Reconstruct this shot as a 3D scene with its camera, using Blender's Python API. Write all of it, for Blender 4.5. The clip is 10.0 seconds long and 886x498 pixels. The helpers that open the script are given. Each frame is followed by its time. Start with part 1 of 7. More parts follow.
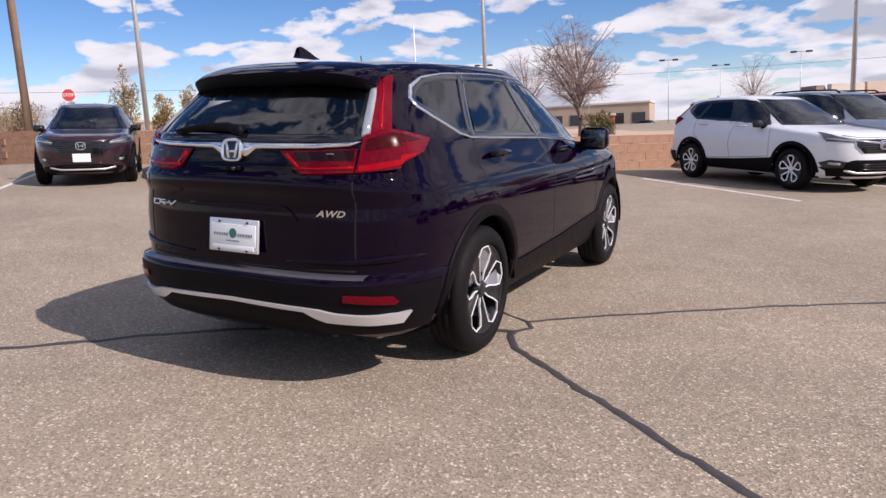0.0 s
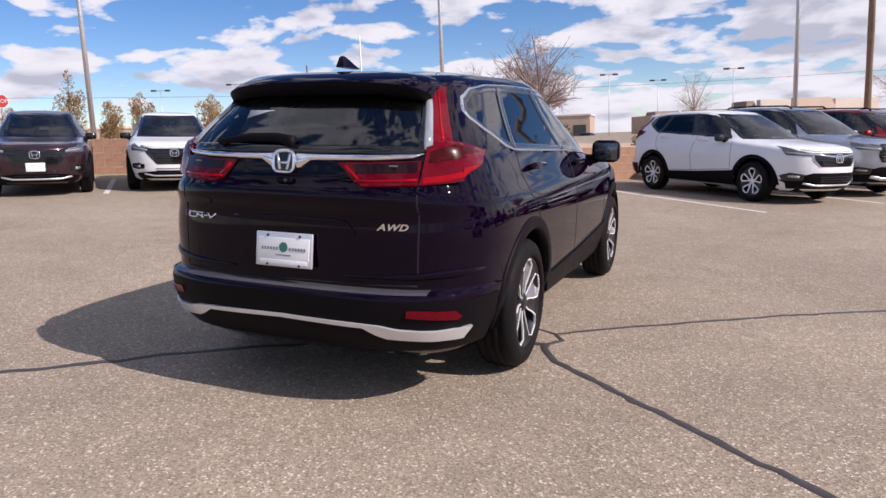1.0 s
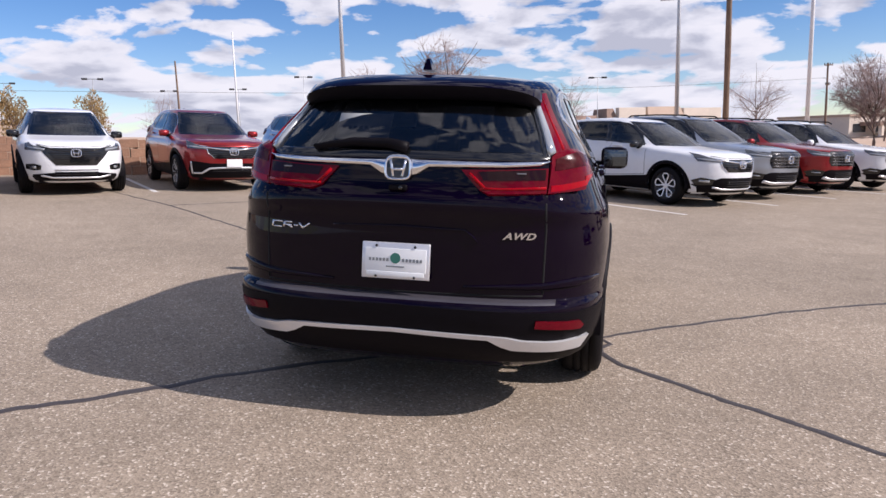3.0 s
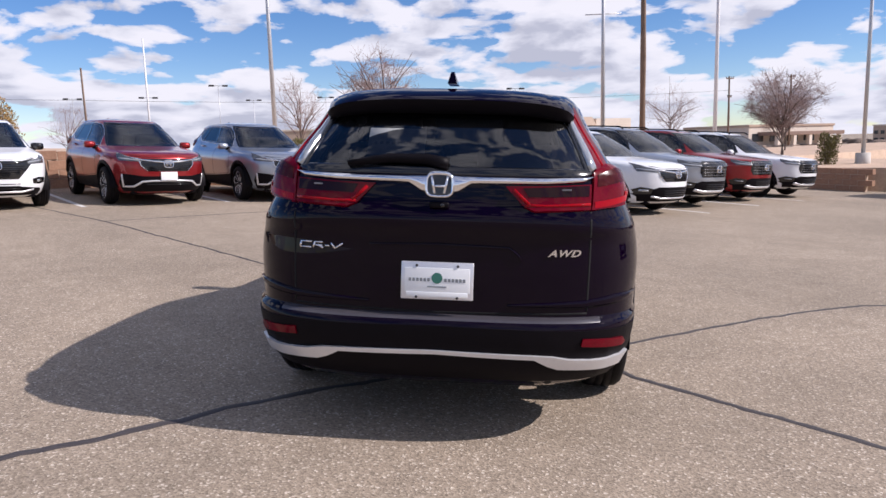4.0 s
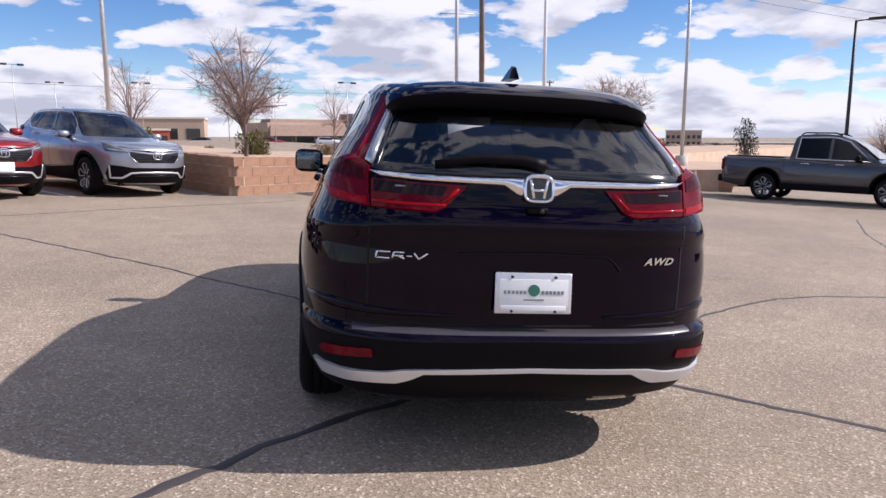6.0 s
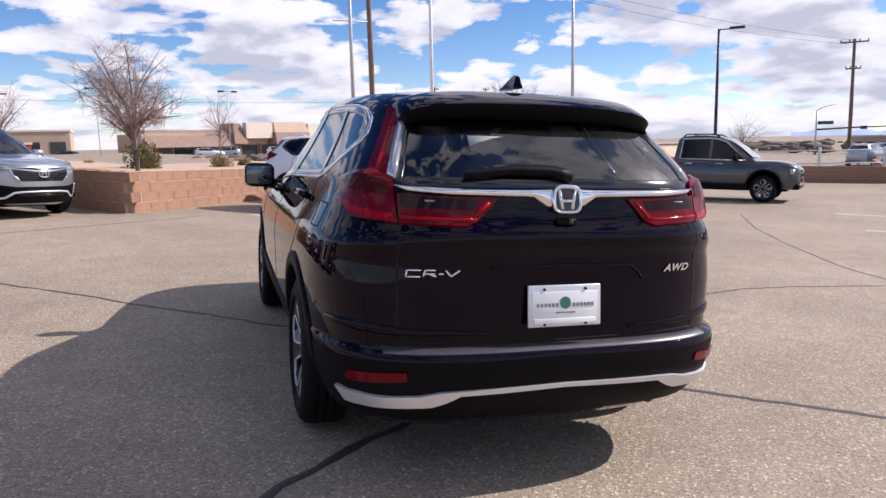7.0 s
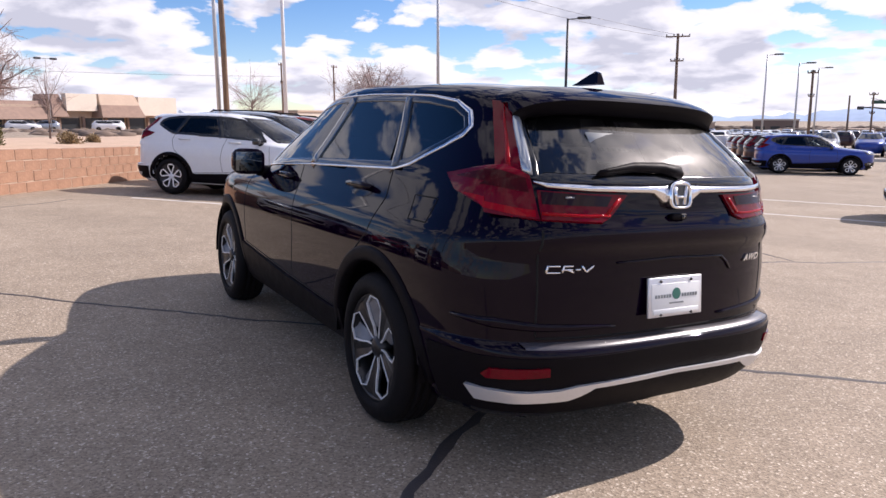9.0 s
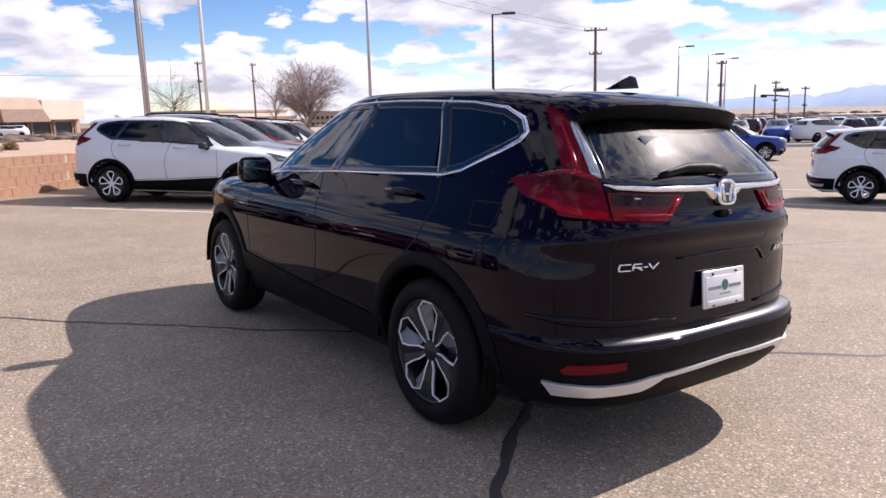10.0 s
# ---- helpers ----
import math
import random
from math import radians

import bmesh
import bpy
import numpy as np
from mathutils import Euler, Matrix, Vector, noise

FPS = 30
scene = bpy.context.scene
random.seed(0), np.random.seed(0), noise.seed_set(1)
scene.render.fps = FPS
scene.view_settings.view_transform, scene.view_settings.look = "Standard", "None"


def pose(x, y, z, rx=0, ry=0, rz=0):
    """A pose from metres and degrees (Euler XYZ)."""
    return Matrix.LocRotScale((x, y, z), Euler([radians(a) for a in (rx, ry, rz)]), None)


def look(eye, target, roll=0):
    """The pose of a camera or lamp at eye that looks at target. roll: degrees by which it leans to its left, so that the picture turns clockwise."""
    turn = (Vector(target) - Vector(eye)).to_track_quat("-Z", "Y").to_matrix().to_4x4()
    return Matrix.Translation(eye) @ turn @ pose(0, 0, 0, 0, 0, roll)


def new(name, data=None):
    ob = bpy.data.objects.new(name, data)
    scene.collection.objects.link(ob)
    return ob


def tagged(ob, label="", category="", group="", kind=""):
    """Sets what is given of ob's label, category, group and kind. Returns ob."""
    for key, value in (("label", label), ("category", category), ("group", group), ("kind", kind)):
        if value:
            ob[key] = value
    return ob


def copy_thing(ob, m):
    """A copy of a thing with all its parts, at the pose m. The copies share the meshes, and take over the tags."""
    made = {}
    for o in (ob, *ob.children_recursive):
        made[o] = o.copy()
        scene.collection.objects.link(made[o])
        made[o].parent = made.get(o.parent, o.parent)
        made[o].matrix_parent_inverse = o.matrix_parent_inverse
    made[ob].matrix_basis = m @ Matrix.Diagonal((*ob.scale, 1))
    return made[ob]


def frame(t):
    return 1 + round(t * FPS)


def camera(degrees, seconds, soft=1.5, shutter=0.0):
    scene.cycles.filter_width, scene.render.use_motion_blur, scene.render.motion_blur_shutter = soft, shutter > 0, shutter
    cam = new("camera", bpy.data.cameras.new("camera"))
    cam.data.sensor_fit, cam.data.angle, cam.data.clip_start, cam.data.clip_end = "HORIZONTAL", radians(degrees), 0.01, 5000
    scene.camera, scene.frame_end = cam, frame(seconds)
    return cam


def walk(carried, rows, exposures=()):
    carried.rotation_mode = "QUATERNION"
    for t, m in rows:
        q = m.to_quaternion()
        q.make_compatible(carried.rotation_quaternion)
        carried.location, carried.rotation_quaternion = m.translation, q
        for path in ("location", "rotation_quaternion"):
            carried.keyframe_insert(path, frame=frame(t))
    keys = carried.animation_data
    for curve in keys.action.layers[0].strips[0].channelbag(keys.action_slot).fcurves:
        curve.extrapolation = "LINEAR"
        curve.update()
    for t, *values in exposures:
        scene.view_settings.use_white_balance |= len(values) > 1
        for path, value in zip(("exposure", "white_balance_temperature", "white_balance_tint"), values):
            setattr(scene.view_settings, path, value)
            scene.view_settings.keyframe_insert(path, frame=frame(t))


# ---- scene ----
cam = camera(64.1, 10.0)
# The lot falls gently to the right where the car stands.
SLOPE = pose(0, 0, 0, 0, 2.8, 0)
PATH = [
    (0, (2.537, -2.567, 1.334), (1.608, -0.836, 0.958), -0.25),
    (0.5, (2.267, -2.694, 1.348), (1.406, -0.931, 0.961), -0.71),
    (1, (2.012, -2.763, 1.338), (1.229, -0.956, 0.992), 0.33),
    (1.5, (1.745, -2.852, 1.344), (1.033, -1.026, 0.949), 0.9),
    (2, (1.455, -2.96, 1.337), (0.824, -1.094, 0.993), 1.15),
    (2.5, (1.188, -3.026, 1.343), (0.652, -1.132, 0.99), 0.76),
    (3, (0.901, -3.04, 1.341), (0.466, -1.117, 1.006), 1.3),
    (4.5, (0.067, -3.021, 1.355), (-0.035, -1.046, 1.056), 1.2),
    (5, (-0.205, -2.902, 1.346), (-0.206, -0.925, 1.039), 1.7),
    (5.5, (-0.452, -2.81, 1.357), (-0.326, -0.84, 1.04), 2.48),
    (5.7, (-0.58, -2.778, 1.341), (-0.392, -0.811, 1.029), 2.55),
    (6.8, (-1.188, -2.549, 1.327), (-0.655, -0.64, 1.062), 2.3),
    (7, (-1.282, -2.498, 1.333), (-0.692, -0.606, 1.064), 1.52),
    (7.5, (-1.504, -2.401, 1.334), (-0.834, -0.541, 1.033), 2.39),
    (8, (-1.801, -2.301, 1.341), (-1, -0.494, 1.032), 1.75),
    (8.5, (-2.033, -2.175, 1.339), (-1.136, -0.412, 1.048), 2.54),
    (9, (-2.299, -2.029, 1.358), (-1.304, -0.322, 1.047), 2.51),
    (9.5, (-2.533, -1.885, 1.377), (-1.444, -0.236, 1.069), 2.3),
    (10, (-2.83, -1.76, 1.39), (-1.659, -0.17, 1.073), 1.01),
]
walk(cam, [(t, SLOPE @ look(eye, target, roll)) for t, eye, target, roll in PATH], [(0.0, 0.05, 6460, 21), (4.5, 0.09, 6280, 20), (7.5, 0.26, 6400, 20), (10.0, 0.35, 6560, 22)])

# ---- world and sun ----
SUN_DIR = Vector((0.798, -0.05, 0.615)).normalized()   # towards the sun
sun_el = math.asin(SUN_DIR.z)
sun_az = math.atan2(SUN_DIR.x, SUN_DIR.y)


def N(nt, kind, **kw):
    n = nt.nodes.new(kind)
    for k, v in kw.items():
        n.inputs[k.replace("_", " ")].default_value = v
    return n


def link(nt, a, b):
    nt.links.new(a, b)


def math_node(nt, op, a, b=None, clamp=False):
    n = nt.nodes.new("ShaderNodeMath")
    n.operation = op
    n.use_clamp = clamp
    for i, v in enumerate((a, b)):
        if v is None:
            continue
        if isinstance(v, (int, float)):
            n.inputs[i].default_value = v
        else:
            nt.links.new(v, n.inputs[i])
    return n.outputs[0]


def ramp(nt, fac, stops):
    r = nt.nodes.new("ShaderNodeValToRGB")
    while len(r.color_ramp.elements) < len(stops):
        r.color_ramp.elements.new(0.5)
    for e, (p, c) in zip(r.color_ramp.elements, stops):
        e.position = p
        e.color = (*c, 1) if len(c) == 3 else c
    nt.links.new(fac, r.inputs[0])
    return r.outputs[0]


def grey(v):
    return (v, v, v)


def make_world():
    w = bpy.data.worlds.new("sky")
    scene.world = w
    w.use_nodes = True
    nt = w.node_tree
    nt.nodes.clear()
    sky = nt.nodes.new("ShaderNodeTexSky")
    sky.sky_type = "NISHITA"
    sky.sun_disc = False
    sky.sun_elevation, sky.sun_rotation = sun_el, sun_az
    sky.altitude, sky.air_density, sky.dust_density, sky.ozone_density = 1900, 1.0, 0.6, 1.5
    tc = nt.nodes.new("ShaderNodeTexCoord")
    sep = nt.nodes.new("ShaderNodeSeparateXYZ")
    link(nt, tc.outputs["Generated"], sep.inputs[0])
    up = math_node(nt, "MAXIMUM", sep.outputs[2], 0.0)
    # heaps of cloud, about twice as wide as high, that flatten and draw together towards the zenith
    squash = math_node(nt, "DIVIDE", math_node(nt, "MULTIPLY", up, 4.6), math_node(nt, "ADD", math_node(nt, "MULTIPLY", up, 2.2), 1.0))
    comb = nt.nodes.new("ShaderNodeCombineXYZ")
    link(nt, sep.outputs[0], comb.inputs[0])
    link(nt, sep.outputs[1], comb.inputs[1])
    link(nt, squash, comb.inputs[2])
    lift = nt.nodes.new("ShaderNodeVectorMath")
    lift.operation = "ADD"
    link(nt, comb.outputs[0], lift.inputs[0])
    lift.inputs[1].default_value = (0.015, 0.0, 0.075)

    def cloud(vec):
        big = N(nt, "ShaderNodeTexNoise", Scale=3.0, Detail=2.0, Roughness=0.5)
        mid = N(nt, "ShaderNodeTexNoise", Scale=9.0, Detail=10.0, Roughness=0.53, Distortion=0.2)
        puff = nt.nodes.new("ShaderNodeTexVoronoi")
        puff.feature = "SMOOTH_F1"
        puff.inputs["Scale"].default_value, puff.inputs["Smoothness"].default_value = 21.0, 0.5
        for n in (big, mid, puff):
            link(nt, vec, n.inputs["Vector"])
        soft = math_node(nt, "ADD", math_node(nt, "MULTIPLY", big.outputs[0], 0.42), math_node(nt, "MULTIPLY", mid.outputs[0], 0.62))
        return math_node(nt, "SUBTRACT", soft, math_node(nt, "MULTIPLY", puff.outputs["Distance"], 0.11))

    here, above = cloud(comb.outputs[0]), cloud(lift.outputs[0])
    # more cloud towards the sun's side, clear blue away from it, and a bank low over the horizon
    side = math_node(nt, "MULTIPLY", sep.outputs[0], 0.042)
    low = math_node(nt, "MULTIPLY", math_node(nt, "MAXIMUM", math_node(nt, "SUBTRACT", 0.13, up), 0.0), 0.52)
    dens = math_node(nt, "ADD", math_node(nt, "ADD", here, side), low)
    cover = ramp(nt, dens, [(0.449, grey(0)), (0.465, grey(0.6)), (0.492, grey(1))])
    shade = ramp(nt, math_node(nt, "ADD", above, math_node(nt, "MULTIPLY", side, 0.6)), [(0.425, (0.97, 0.99, 1.02)), (0.485, (0.86, 0.895, 0.95)), (0.560, (0.56, 0.60, 0.69))])
    bg_sky = N(nt, "ShaderNodeBackground", Strength=0.10)
    deep = N(nt, "ShaderNodeHueSaturation", Hue=0.506, Saturation=1.32, Value=1.16)
    link(nt, sky.outputs[0], deep.inputs["Color"])
    link(nt, deep.outputs[0], bg_sky.inputs[0])
    bg_cloud = N(nt, "ShaderNodeBackground", Strength=0.86)
    link(nt, shade, bg_cloud.inputs[0])
    mix = nt.nodes.new("ShaderNodeMixShader")
    link(nt, cover, mix.inputs[0])
    link(nt, bg_sky.outputs[0], mix.inputs[1])
    link(nt, bg_cloud.outputs[0], mix.inputs[2])
    out = nt.nodes.new("ShaderNodeOutputWorld")
    link(nt, mix.outputs[0], out.inputs[0])


make_world()
sun = bpy.data.lights.new("sun", "SUN")
sun.energy, sun.angle, sun.color = 5.0, radians(0.55), (1.0, 0.95, 0.87)
sun_ob = new("sun", sun)
sun_ob.matrix_world = Matrix.Translation((20, 0, 30)) @ SUN_DIR.to_track_quat("Z", "Y").to_matrix().to_4x4()



# ---- materials ----
def material(name, color, rough=0.5, metal=0.0, coat=0.0, vary=0.0, scale=8.0, bump=0.0, bump_scale=60.0, spec=0.5, coat_ior=1.4):
    """A surface with two scales of colour variation and fine relief."""
    m = bpy.data.materials.new(name)
    m.use_nodes = True
    nt = m.node_tree
    b = nt.nodes["Principled BSDF"]
    b.inputs["Base Color"].default_value = (*color, 1)
    b.inputs["Roughness"].default_value = rough
    b.inputs["Metallic"].default_value = metal
    b.inputs["Coat Weight"].default_value = coat
    b.inputs["Coat Roughness"].default_value = 0.03
    b.inputs["Coat IOR"].default_value = coat_ior
    b.inputs["Specular IOR Level"].default_value = spec
    tc = nt.nodes.new("ShaderNodeTexCoord")
    if vary:
        n1 = N(nt, "ShaderNodeTexNoise", Scale=scale, Detail=5.0, Roughness=0.6)
        n2 = N(nt, "ShaderNodeTexNoise", Scale=scale * 11, Detail=3.0, Roughness=0.6)
        for n in (n1, n2):
            link(nt, tc.outputs["Object"], n.inputs["Vector"])
        f = math_node(nt, "ADD", math_node(nt, "MULTIPLY", n1.outputs[0], 0.6), math_node(nt, "MULTIPLY", n2.outputs[0], 0.4))
        lo = tuple(max(0, c * (1 - vary)) for c in color)
        hi = tuple(min(1, c * (1 + vary)) for c in color)
        link(nt, ramp(nt, f, [(0.3, lo), (0.7, hi)]), b.inputs["Base Color"])
        link(nt, ramp(nt, n1.outputs[0], [(0.3, grey(max(0.0, rough - 0.12 * vary))), (0.7, grey(min(1, rough + 0.25 * vary)))]), b.inputs["Roughness"])
    if bump:
        nb = N(nt, "ShaderNodeTexNoise", Scale=bump_scale, Detail=4.0, Roughness=0.6)
        link(nt, tc.outputs["Object"], nb.inputs["Vector"])
        bp = N(nt, "ShaderNodeBump", Strength=bump, Distance=0.01)
        link(nt, nb.outputs[0], bp.inputs["Height"])
        link(nt, bp.outputs[0], b.inputs["Normal"])
    return m


def glass_material(name, tint, ior=1.8, rough=0.015, dust=0.0):
    """Tinted car glass: a glossy pane that lets part of the light through."""
    m = bpy.data.materials.new(name)
    m.use_nodes = True
    nt = m.node_tree
    nt.nodes.clear()
    tr = N(nt, "ShaderNodeBsdfTransparent", Color=(*tint, 1))
    gl = N(nt, "ShaderNodeBsdfGlossy", Color=(1, 1, 1, 1), Roughness=rough)
    fr = N(nt, "ShaderNodeFresnel", IOR=ior)
    mx = nt.nodes.new("ShaderNodeMixShader")
    link(nt, fr.outputs[0], mx.inputs[0])
    link(nt, tr.outputs[0], mx.inputs[1])
    link(nt, gl.outputs[0], mx.inputs[2])
    face = mx.outputs[0]
    if dust:
        film = N(nt, "ShaderNodeBsdfGlossy", Color=(0.9, 0.88, 0.86, 1), Roughness=0.34)
        tc = nt.nodes.new("ShaderNodeTexCoord")
        smear = N(nt, "ShaderNodeTexNoise", Scale=4.0, Detail=6.0, Roughness=0.6)
        link(nt, tc.outputs["Object"], smear.inputs["Vector"])
        over = nt.nodes.new("ShaderNodeMixShader")
        link(nt, ramp(nt, smear.outputs[0], [(0.3, grey(dust * 0.5)), (0.7, grey(dust * 1.5))]), over.inputs[0])
        link(nt, face, over.inputs[1])
        link(nt, film.outputs[0], over.inputs[2])
        face = over.outputs[0]
    out = nt.nodes.new("ShaderNodeOutputMaterial")
    link(nt, face, out.inputs[0])
    return m


def asphalt_material():
    m = bpy.data.materials.new("asphalt")
    m.use_nodes = True
    nt = m.node_tree
    b = nt.nodes["Principled BSDF"]
    tc = nt.nodes.new("ShaderNodeTexCoord")
    def noise_tex(scale, detail=4.0, rough=0.6):
        n = N(nt, "ShaderNodeTexNoise", Scale=scale, Detail=detail, Roughness=rough)
        link(nt, tc.outputs["Object"], n.inputs["Vector"])
        return n.outputs[0]
    v = N(nt, "ShaderNodeTexVoronoi", Scale=105.0)
    link(nt, tc.outputs["Object"], v.inputs["Vector"])
    stone = nt.nodes.new("ShaderNodeSeparateColor")
    link(nt, v.outputs["Color"], stone.inputs[0])
    speck = ramp(nt, stone.outputs[0], [(0.0, (0.190, 0.152, 0.113)), (0.30, (0.278, 0.223, 0.167)), (0.72, (0.325, 0.262, 0.197)), (0.92, (0.39, 0.32, 0.245)), (0.985, (0.60, 0.52, 0.43))])
    wear = ramp(nt, noise_tex(0.35, 6.0), [(0.3, grey(0.84)), (0.7, grey(1.14))])
    blot = ramp(nt, noise_tex(3.1, 5.0), [(0.3, grey(0.90)), (0.7, grey(1.08))])
    mul = nt.nodes.new("ShaderNodeMix")
    mul.data_type, mul.blend_type = "RGBA", "MULTIPLY"
    mul.inputs[0].default_value = 1.0
    link(nt, speck, mul.inputs[6])
    link(nt, wear, mul.inputs[7])
    mul2 = nt.nodes.new("ShaderNodeMix")
    mul2.data_type, mul2.blend_type = "RGBA", "MULTIPLY"
    mul2.inputs[0].default_value = 1.0
    link(nt, mul.outputs[2], mul2.inputs[6])
    link(nt, blot, mul2.inputs[7])
    link(nt, mul2.outputs[2], b.inputs["Base Color"])
    b.inputs["Roughness"].default_value = 0.82
    b.inputs["Specular IOR Level"].default_value = 0.3
    bp = N(nt, "ShaderNodeBump", Strength=0.5, Distance=0.004)
    link(nt, v.outputs["Distance"], bp.inputs["Height"])
    link(nt, bp.outputs[0], b.inputs["Normal"])
    return m


ASPHALT = asphalt_material()
REAR_TINT = glass_material("rear_glass", (0.30, 0.30, 0.32), 1.66, 0.03, 0.012)
SCUFF = material("scuff_pad", (0.055, 0.050, 0.058), 0.3, coat=0.7, vary=0.15, scale=9)
HERO_GLASS = glass_material("side_glass", (0.40, 0.46, 0.46), 1.7, 0.02)
HERO_PRIVACY = glass_material("side_privacy_glass", (0.12, 0.11, 0.14), 1.58, 0.02)
GLASS = glass_material("clear_glass", (0.42, 0.48, 0.48), 1.75, 0.2)
PRIVACY = glass_material("privacy_glass", (0.12, 0.11, 0.14), 1.48, 0.05)
RUBBER = material("rubber", (0.008, 0.007, 0.008), 0.6, spec=0.12, vary=0.4, scale=20, bump=0.15, bump_scale=180)
BLACK_PLASTIC = material("black_plastic", (0.0048, 0.0036, 0.0054), 0.5, spec=0.09, vary=0.25, scale=14, bump=0.08, bump_scale=420)
GLOSS_BLACK = material("gloss_black", (0.008, 0.008, 0.009), 0.12, coat=0.6)
CHROME = material("chrome", (0.80, 0.80, 0.82), 0.08, metal=1.0)
SATIN_SILVER = material("satin_silver", (0.70, 0.70, 0.72), 0.32, metal=0.55, vary=0.05)
DARK_INSIDE = material("dark_interior", (0.03, 0.03, 0.032), 0.8, vary=0.3, scale=12, bump=0.1, bump_scale=140)
BLOCK = material("wall_block", (0.320, 0.180, 0.115), 0.9, vary=0.30, scale=2.2, bump=0.5, bump_scale=26)
MORTAR = material("pale_mortar", (0.44, 0.33, 0.25), 0.95, vary=0.2, scale=6)
SAND = material("gravel_bed", (0.50, 0.36, 0.26), 0.95, vary=0.25, scale=1.1, bump=0.6, bump_scale=30)
STEEL = material("galvanised_steel", (0.52, 0.53, 0.54), 0.45, metal=0.6, vary=0.15, scale=3)
POLE_WOOD = material("weathered_wood", (0.20, 0.135, 0.095), 0.85, vary=0.3, scale=2.5, bump=0.4, bump_scale=18)
BARK = material("bark", (0.17, 0.125, 0.105), 0.9, vary=0.3, scale=6, bump=0.4, bump_scale=30)
TWIG = material("twig", (0.33, 0.235, 0.21), 0.9, vary=0.25, scale=4)
JUNIPER = material("juniper_leaf", (0.31, 0.21, 0.09), 0.8, vary=0.45, scale=2.0)


# ---- helpers of this scene ----
def finish(bm, name, smooth=True):
    me = bpy.data.meshes.new(name)
    bm.normal_update()
    bm.to_mesh(me)
    bm.free()
    if smooth:
        me.polygons.foreach_set("use_smooth", [True] * len(me.polygons))
    return me


def part(name, bm, mat, parent=None, label="", smooth=True):
    ob = new(name, finish(bm, name, smooth))
    for m_ in (mat if isinstance(mat, (list, tuple)) else [mat]):
        ob.data.materials.append(m_)
    if parent is not None:
        ob.parent = parent
    if label:
        tagged(ob, label)
    return ob


def add_box(bm, cx, cy, cz, sx, sy, sz, m=Matrix(), bevel=0.0):
    r = bmesh.ops.create_cube(bm, size=1, matrix=m @ Matrix.Translation((cx, cy, cz)) @ Matrix.Diagonal((sx, sy, sz, 1)))
    if bevel:
        es = list({e for v in r["verts"] for e in v.link_edges})
        bmesh.ops.bevel(bm, geom=es, offset=bevel, segments=2, affect="EDGES", profile=0.6)
    return r["verts"]


def add_tube(bm, pts, radii, seg=8, cap=True):
    """A tapered tube through points."""
    pts = [Vector(p) for p in pts]
    rings = []
    for i, p in enumerate(pts):
        d = (pts[min(i + 1, len(pts) - 1)] - pts[max(i - 1, 0)]).normalized()
        q = d.to_track_quat("Z", "Y").to_matrix()
        rings.append([bm.verts.new(p + q @ Vector((math.cos(a) * radii[i], math.sin(a) * radii[i], 0)))
                      for a in [2 * math.pi * k / seg for k in range(seg)]])
    for a, b in zip(rings, rings[1:]):
        for k in range(seg):
            bm.faces.new((a[k], a[(k + 1) % seg], b[(k + 1) % seg], b[k]))
    if cap:
        bm.faces.new(rings[0][::-1])
        bm.faces.new(rings[-1])


def smoothstep(a, b, v):
    t = min(1.0, max(0.0, (v - a) / (b - a)))
    return t * t * (3 - 2 * t)


def ground_z(x, y):
    """The lot: an even fall to the right past the car, easing off further right and level beyond both ends."""
    xc = max(-17.0, min(110.0, x))
    t = math.tan(radians(2.8))
    if xc < 7:
        return -t * xc
    return -t * 7 - t * 5 * (1 - math.exp(-(xc - 7) / 5)) - 0.010 * (xc - 7)


def stand(x, y, yaw):
    """A pose on the ground that leans as the ground does."""
    e = 0.9
    n = Vector((-(ground_z(x + e, y) - ground_z(x - e, y)) / (2 * e), -(ground_z(x, y + e) - ground_z(x, y - e)) / (2 * e), 1)).normalized()
    r = Vector((0, 0, 1)).rotation_difference(n).to_matrix().to_4x4()
    return Matrix.Translation((x, y, ground_z(x, y))) @ r @ pose(0, 0, 0, 0, 0, yaw)


# ---- ground ----
def make_ground():
    bm = bmesh.new()
    def axis(lo, hi, step, far):
        a = list(np.arange(lo, hi + 1e-6, step))
        g = [15, 40, 100, 300, 900, 2500]
        return [lo - v for v in g[::-1]] + a + [hi + v for v in g]
    xs, ys = axis(-24, 30, 1.0, 0), axis(-14, 40, 1.0, 0)
    grid = [[bm.verts.new((x, y, ground_z(x, y))) for x in xs] for y in ys]
    for r0, r1 in zip(grid, grid[1:]):
        for i in range(len(xs) - 1):
            bm.faces.new((r0[i], r0[i + 1], r1[i + 1], r1[i]))
    ob = part("ground", bm, ASPHALT)
    tagged(ob, "worn grey-tan asphalt parking lot with exposed stone specks", "ground", kind="structure")


make_ground()


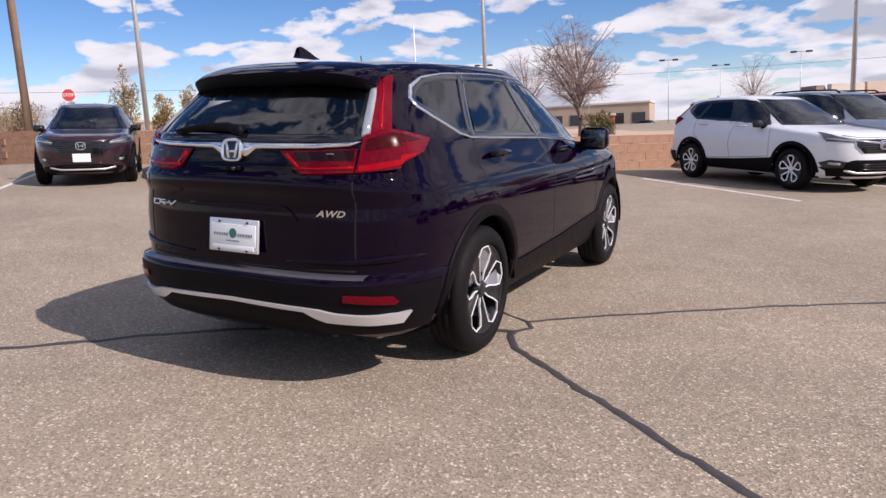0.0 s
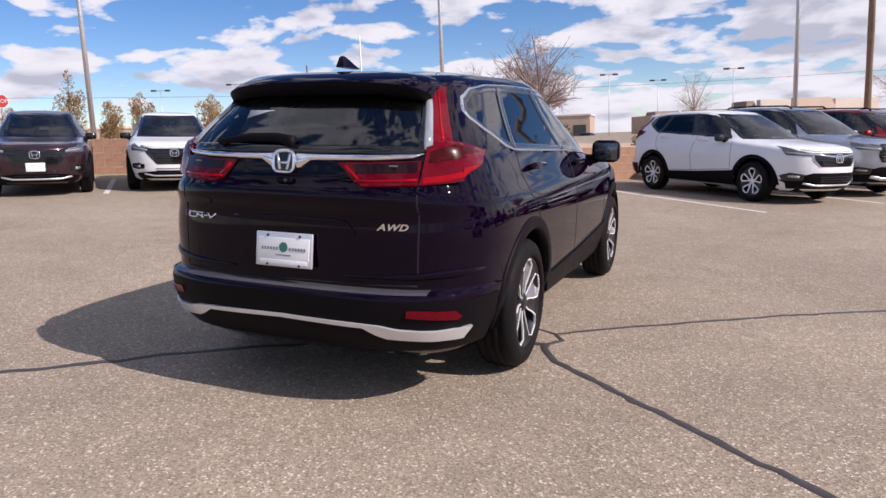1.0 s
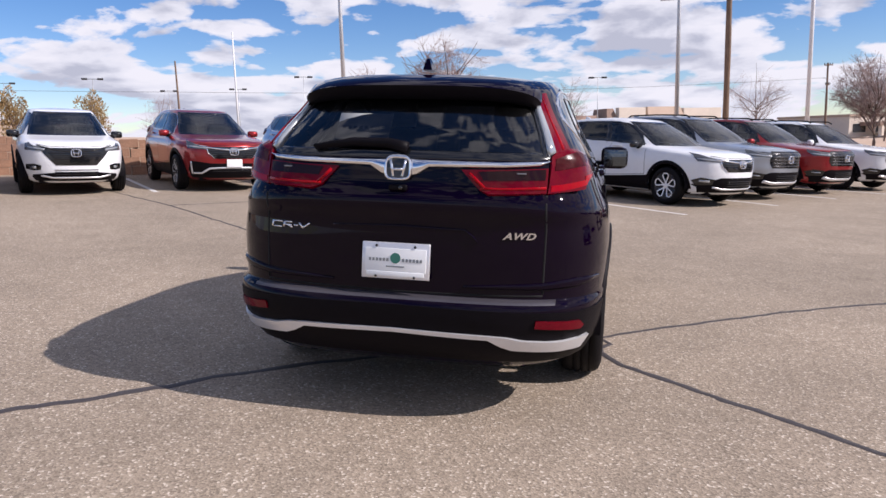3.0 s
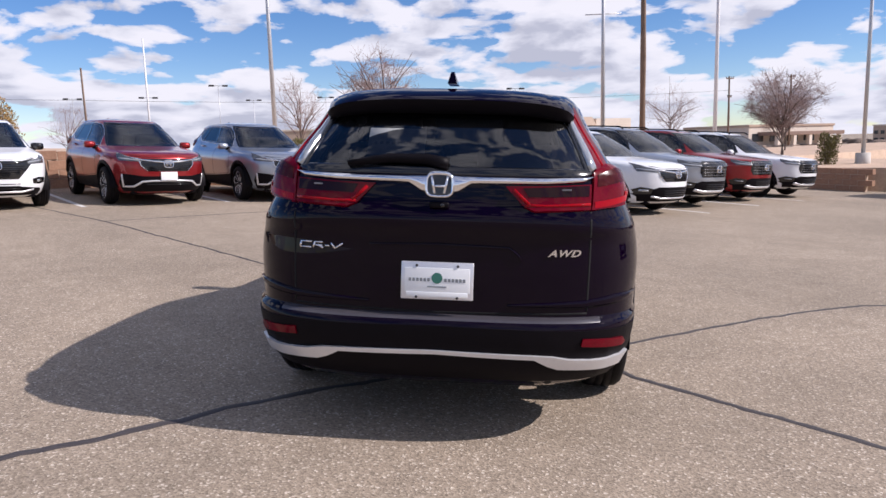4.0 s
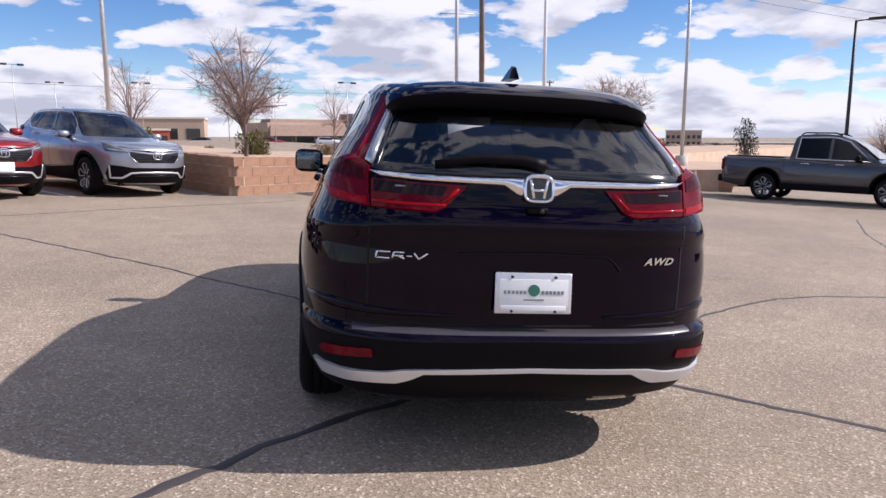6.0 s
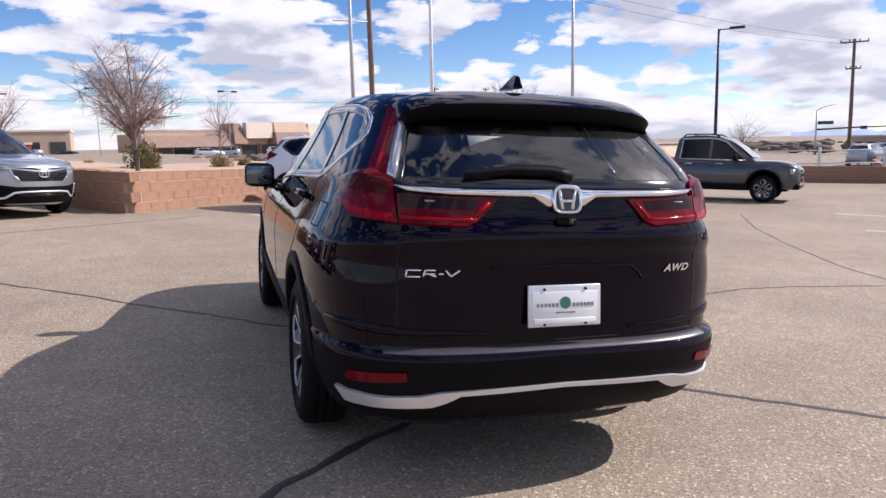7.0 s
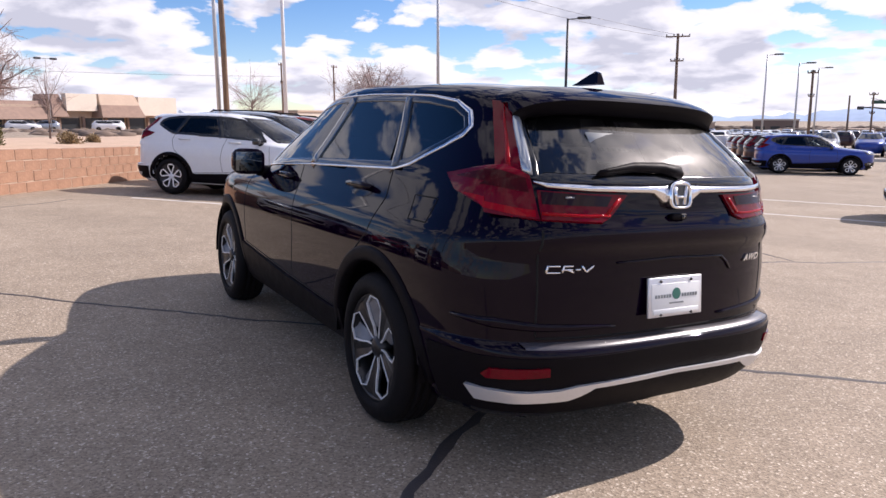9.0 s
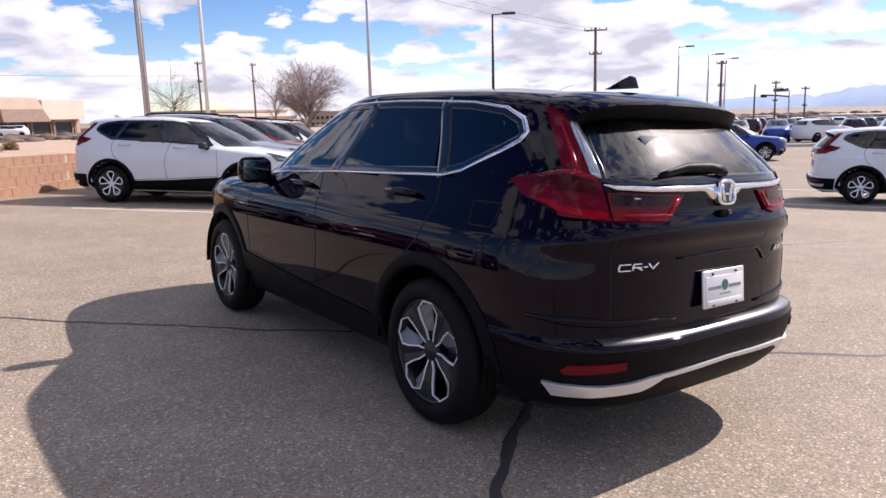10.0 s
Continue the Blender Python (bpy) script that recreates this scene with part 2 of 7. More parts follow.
# ---- cars ----
def interp(table, v):
    """A smooth curve through a table's points, with no overshoot."""
    if v <= table[0][0]:
        return table[0][1]
    for i in range(len(table) - 1):
        (a, fa), (b, fb) = table[i], table[i + 1]
        if v <= b:
            d = (fb - fa) / (b - a)
            d0 = (fa - table[i - 1][1]) / (a - table[i - 1][0]) if i else d
            d1 = (table[i + 2][1] - fb) / (table[i + 2][0] - b) if i + 2 < len(table) else d
            m0 = 0 if d0 * d <= 0 else 2 * d0 * d / (d0 + d)
            m1 = 0 if d1 * d <= 0 else 2 * d1 * d / (d1 + d)
            h, t = b - a, (v - a) / (b - a)
            return (fa * (1 + 2 * t) * (1 - t) ** 2 + m0 * h * t * (1 - t) ** 2 + fb * t * t * (3 - 2 * t) + m1 * h * t * t * (t - 1))
    return table[-1][1]


class Shell:
    """A car's skin: at each height a rounded outline in plan; x right, y forward from the rear, z up from the ground."""

    def __init__(self, width, rear, front, roof_z=1.62, crown=0.045, sy=1.0, sx=1.0, sz=1.0, dip=0.06, dip_rear=0.05):
        self.width, self.rear, self.front = width, rear, front
        self.roof_z, self.crown = roof_z, crown
        self.sx, self.sy, self.sz, self.dip, self.dip_rear = sx, sy, sz, dip, dip_rear
        self.bottom = 0.24

    def powers(self, z, ahead):
        """How square the outline is: across the end, and along the side."""
        if ahead:
            return 2.5, 5.6 - 0.6 * smoothstep(0.95, 1.15, z)
        return 3.5, 12.0 - 3.0 * smoothstep(0.95, 1.2, z) - 2.2 * smoothstep(1.25, 1.5, z)

    def plan(self, z):
        w, yr, yf = interp(self.width, z), interp(self.rear, z), interp(self.front, z)
        return w, yr, yf, (yr + yf) / 2, (yf - yr) / 2

    def side(self, y, z):
        w, yr, yf, yc, half = self.plan(z)
        p, q = self.powers(z, y > yc)
        return w * (1 - min(1.0, abs(y - yc) / half) ** q) ** (1 / p)

    def back(self, x, z):
        w, yr, yf, yc, half = self.plan(z)
        p, q = self.powers(z, False)
        return yc - half * (1 - min(1.0, abs(x) / w) ** p) ** (1 / q)

    def nose(self, x, z):
        w, yr, yf, yc, half = self.plan(z)
        p, q = self.powers(z, True)
        return yc + half * (1 - min(1.0, abs(x) / w) ** p) ** (1 / q)

    def drop(self, y, z):
        """The roof sinks towards both ends."""
        a = smoothstep(1.25, self.roof_z, z)
        d = (y - 1.75) / 1.35
        return -(self.dip if d > 0 else self.dip_rear) * d * d * a

    def place(self, p):
        return Vector((p[0] * self.sx, p[1] * self.sy, (p[2] + self.drop(p[1], p[2])) * self.sz))

    def corner(self, a, z, ahead=False, k=1.0):
        """A point of the outline by its angle: 0 at the end's middle, 90 degrees at the side's."""
        w, yr, yf, yc, half = self.plan(z)
        p, q = self.powers(z, ahead)
        c, d = abs(math.sin(a)), abs(math.cos(a))
        lo, hi = 0.9, 1.5
        for _ in range(22):
            r = (lo + hi) / 2
            if (c * r) ** p + (d * r) ** q > 1:
                hi = r
            else:
                lo = r
        sgn = 1 if a >= 0 else -1
        return (sgn * w * k * c * lo, yc + (1 if ahead else -1) * half * k * d * lo, z)

    def ring(self, z, k=1.0, z_at=None, count=46):
        """An outline at height z, shrunk by k towards its middle, from the rear middle round by the right."""
        zz = z if z_at is None else z_at
        rear = [self.corner(i / count * math.pi / 2, z, False, k)[:2] for i in range(count)]
        front = [self.corner(i / count * math.pi / 2, z, True, k)[:2] for i in range(count)]
        w, _, _, yc, _ = self.plan(z)
        right = rear + [(w * k, yc)] + front[::-1]
        return [(x, y, zz) for x, y in right] + [(-x, y, zz) for x, y in right[-2:0:-1]]


CRV_WIDTH = [(0.24, 0.80), (0.30, 0.855), (0.40, 0.892), (0.52, 0.915), (0.66, 0.925), (0.80, 0.930), (0.90, 0.922), (0.97, 0.905), (1.05, 0.868),
             (1.13, 0.835), (1.20, 0.806), (1.30, 0.752), (1.42, 0.692), (1.52, 0.648), (1.58, 0.618), (1.62, 0.580)]
CRV_REAR = [(0.24, 0.12), (0.30, 0.03), (0.36, -0.02), (0.44, -0.052), (0.54, -0.064), (0.570, -0.064), (0.580, -0.055), (0.590, 0.0), (0.64, 0.002), (0.80, 0.005),
            (0.93, 0.012), (0.98, -0.014), (1.02, -0.018), (1.045, -0.010), (1.075, 0.014), (1.20, 0.03), (1.30, 0.100), (1.42, 0.195), (1.52, 0.28), (1.58, 0.36), (1.62, 0.48)]
CRV_FRONT = [(0.24, 4.40), (0.30, 4.50), (0.45, 4.57), (0.62, 4.58), (0.76, 4.575), (0.86, 4.56), (0.94, 4.525), (0.985, 4.45), (1.02, 4.28), (1.048, 4.03), (1.070, 3.77),
             (1.090, 3.52), (1.13, 3.40), (1.30, 3.12), (1.45, 2.84), (1.56, 2.60), (1.62, 2.40)]
CRV = Shell(CRV_WIDTH, CRV_REAR, CRV_FRONT)
CRV_WIDE = Shell(CRV_WIDTH, CRV_REAR, CRV_FRONT, sy=1.012, sx=1.026)


def body_mesh(sh, holes=(), rows=None):
    """The skin as a grid of outlines; holes(x, y, z) tells which faces are left open."""
    bm = bmesh.new()
    zs = sorted(set([round(v, 3) for v in np.arange(sh.bottom, sh.roof_z, 0.03)] + [a for a, _ in sh.rear] + [sh.roof_z]))
    zs = [z for i, z in enumerate(zs) if i == 0 or z - zs[i - 1] > 0.006]
    rings = [[bm.verts.new(sh.place(p)) for p in sh.ring(0.24, k)] for k in (0.25, 0.6, 0.9)]
    raw = [[p for p in sh.ring(0.24, k)] for k in (0.25, 0.6, 0.9)]
    for z in zs:
        raw.append(sh.ring(z))
        rings.append([bm.verts.new(sh.place(p)) for p in raw[-1]])
    for k in (0.95, 0.86, 0.7, 0.5, 0.25):
        q = sh.ring(sh.roof_z, k, sh.roof_z + sh.crown * (1 - k * k))
        raw.append(q)
        rings.append([bm.verts.new(sh.place(p)) for p in q])
    n = len(rings[0])
    for a, b, ra, rb in zip(rings, rings[1:], raw, raw[1:]):
        for i in range(n):
            j = (i + 1) % n
            c = [(ra[i][m] + ra[j][m] + rb[i][m] + rb[j][m]) / 4 for m in range(3)]
            if any(h(*c) for h in holes):
                continue
            bm.faces.new((a[i], a[j], b[j], b[i]))
    bm.faces.new(rings[-1])
    bm.faces.new(rings[0][::-1])
    loose = [v for v in bm.verts if not v.link_faces]
    bmesh.ops.delete(bm, geom=loose, context="VERTS")
    return bm


def on_skin(sh, kind, a, b, s=1):
    """A place on the skin: 'side' takes (y, z), 'back' and 'nose' (x, z), 'wrap' and 'wrapf' (angle, z) round the rear or front corner."""
    if kind == "side":
        p = (s * sh.side(a, b), a, b)
    elif kind == "back":
        p = (a, sh.back(a, b), b)
    elif kind == "nose":
        p = (a, sh.nose(a, b), b)
    else:
        p = sh.corner(a, b, kind == "wrapf")
        p = (p[0] * s, p[1], p[2])
    return sh.place(p)


def skin_normal(sh, kind, a, b, s=1):
    e = 0.004
    du = on_skin(sh, kind, a + e, b, s) - on_skin(sh, kind, a - e, b, s)
    dv = on_skin(sh, kind, a, b + e, s) - on_skin(sh, kind, a, b - e, s)
    n = du.cross(dv)
    if n.length < 1e-12:
        n = Vector((0, 0, 1))
    n.normalize()
    out = on_skin(sh, kind, a, b, s) - Vector((0, 2.2, 0.75))
    return n if n.dot(out) > 0 else -n


def angle_at(sh, z, x=None, y=None, ahead=False):
    """The corner angle at which the outline at height z has this x, or this y."""
    lo, hi = 0.0, math.pi / 2
    for _ in range(30):
        m = (lo + hi) / 2
        p = sh.corner(m, z, ahead)
        far = p[0] > x if x is not None else ((p[1] < y) if ahead else (p[1] > y))
        if far:
            hi = m
        else:
            lo = m
    return lo


def wrap_poly(sh, pts, ahead=False):
    return [(angle_at(sh, z, x=v, ahead=ahead) if k == "x" else angle_at(sh, z, y=v, ahead=ahead), z) for k, v, z in pts]


def add_patch(bm, sh, kind, poly, off=0.005, thick=0.012, s=1, step=0.045):
    """A panel laid on the skin within a polygon, proud of it by off, with a skirt."""
    t = bmesh.new()
    vs = [t.verts.new((a, b, 0)) for a, b in poly]
    f = t.faces.new(vs)
    bmesh.ops.triangulate(t, faces=[f])
    for ax in (0, 1):
        lo, hi = min(p[ax] for p in poly), max(p[ax] for p in poly)
        n = max(1, int(math.ceil((hi - lo) / step)))
        for i in range(1, n):
            co, no = [0, 0, 0], [0, 0, 0]
            co[ax], no[ax] = lo + (hi - lo) * i / n, 1
            bmesh.ops.bisect_plane(t, geom=t.verts[:] + t.edges[:] + t.faces[:], dist=1e-5, plane_co=co, plane_no=no)
    made, low = {}, {}
    edge = {v for e in t.edges if len(e.link_faces) == 1 for v in e.verts}
    for v in t.verts:
        a, b = v.co.x, v.co.y
        p, n = on_skin(sh, kind, a, b, s), skin_normal(sh, kind, a, b, s)
        h = off(a, b) if callable(off) else off
        made[v] = bm.verts.new(p + n * h)
        if v in edge:
            low[v] = bm.verts.new(p + n * (h - thick))
    for f in t.faces:
        q = [made[v] for v in f.verts]
        face = bm.faces.new(q)
        face.normal_update()
        c = f.calc_center_median()
        if face.normal.dot(skin_normal(sh, kind, c.x, c.y, s)) < 0:
            face.normal_flip()
        face.smooth = True
    for e in t.edges:
        if len(e.link_faces) == 1:
            u, v = e.verts
            bm.faces.new((made[u], made[v], low[v], low[u]))
            new_edge = bm.edges.get((made[u], made[v]))
            new_edge.smooth = False
    t.free()


def add_ribbon(bm, sh, kind, pts, width, off=0.006, thick=0.012, s=1, step=0.04, closed=False, rounded=False):
    """A raised strip along a line on the skin; width may be one number or one for each point."""
    prof = ((-0.5, off - thick), (-0.5, off * 0.6), (-0.32, off), (0.32, off), (0.5, off * 0.6), (0.5, off - thick))
    if rounded:
        prof = ((-0.5, off - thick), (-0.5, off * 0.25), (-0.40, off * 0.66), (-0.2, off * 0.93), (0, off), (0.2, off * 0.93), (0.40, off * 0.66), (0.5, off * 0.25), (0.5, off - thick))
    w = list(width) if isinstance(width, (list, tuple)) else [width] * len(pts)
    if closed:
        pts, w = list(pts) + [pts[0]], w + [w[0]]
    line = []
    for (p, q, wp, wq) in zip(pts, pts[1:], w, w[1:]):
        d = math.hypot(q[0] - p[0], q[1] - p[1])
        n = max(1, int(d / step))
        line += [(p[0] + (q[0] - p[0]) * i / n, p[1] + (q[1] - p[1]) * i / n, wp + (wq - wp) * i / n) for i in range(n)]
    line.append((*pts[-1], w[-1]))
    rows = []
    for i, (a, b, ww) in enumerate(line):
        if closed:
            a0, b0 = line[(i - 1) % (len(line) - 1)][:2]
            a1, b1 = line[(i + 1) % (len(line) - 1)][:2]
        else:
            a0, b0 = line[max(0, i - 1)][:2]
            a1, b1 = line[min(len(line) - 1, i + 1)][:2]
        d = math.hypot(a1 - a0, b1 - b0) or 1
        na, nb = -(b1 - b0) / d, (a1 - a0) / d
        row = []
        for k, h in prof:
            aa, bb = a + na * ww * k, b + nb * ww * k
            row.append(bm.verts.new(on_skin(sh, kind, aa, bb, s) + skin_normal(sh, kind, aa, bb, s) * h))
        rows.append(row)
    made = []
    for r0, r1 in zip(rows, rows[1:]):
        for k in range(len(prof) - 1):
            made.append(bm.faces.new((r0[k], r1[k], r1[k + 1], r0[k + 1])))
    if not closed:
        made += [bm.faces.new(rows[0]), bm.faces.new(rows[-1][::-1])]
    bmesh.ops.recalc_face_normals(bm, faces=made)


def in_poly(poly, a, b):
    hit = False
    for (x0, y0), (x1, y1) in zip(poly, poly[1:] + poly[:1]):
        if (y0 > b) != (y1 > b) and a < (x1 - x0) * (b - y0) / (y1 - y0) + x0:
            hit = not hit
    return hit


def lathe(bm, profile, seg=40, axis_x=0.0, sign=1):
    """A turned shape about the x axis; profile of (x, radius)."""
    rings = []
    for x, r in profile:
        rings.append([bm.verts.new((axis_x + sign * x, r * math.cos(a), r * math.sin(a))) for a in [2 * math.pi * k / seg for k in range(seg)]])
    fs = []
    for a, b in zip(rings, rings[1:]):
        for k in range(seg):
            fs.append(bm.faces.new((a[k], a[(k + 1) % seg], b[(k + 1) % seg], b[k])))
    return rings, fs


LINE = material("panel_gap", (0.004, 0.004, 0.004), 0.9)
RED_LENS = material("red_lens", (0.125, 0.0012, 0.008), 0.10, coat=0.35, vary=0.25, scale=7, spec=0.1, coat_ior=1.33)
RED_BRIGHT = material("red_lens_rib", (0.30, 0.001, 0.006), 0.10, coat=0.35, spec=0.1, coat_ior=1.33)
DULL_LENS = material("dull_red_lens", (0.050, 0.002, 0.003), 0.2, coat=0.3, vary=0.4, scale=30, spec=0.1, coat_ior=1.33)
SMOKE_LENS = material("smoked_lens", (0.016, 0.003, 0.004), 0.14, coat=0.5, spec=0.1, coat_ior=1.33)
HEAD_LENS = material("headlamp_glass", (0.10, 0.105, 0.112), 0.12, coat=1.0, metal=0.3, vary=0.4, scale=22)
CLEAR_LENS = material("clear_lens", (0.42, 0.44, 0.46), 0.10, coat=1.0, metal=0.55)
WHITE_PLATE = material("plate_white", (0.78, 0.80, 0.80), 0.35, vary=0.04)
GREEN_INK = material("plate_green", (0.03, 0.16, 0.12), 0.5)
GREY_INK = material("plate_grey", (0.20, 0.22, 0.23), 0.5)
RIM_SILVER = material("machined_alloy", (0.82, 0.82, 0.83), 0.32, metal=0.2, vary=0.06)
RIM_DARK = material("dark_alloy", (0.022, 0.022, 0.025), 0.35, metal=0.5, coat=0.3)
RIM_GREY = material("grey_alloy", (0.20, 0.20, 0.215), 0.35, metal=0.3, vary=0.1)
BRAKE = material("brake_steel", (0.07, 0.068, 0.066), 0.5, metal=0.6, vary=0.2, scale=20)
PAPER = material("window_paper", (0.40, 0.41, 0.40), 0.8, vary=0.06)
MIRROR = material("mirror_glass", (0.12, 0.14, 0.16), 0.02, metal=1.0)


def paint(name, color, metal=0.35, rough=0.28, ior=1.4):
    return material(name, color, rough, metal=metal, coat=1.0, vary=0.05, scale=3, spec=0.0 if metal == 0.0 else 0.3, coat_ior=ior)


HERO_PAINT = paint("dark_blue_black_paint", (0.0031, 0.0001, 0.0062), 0.0, 0.3, 1.29)
WHITE_PAINT = paint("white_paint", (0.74, 0.75, 0.77), 0.0, 0.3)
RED_PAINT = paint("red_paint", (0.26, 0.012, 0.014), 0.45)
SILVER_PAINT = paint("silver_blue_paint", (0.36, 0.39, 0.44), 0.7)
MAROON_PAINT = paint("dark_maroon_paint", (0.040, 0.016, 0.024), 0.45)
GREY_PAINT = paint("grey_paint", (0.078, 0.076, 0.082), 0.5)
BLUE_PAINT = paint("blue_paint", (0.012, 0.045, 0.28), 0.45)
CHARCOAL_PAINT = paint("charcoal_paint", (0.045, 0.047, 0.055), 0.5)

WHEEL_R, RIM_R = 0.365, 0.252


def make_wheel(parent, x, y, sign, sh, style, steer=0.0):
    """A wheel with tyre, dished rim, brake disc and five forked spokes; sign is +1 on the right side."""
    hub = new("wheel")
    hub.parent = parent
    hub.matrix_local = Matrix.Translation((x, y, WHEEL_R)) @ pose(0, 0, 0, 0, 0, steer)
    bm = bmesh.new()
    lathe(bm, [(-0.11, RIM_R), (-0.115, 0.30), (-0.10, 0.345), (-0.075, 0.358), (-0.045, 0.361), (-0.042, 0.352), (-0.036, 0.352), (-0.033, 0.362), (-0.005, 0.362),
               (-0.002, 0.352), (0.005, 0.352), (0.008, 0.362), (0.036, 0.361), (0.039, 0.351), (0.045, 0.351), (0.048, 0.359), (0.075, 0.354), (0.098, 0.338), (0.112, 0.30), (0.112, 0.262), (0.10, RIM_R + 0.006), (0.09, RIM_R)], 48, sign=sign)
    bmesh.ops.recalc_face_normals(bm, faces=bm.faces[:])
    part("tyre", bm, RUBBER, hub)
    bm = bmesh.new()
    lathe(bm, [(0.092, RIM_R + 0.004), (0.098, RIM_R - 0.004), (0.088, RIM_R - 0.014), (0.02, RIM_R - 0.03), (-0.09, RIM_R - 0.03)], 40, sign=sign)
    bmesh.ops.recalc_face_normals(bm, faces=bm.faces[:])
    part("rim", bm, RIM_DARK, hub)
    bm = bmesh.new()
    lathe(bm, [(0.005, 0.02), (0.005, 0.155), (-0.01, 0.155), (-0.01, 0.02)], 32, sign=sign)
    bmesh.ops.recalc_face_normals(bm, faces=bm.faces[:])
    part("brake_disc", bm, BRAKE, hub)
    # five petals edged by a thin machined line, with dark spokes between and a half web inside
    bright = style == "bright"
    step = 2 * math.pi / 5
    petal = [(0.046, 0.42), (0.095, 0.34), (0.160, 0.40), (0.210, 0.385), (0.248, 0.15)]
    def lift(r):
        return 0.074 + 0.024 * smoothstep(0.04, 0.23, r)
    for k in range(5):
        base = math.pi / 2 + k * step
        def at(r, a, h):
            return Vector((sign * h, r * math.cos(base + a), r * math.sin(base + a)))
        def plate(name, rows, mat, thick, label=""):
            b = bmesh.new()
            vs = [[b.verts.new(v) for v in row] for row in rows]
            for r0, r1 in zip(vs, vs[1:]):
                for i in range(len(r0) - 1):
                    b.faces.new((r0[i], r1[i], r1[i + 1], r0[i + 1]))
            bmesh.ops.recalc_face_normals(b, faces=b.faces[:])
            if b.faces[0].normal.x * sign < 0:
                bmesh.ops.reverse_faces(b, faces=b.faces[:])
            bmesh.ops.solidify(b, geom=b.faces[:], thickness=thick)
            bmesh.ops.recalc_face_normals(b, faces=b.faces[:])
            part(name, b, mat, hub, label, smooth=False)
        loop = [(r, a) for r, a in petal] + [(r, -a) for r, a in petal[::-1]]
        w = 0.024 if bright else 0.0072
        rows = []
        for n, (r, a) in enumerate(loop):
            end = r > 0.22
            inner = at(r - (w if end else 0), a - (0 if end else math.copysign(w / r, a)), lift(r) - 0.001)
            rows.append([at(r, a, lift(r)), inner])
        plate("spoke", rows, RIM_SILVER, 0.010, "machined silver spoke edge")
        rows = []
        for r, a in petal[:-1] + [(0.250, 0.30 if bright else 0.15)]:
            rows.append([at(r, a + 0.004, lift(r) - 0.004), at(r, step / 2, lift(r) - 0.010), at(r, step - a - 0.004, lift(r) - 0.004)])
        plate("spoke_web", rows, RIM_DARK, 0.02)
        rows = [[at(r, -a + 0.02, lift(r) - 0.012), at(r, -a * 0.05, lift(r) - 0.035)] for r, a in petal[1:]]
        if not bright:
            plate("spoke_flank", rows, RIM_GREY, 0.008)
    bm = bmesh.new()
    rings, _ = lathe(bm, [(0.02, 0.055), (0.075, 0.05), (0.084, 0.036), (0.086, 0.001)], 20, sign=sign)
    bmesh.ops.recalc_face_normals(bm, faces=bm.faces[:])
    part("hub_cap", bm, RIM_DARK if style != "bright" else RIM_SILVER, hub)
    return hub


DLO = [(2.93, 1.115), (2.64, 1.136), (1.97, 1.172), (1.50, 1.187), (0.96, 1.206), (0.84, 1.233), (0.64, 1.329), (0.562, 1.385), (0.548, 1.43), (0.60, 1.50), (0.72, 1.548),
       (0.95, 1.568), (1.60, 1.575), (2.10, 1.570), (2.35, 1.54), (2.55, 1.45), (2.75, 1.32)]


def shrink(poly, d):
    """The polygon moved inwards by d."""
    n, out = len(poly), []
    area = sum(p[0] * q[1] - q[0] * p[1] for p, q in zip(poly, poly[1:] + poly[:1]))
    sg = 1 if area > 0 else -1
    for i in range(n):
        p0, p1, p2 = Vector(poly[i - 1]), Vector(poly[i]), Vector(poly[(i + 1) % n])
        u, v = (p1 - p0).normalized(), (p2 - p1).normalized()
        m = (Vector((-u.y, u.x)) + Vector((-v.y, v.x))).normalized() * sg
        out.append(tuple(p1 + m * d))
    return out


def cut_poly(poly, a0, b0, a1, b1, keep):
    """The part of a polygon on one side of a line (keep +1: to the line's left)."""
    def side_of(p):
        return keep * ((a1 - a0) * (p[1] - b0) - (b1 - b0) * (p[0] - a0))
    out = []
    for p, q in zip(poly, poly[1:] + poly[:1]):
        sp, sq = side_of(p), side_of(q)
        if sp >= 0:
            out.append(p)
        if sp * sq < 0:
            t = sp / (sp - sq)
            out.append((p[0] + (q[0] - p[0]) * t, p[1] + (q[1] - p[1]) * t))
    return out


REAR_GLASS = [(-0.632, 1.225), (0.632, 1.225), (0.598, 1.34), (0.545, 1.50), (0.46, 1.548), (-0.46, 1.548), (-0.545, 1.50), (-0.598, 1.34)]
WINDSCREEN = [(-0.70, 1.100), (0.70, 1.100), (0.66, 1.25), (0.585, 1.46), (0.53, 1.575), (-0.53, 1.575), (-0.585, 1.46), (-0.66, 1.25)]
HUB_Y = (0.92, 3.58)


def add_seat(bm, x, y, z, w, head=True):
    add_box(bm, x, y + 0.1, z, w, 0.5, 0.16, bevel=0.05)
    tilt = pose(x, y - 0.16, z + 0.05, -14)
    add_box(bm, 0, 0, 0.28, w, 0.14, 0.60, m=tilt, bevel=0.055)
    if head:
        add_box(bm, 0, 0, 0.68, w * 0.52, 0.10, 0.17, m=tilt, bevel=0.04)


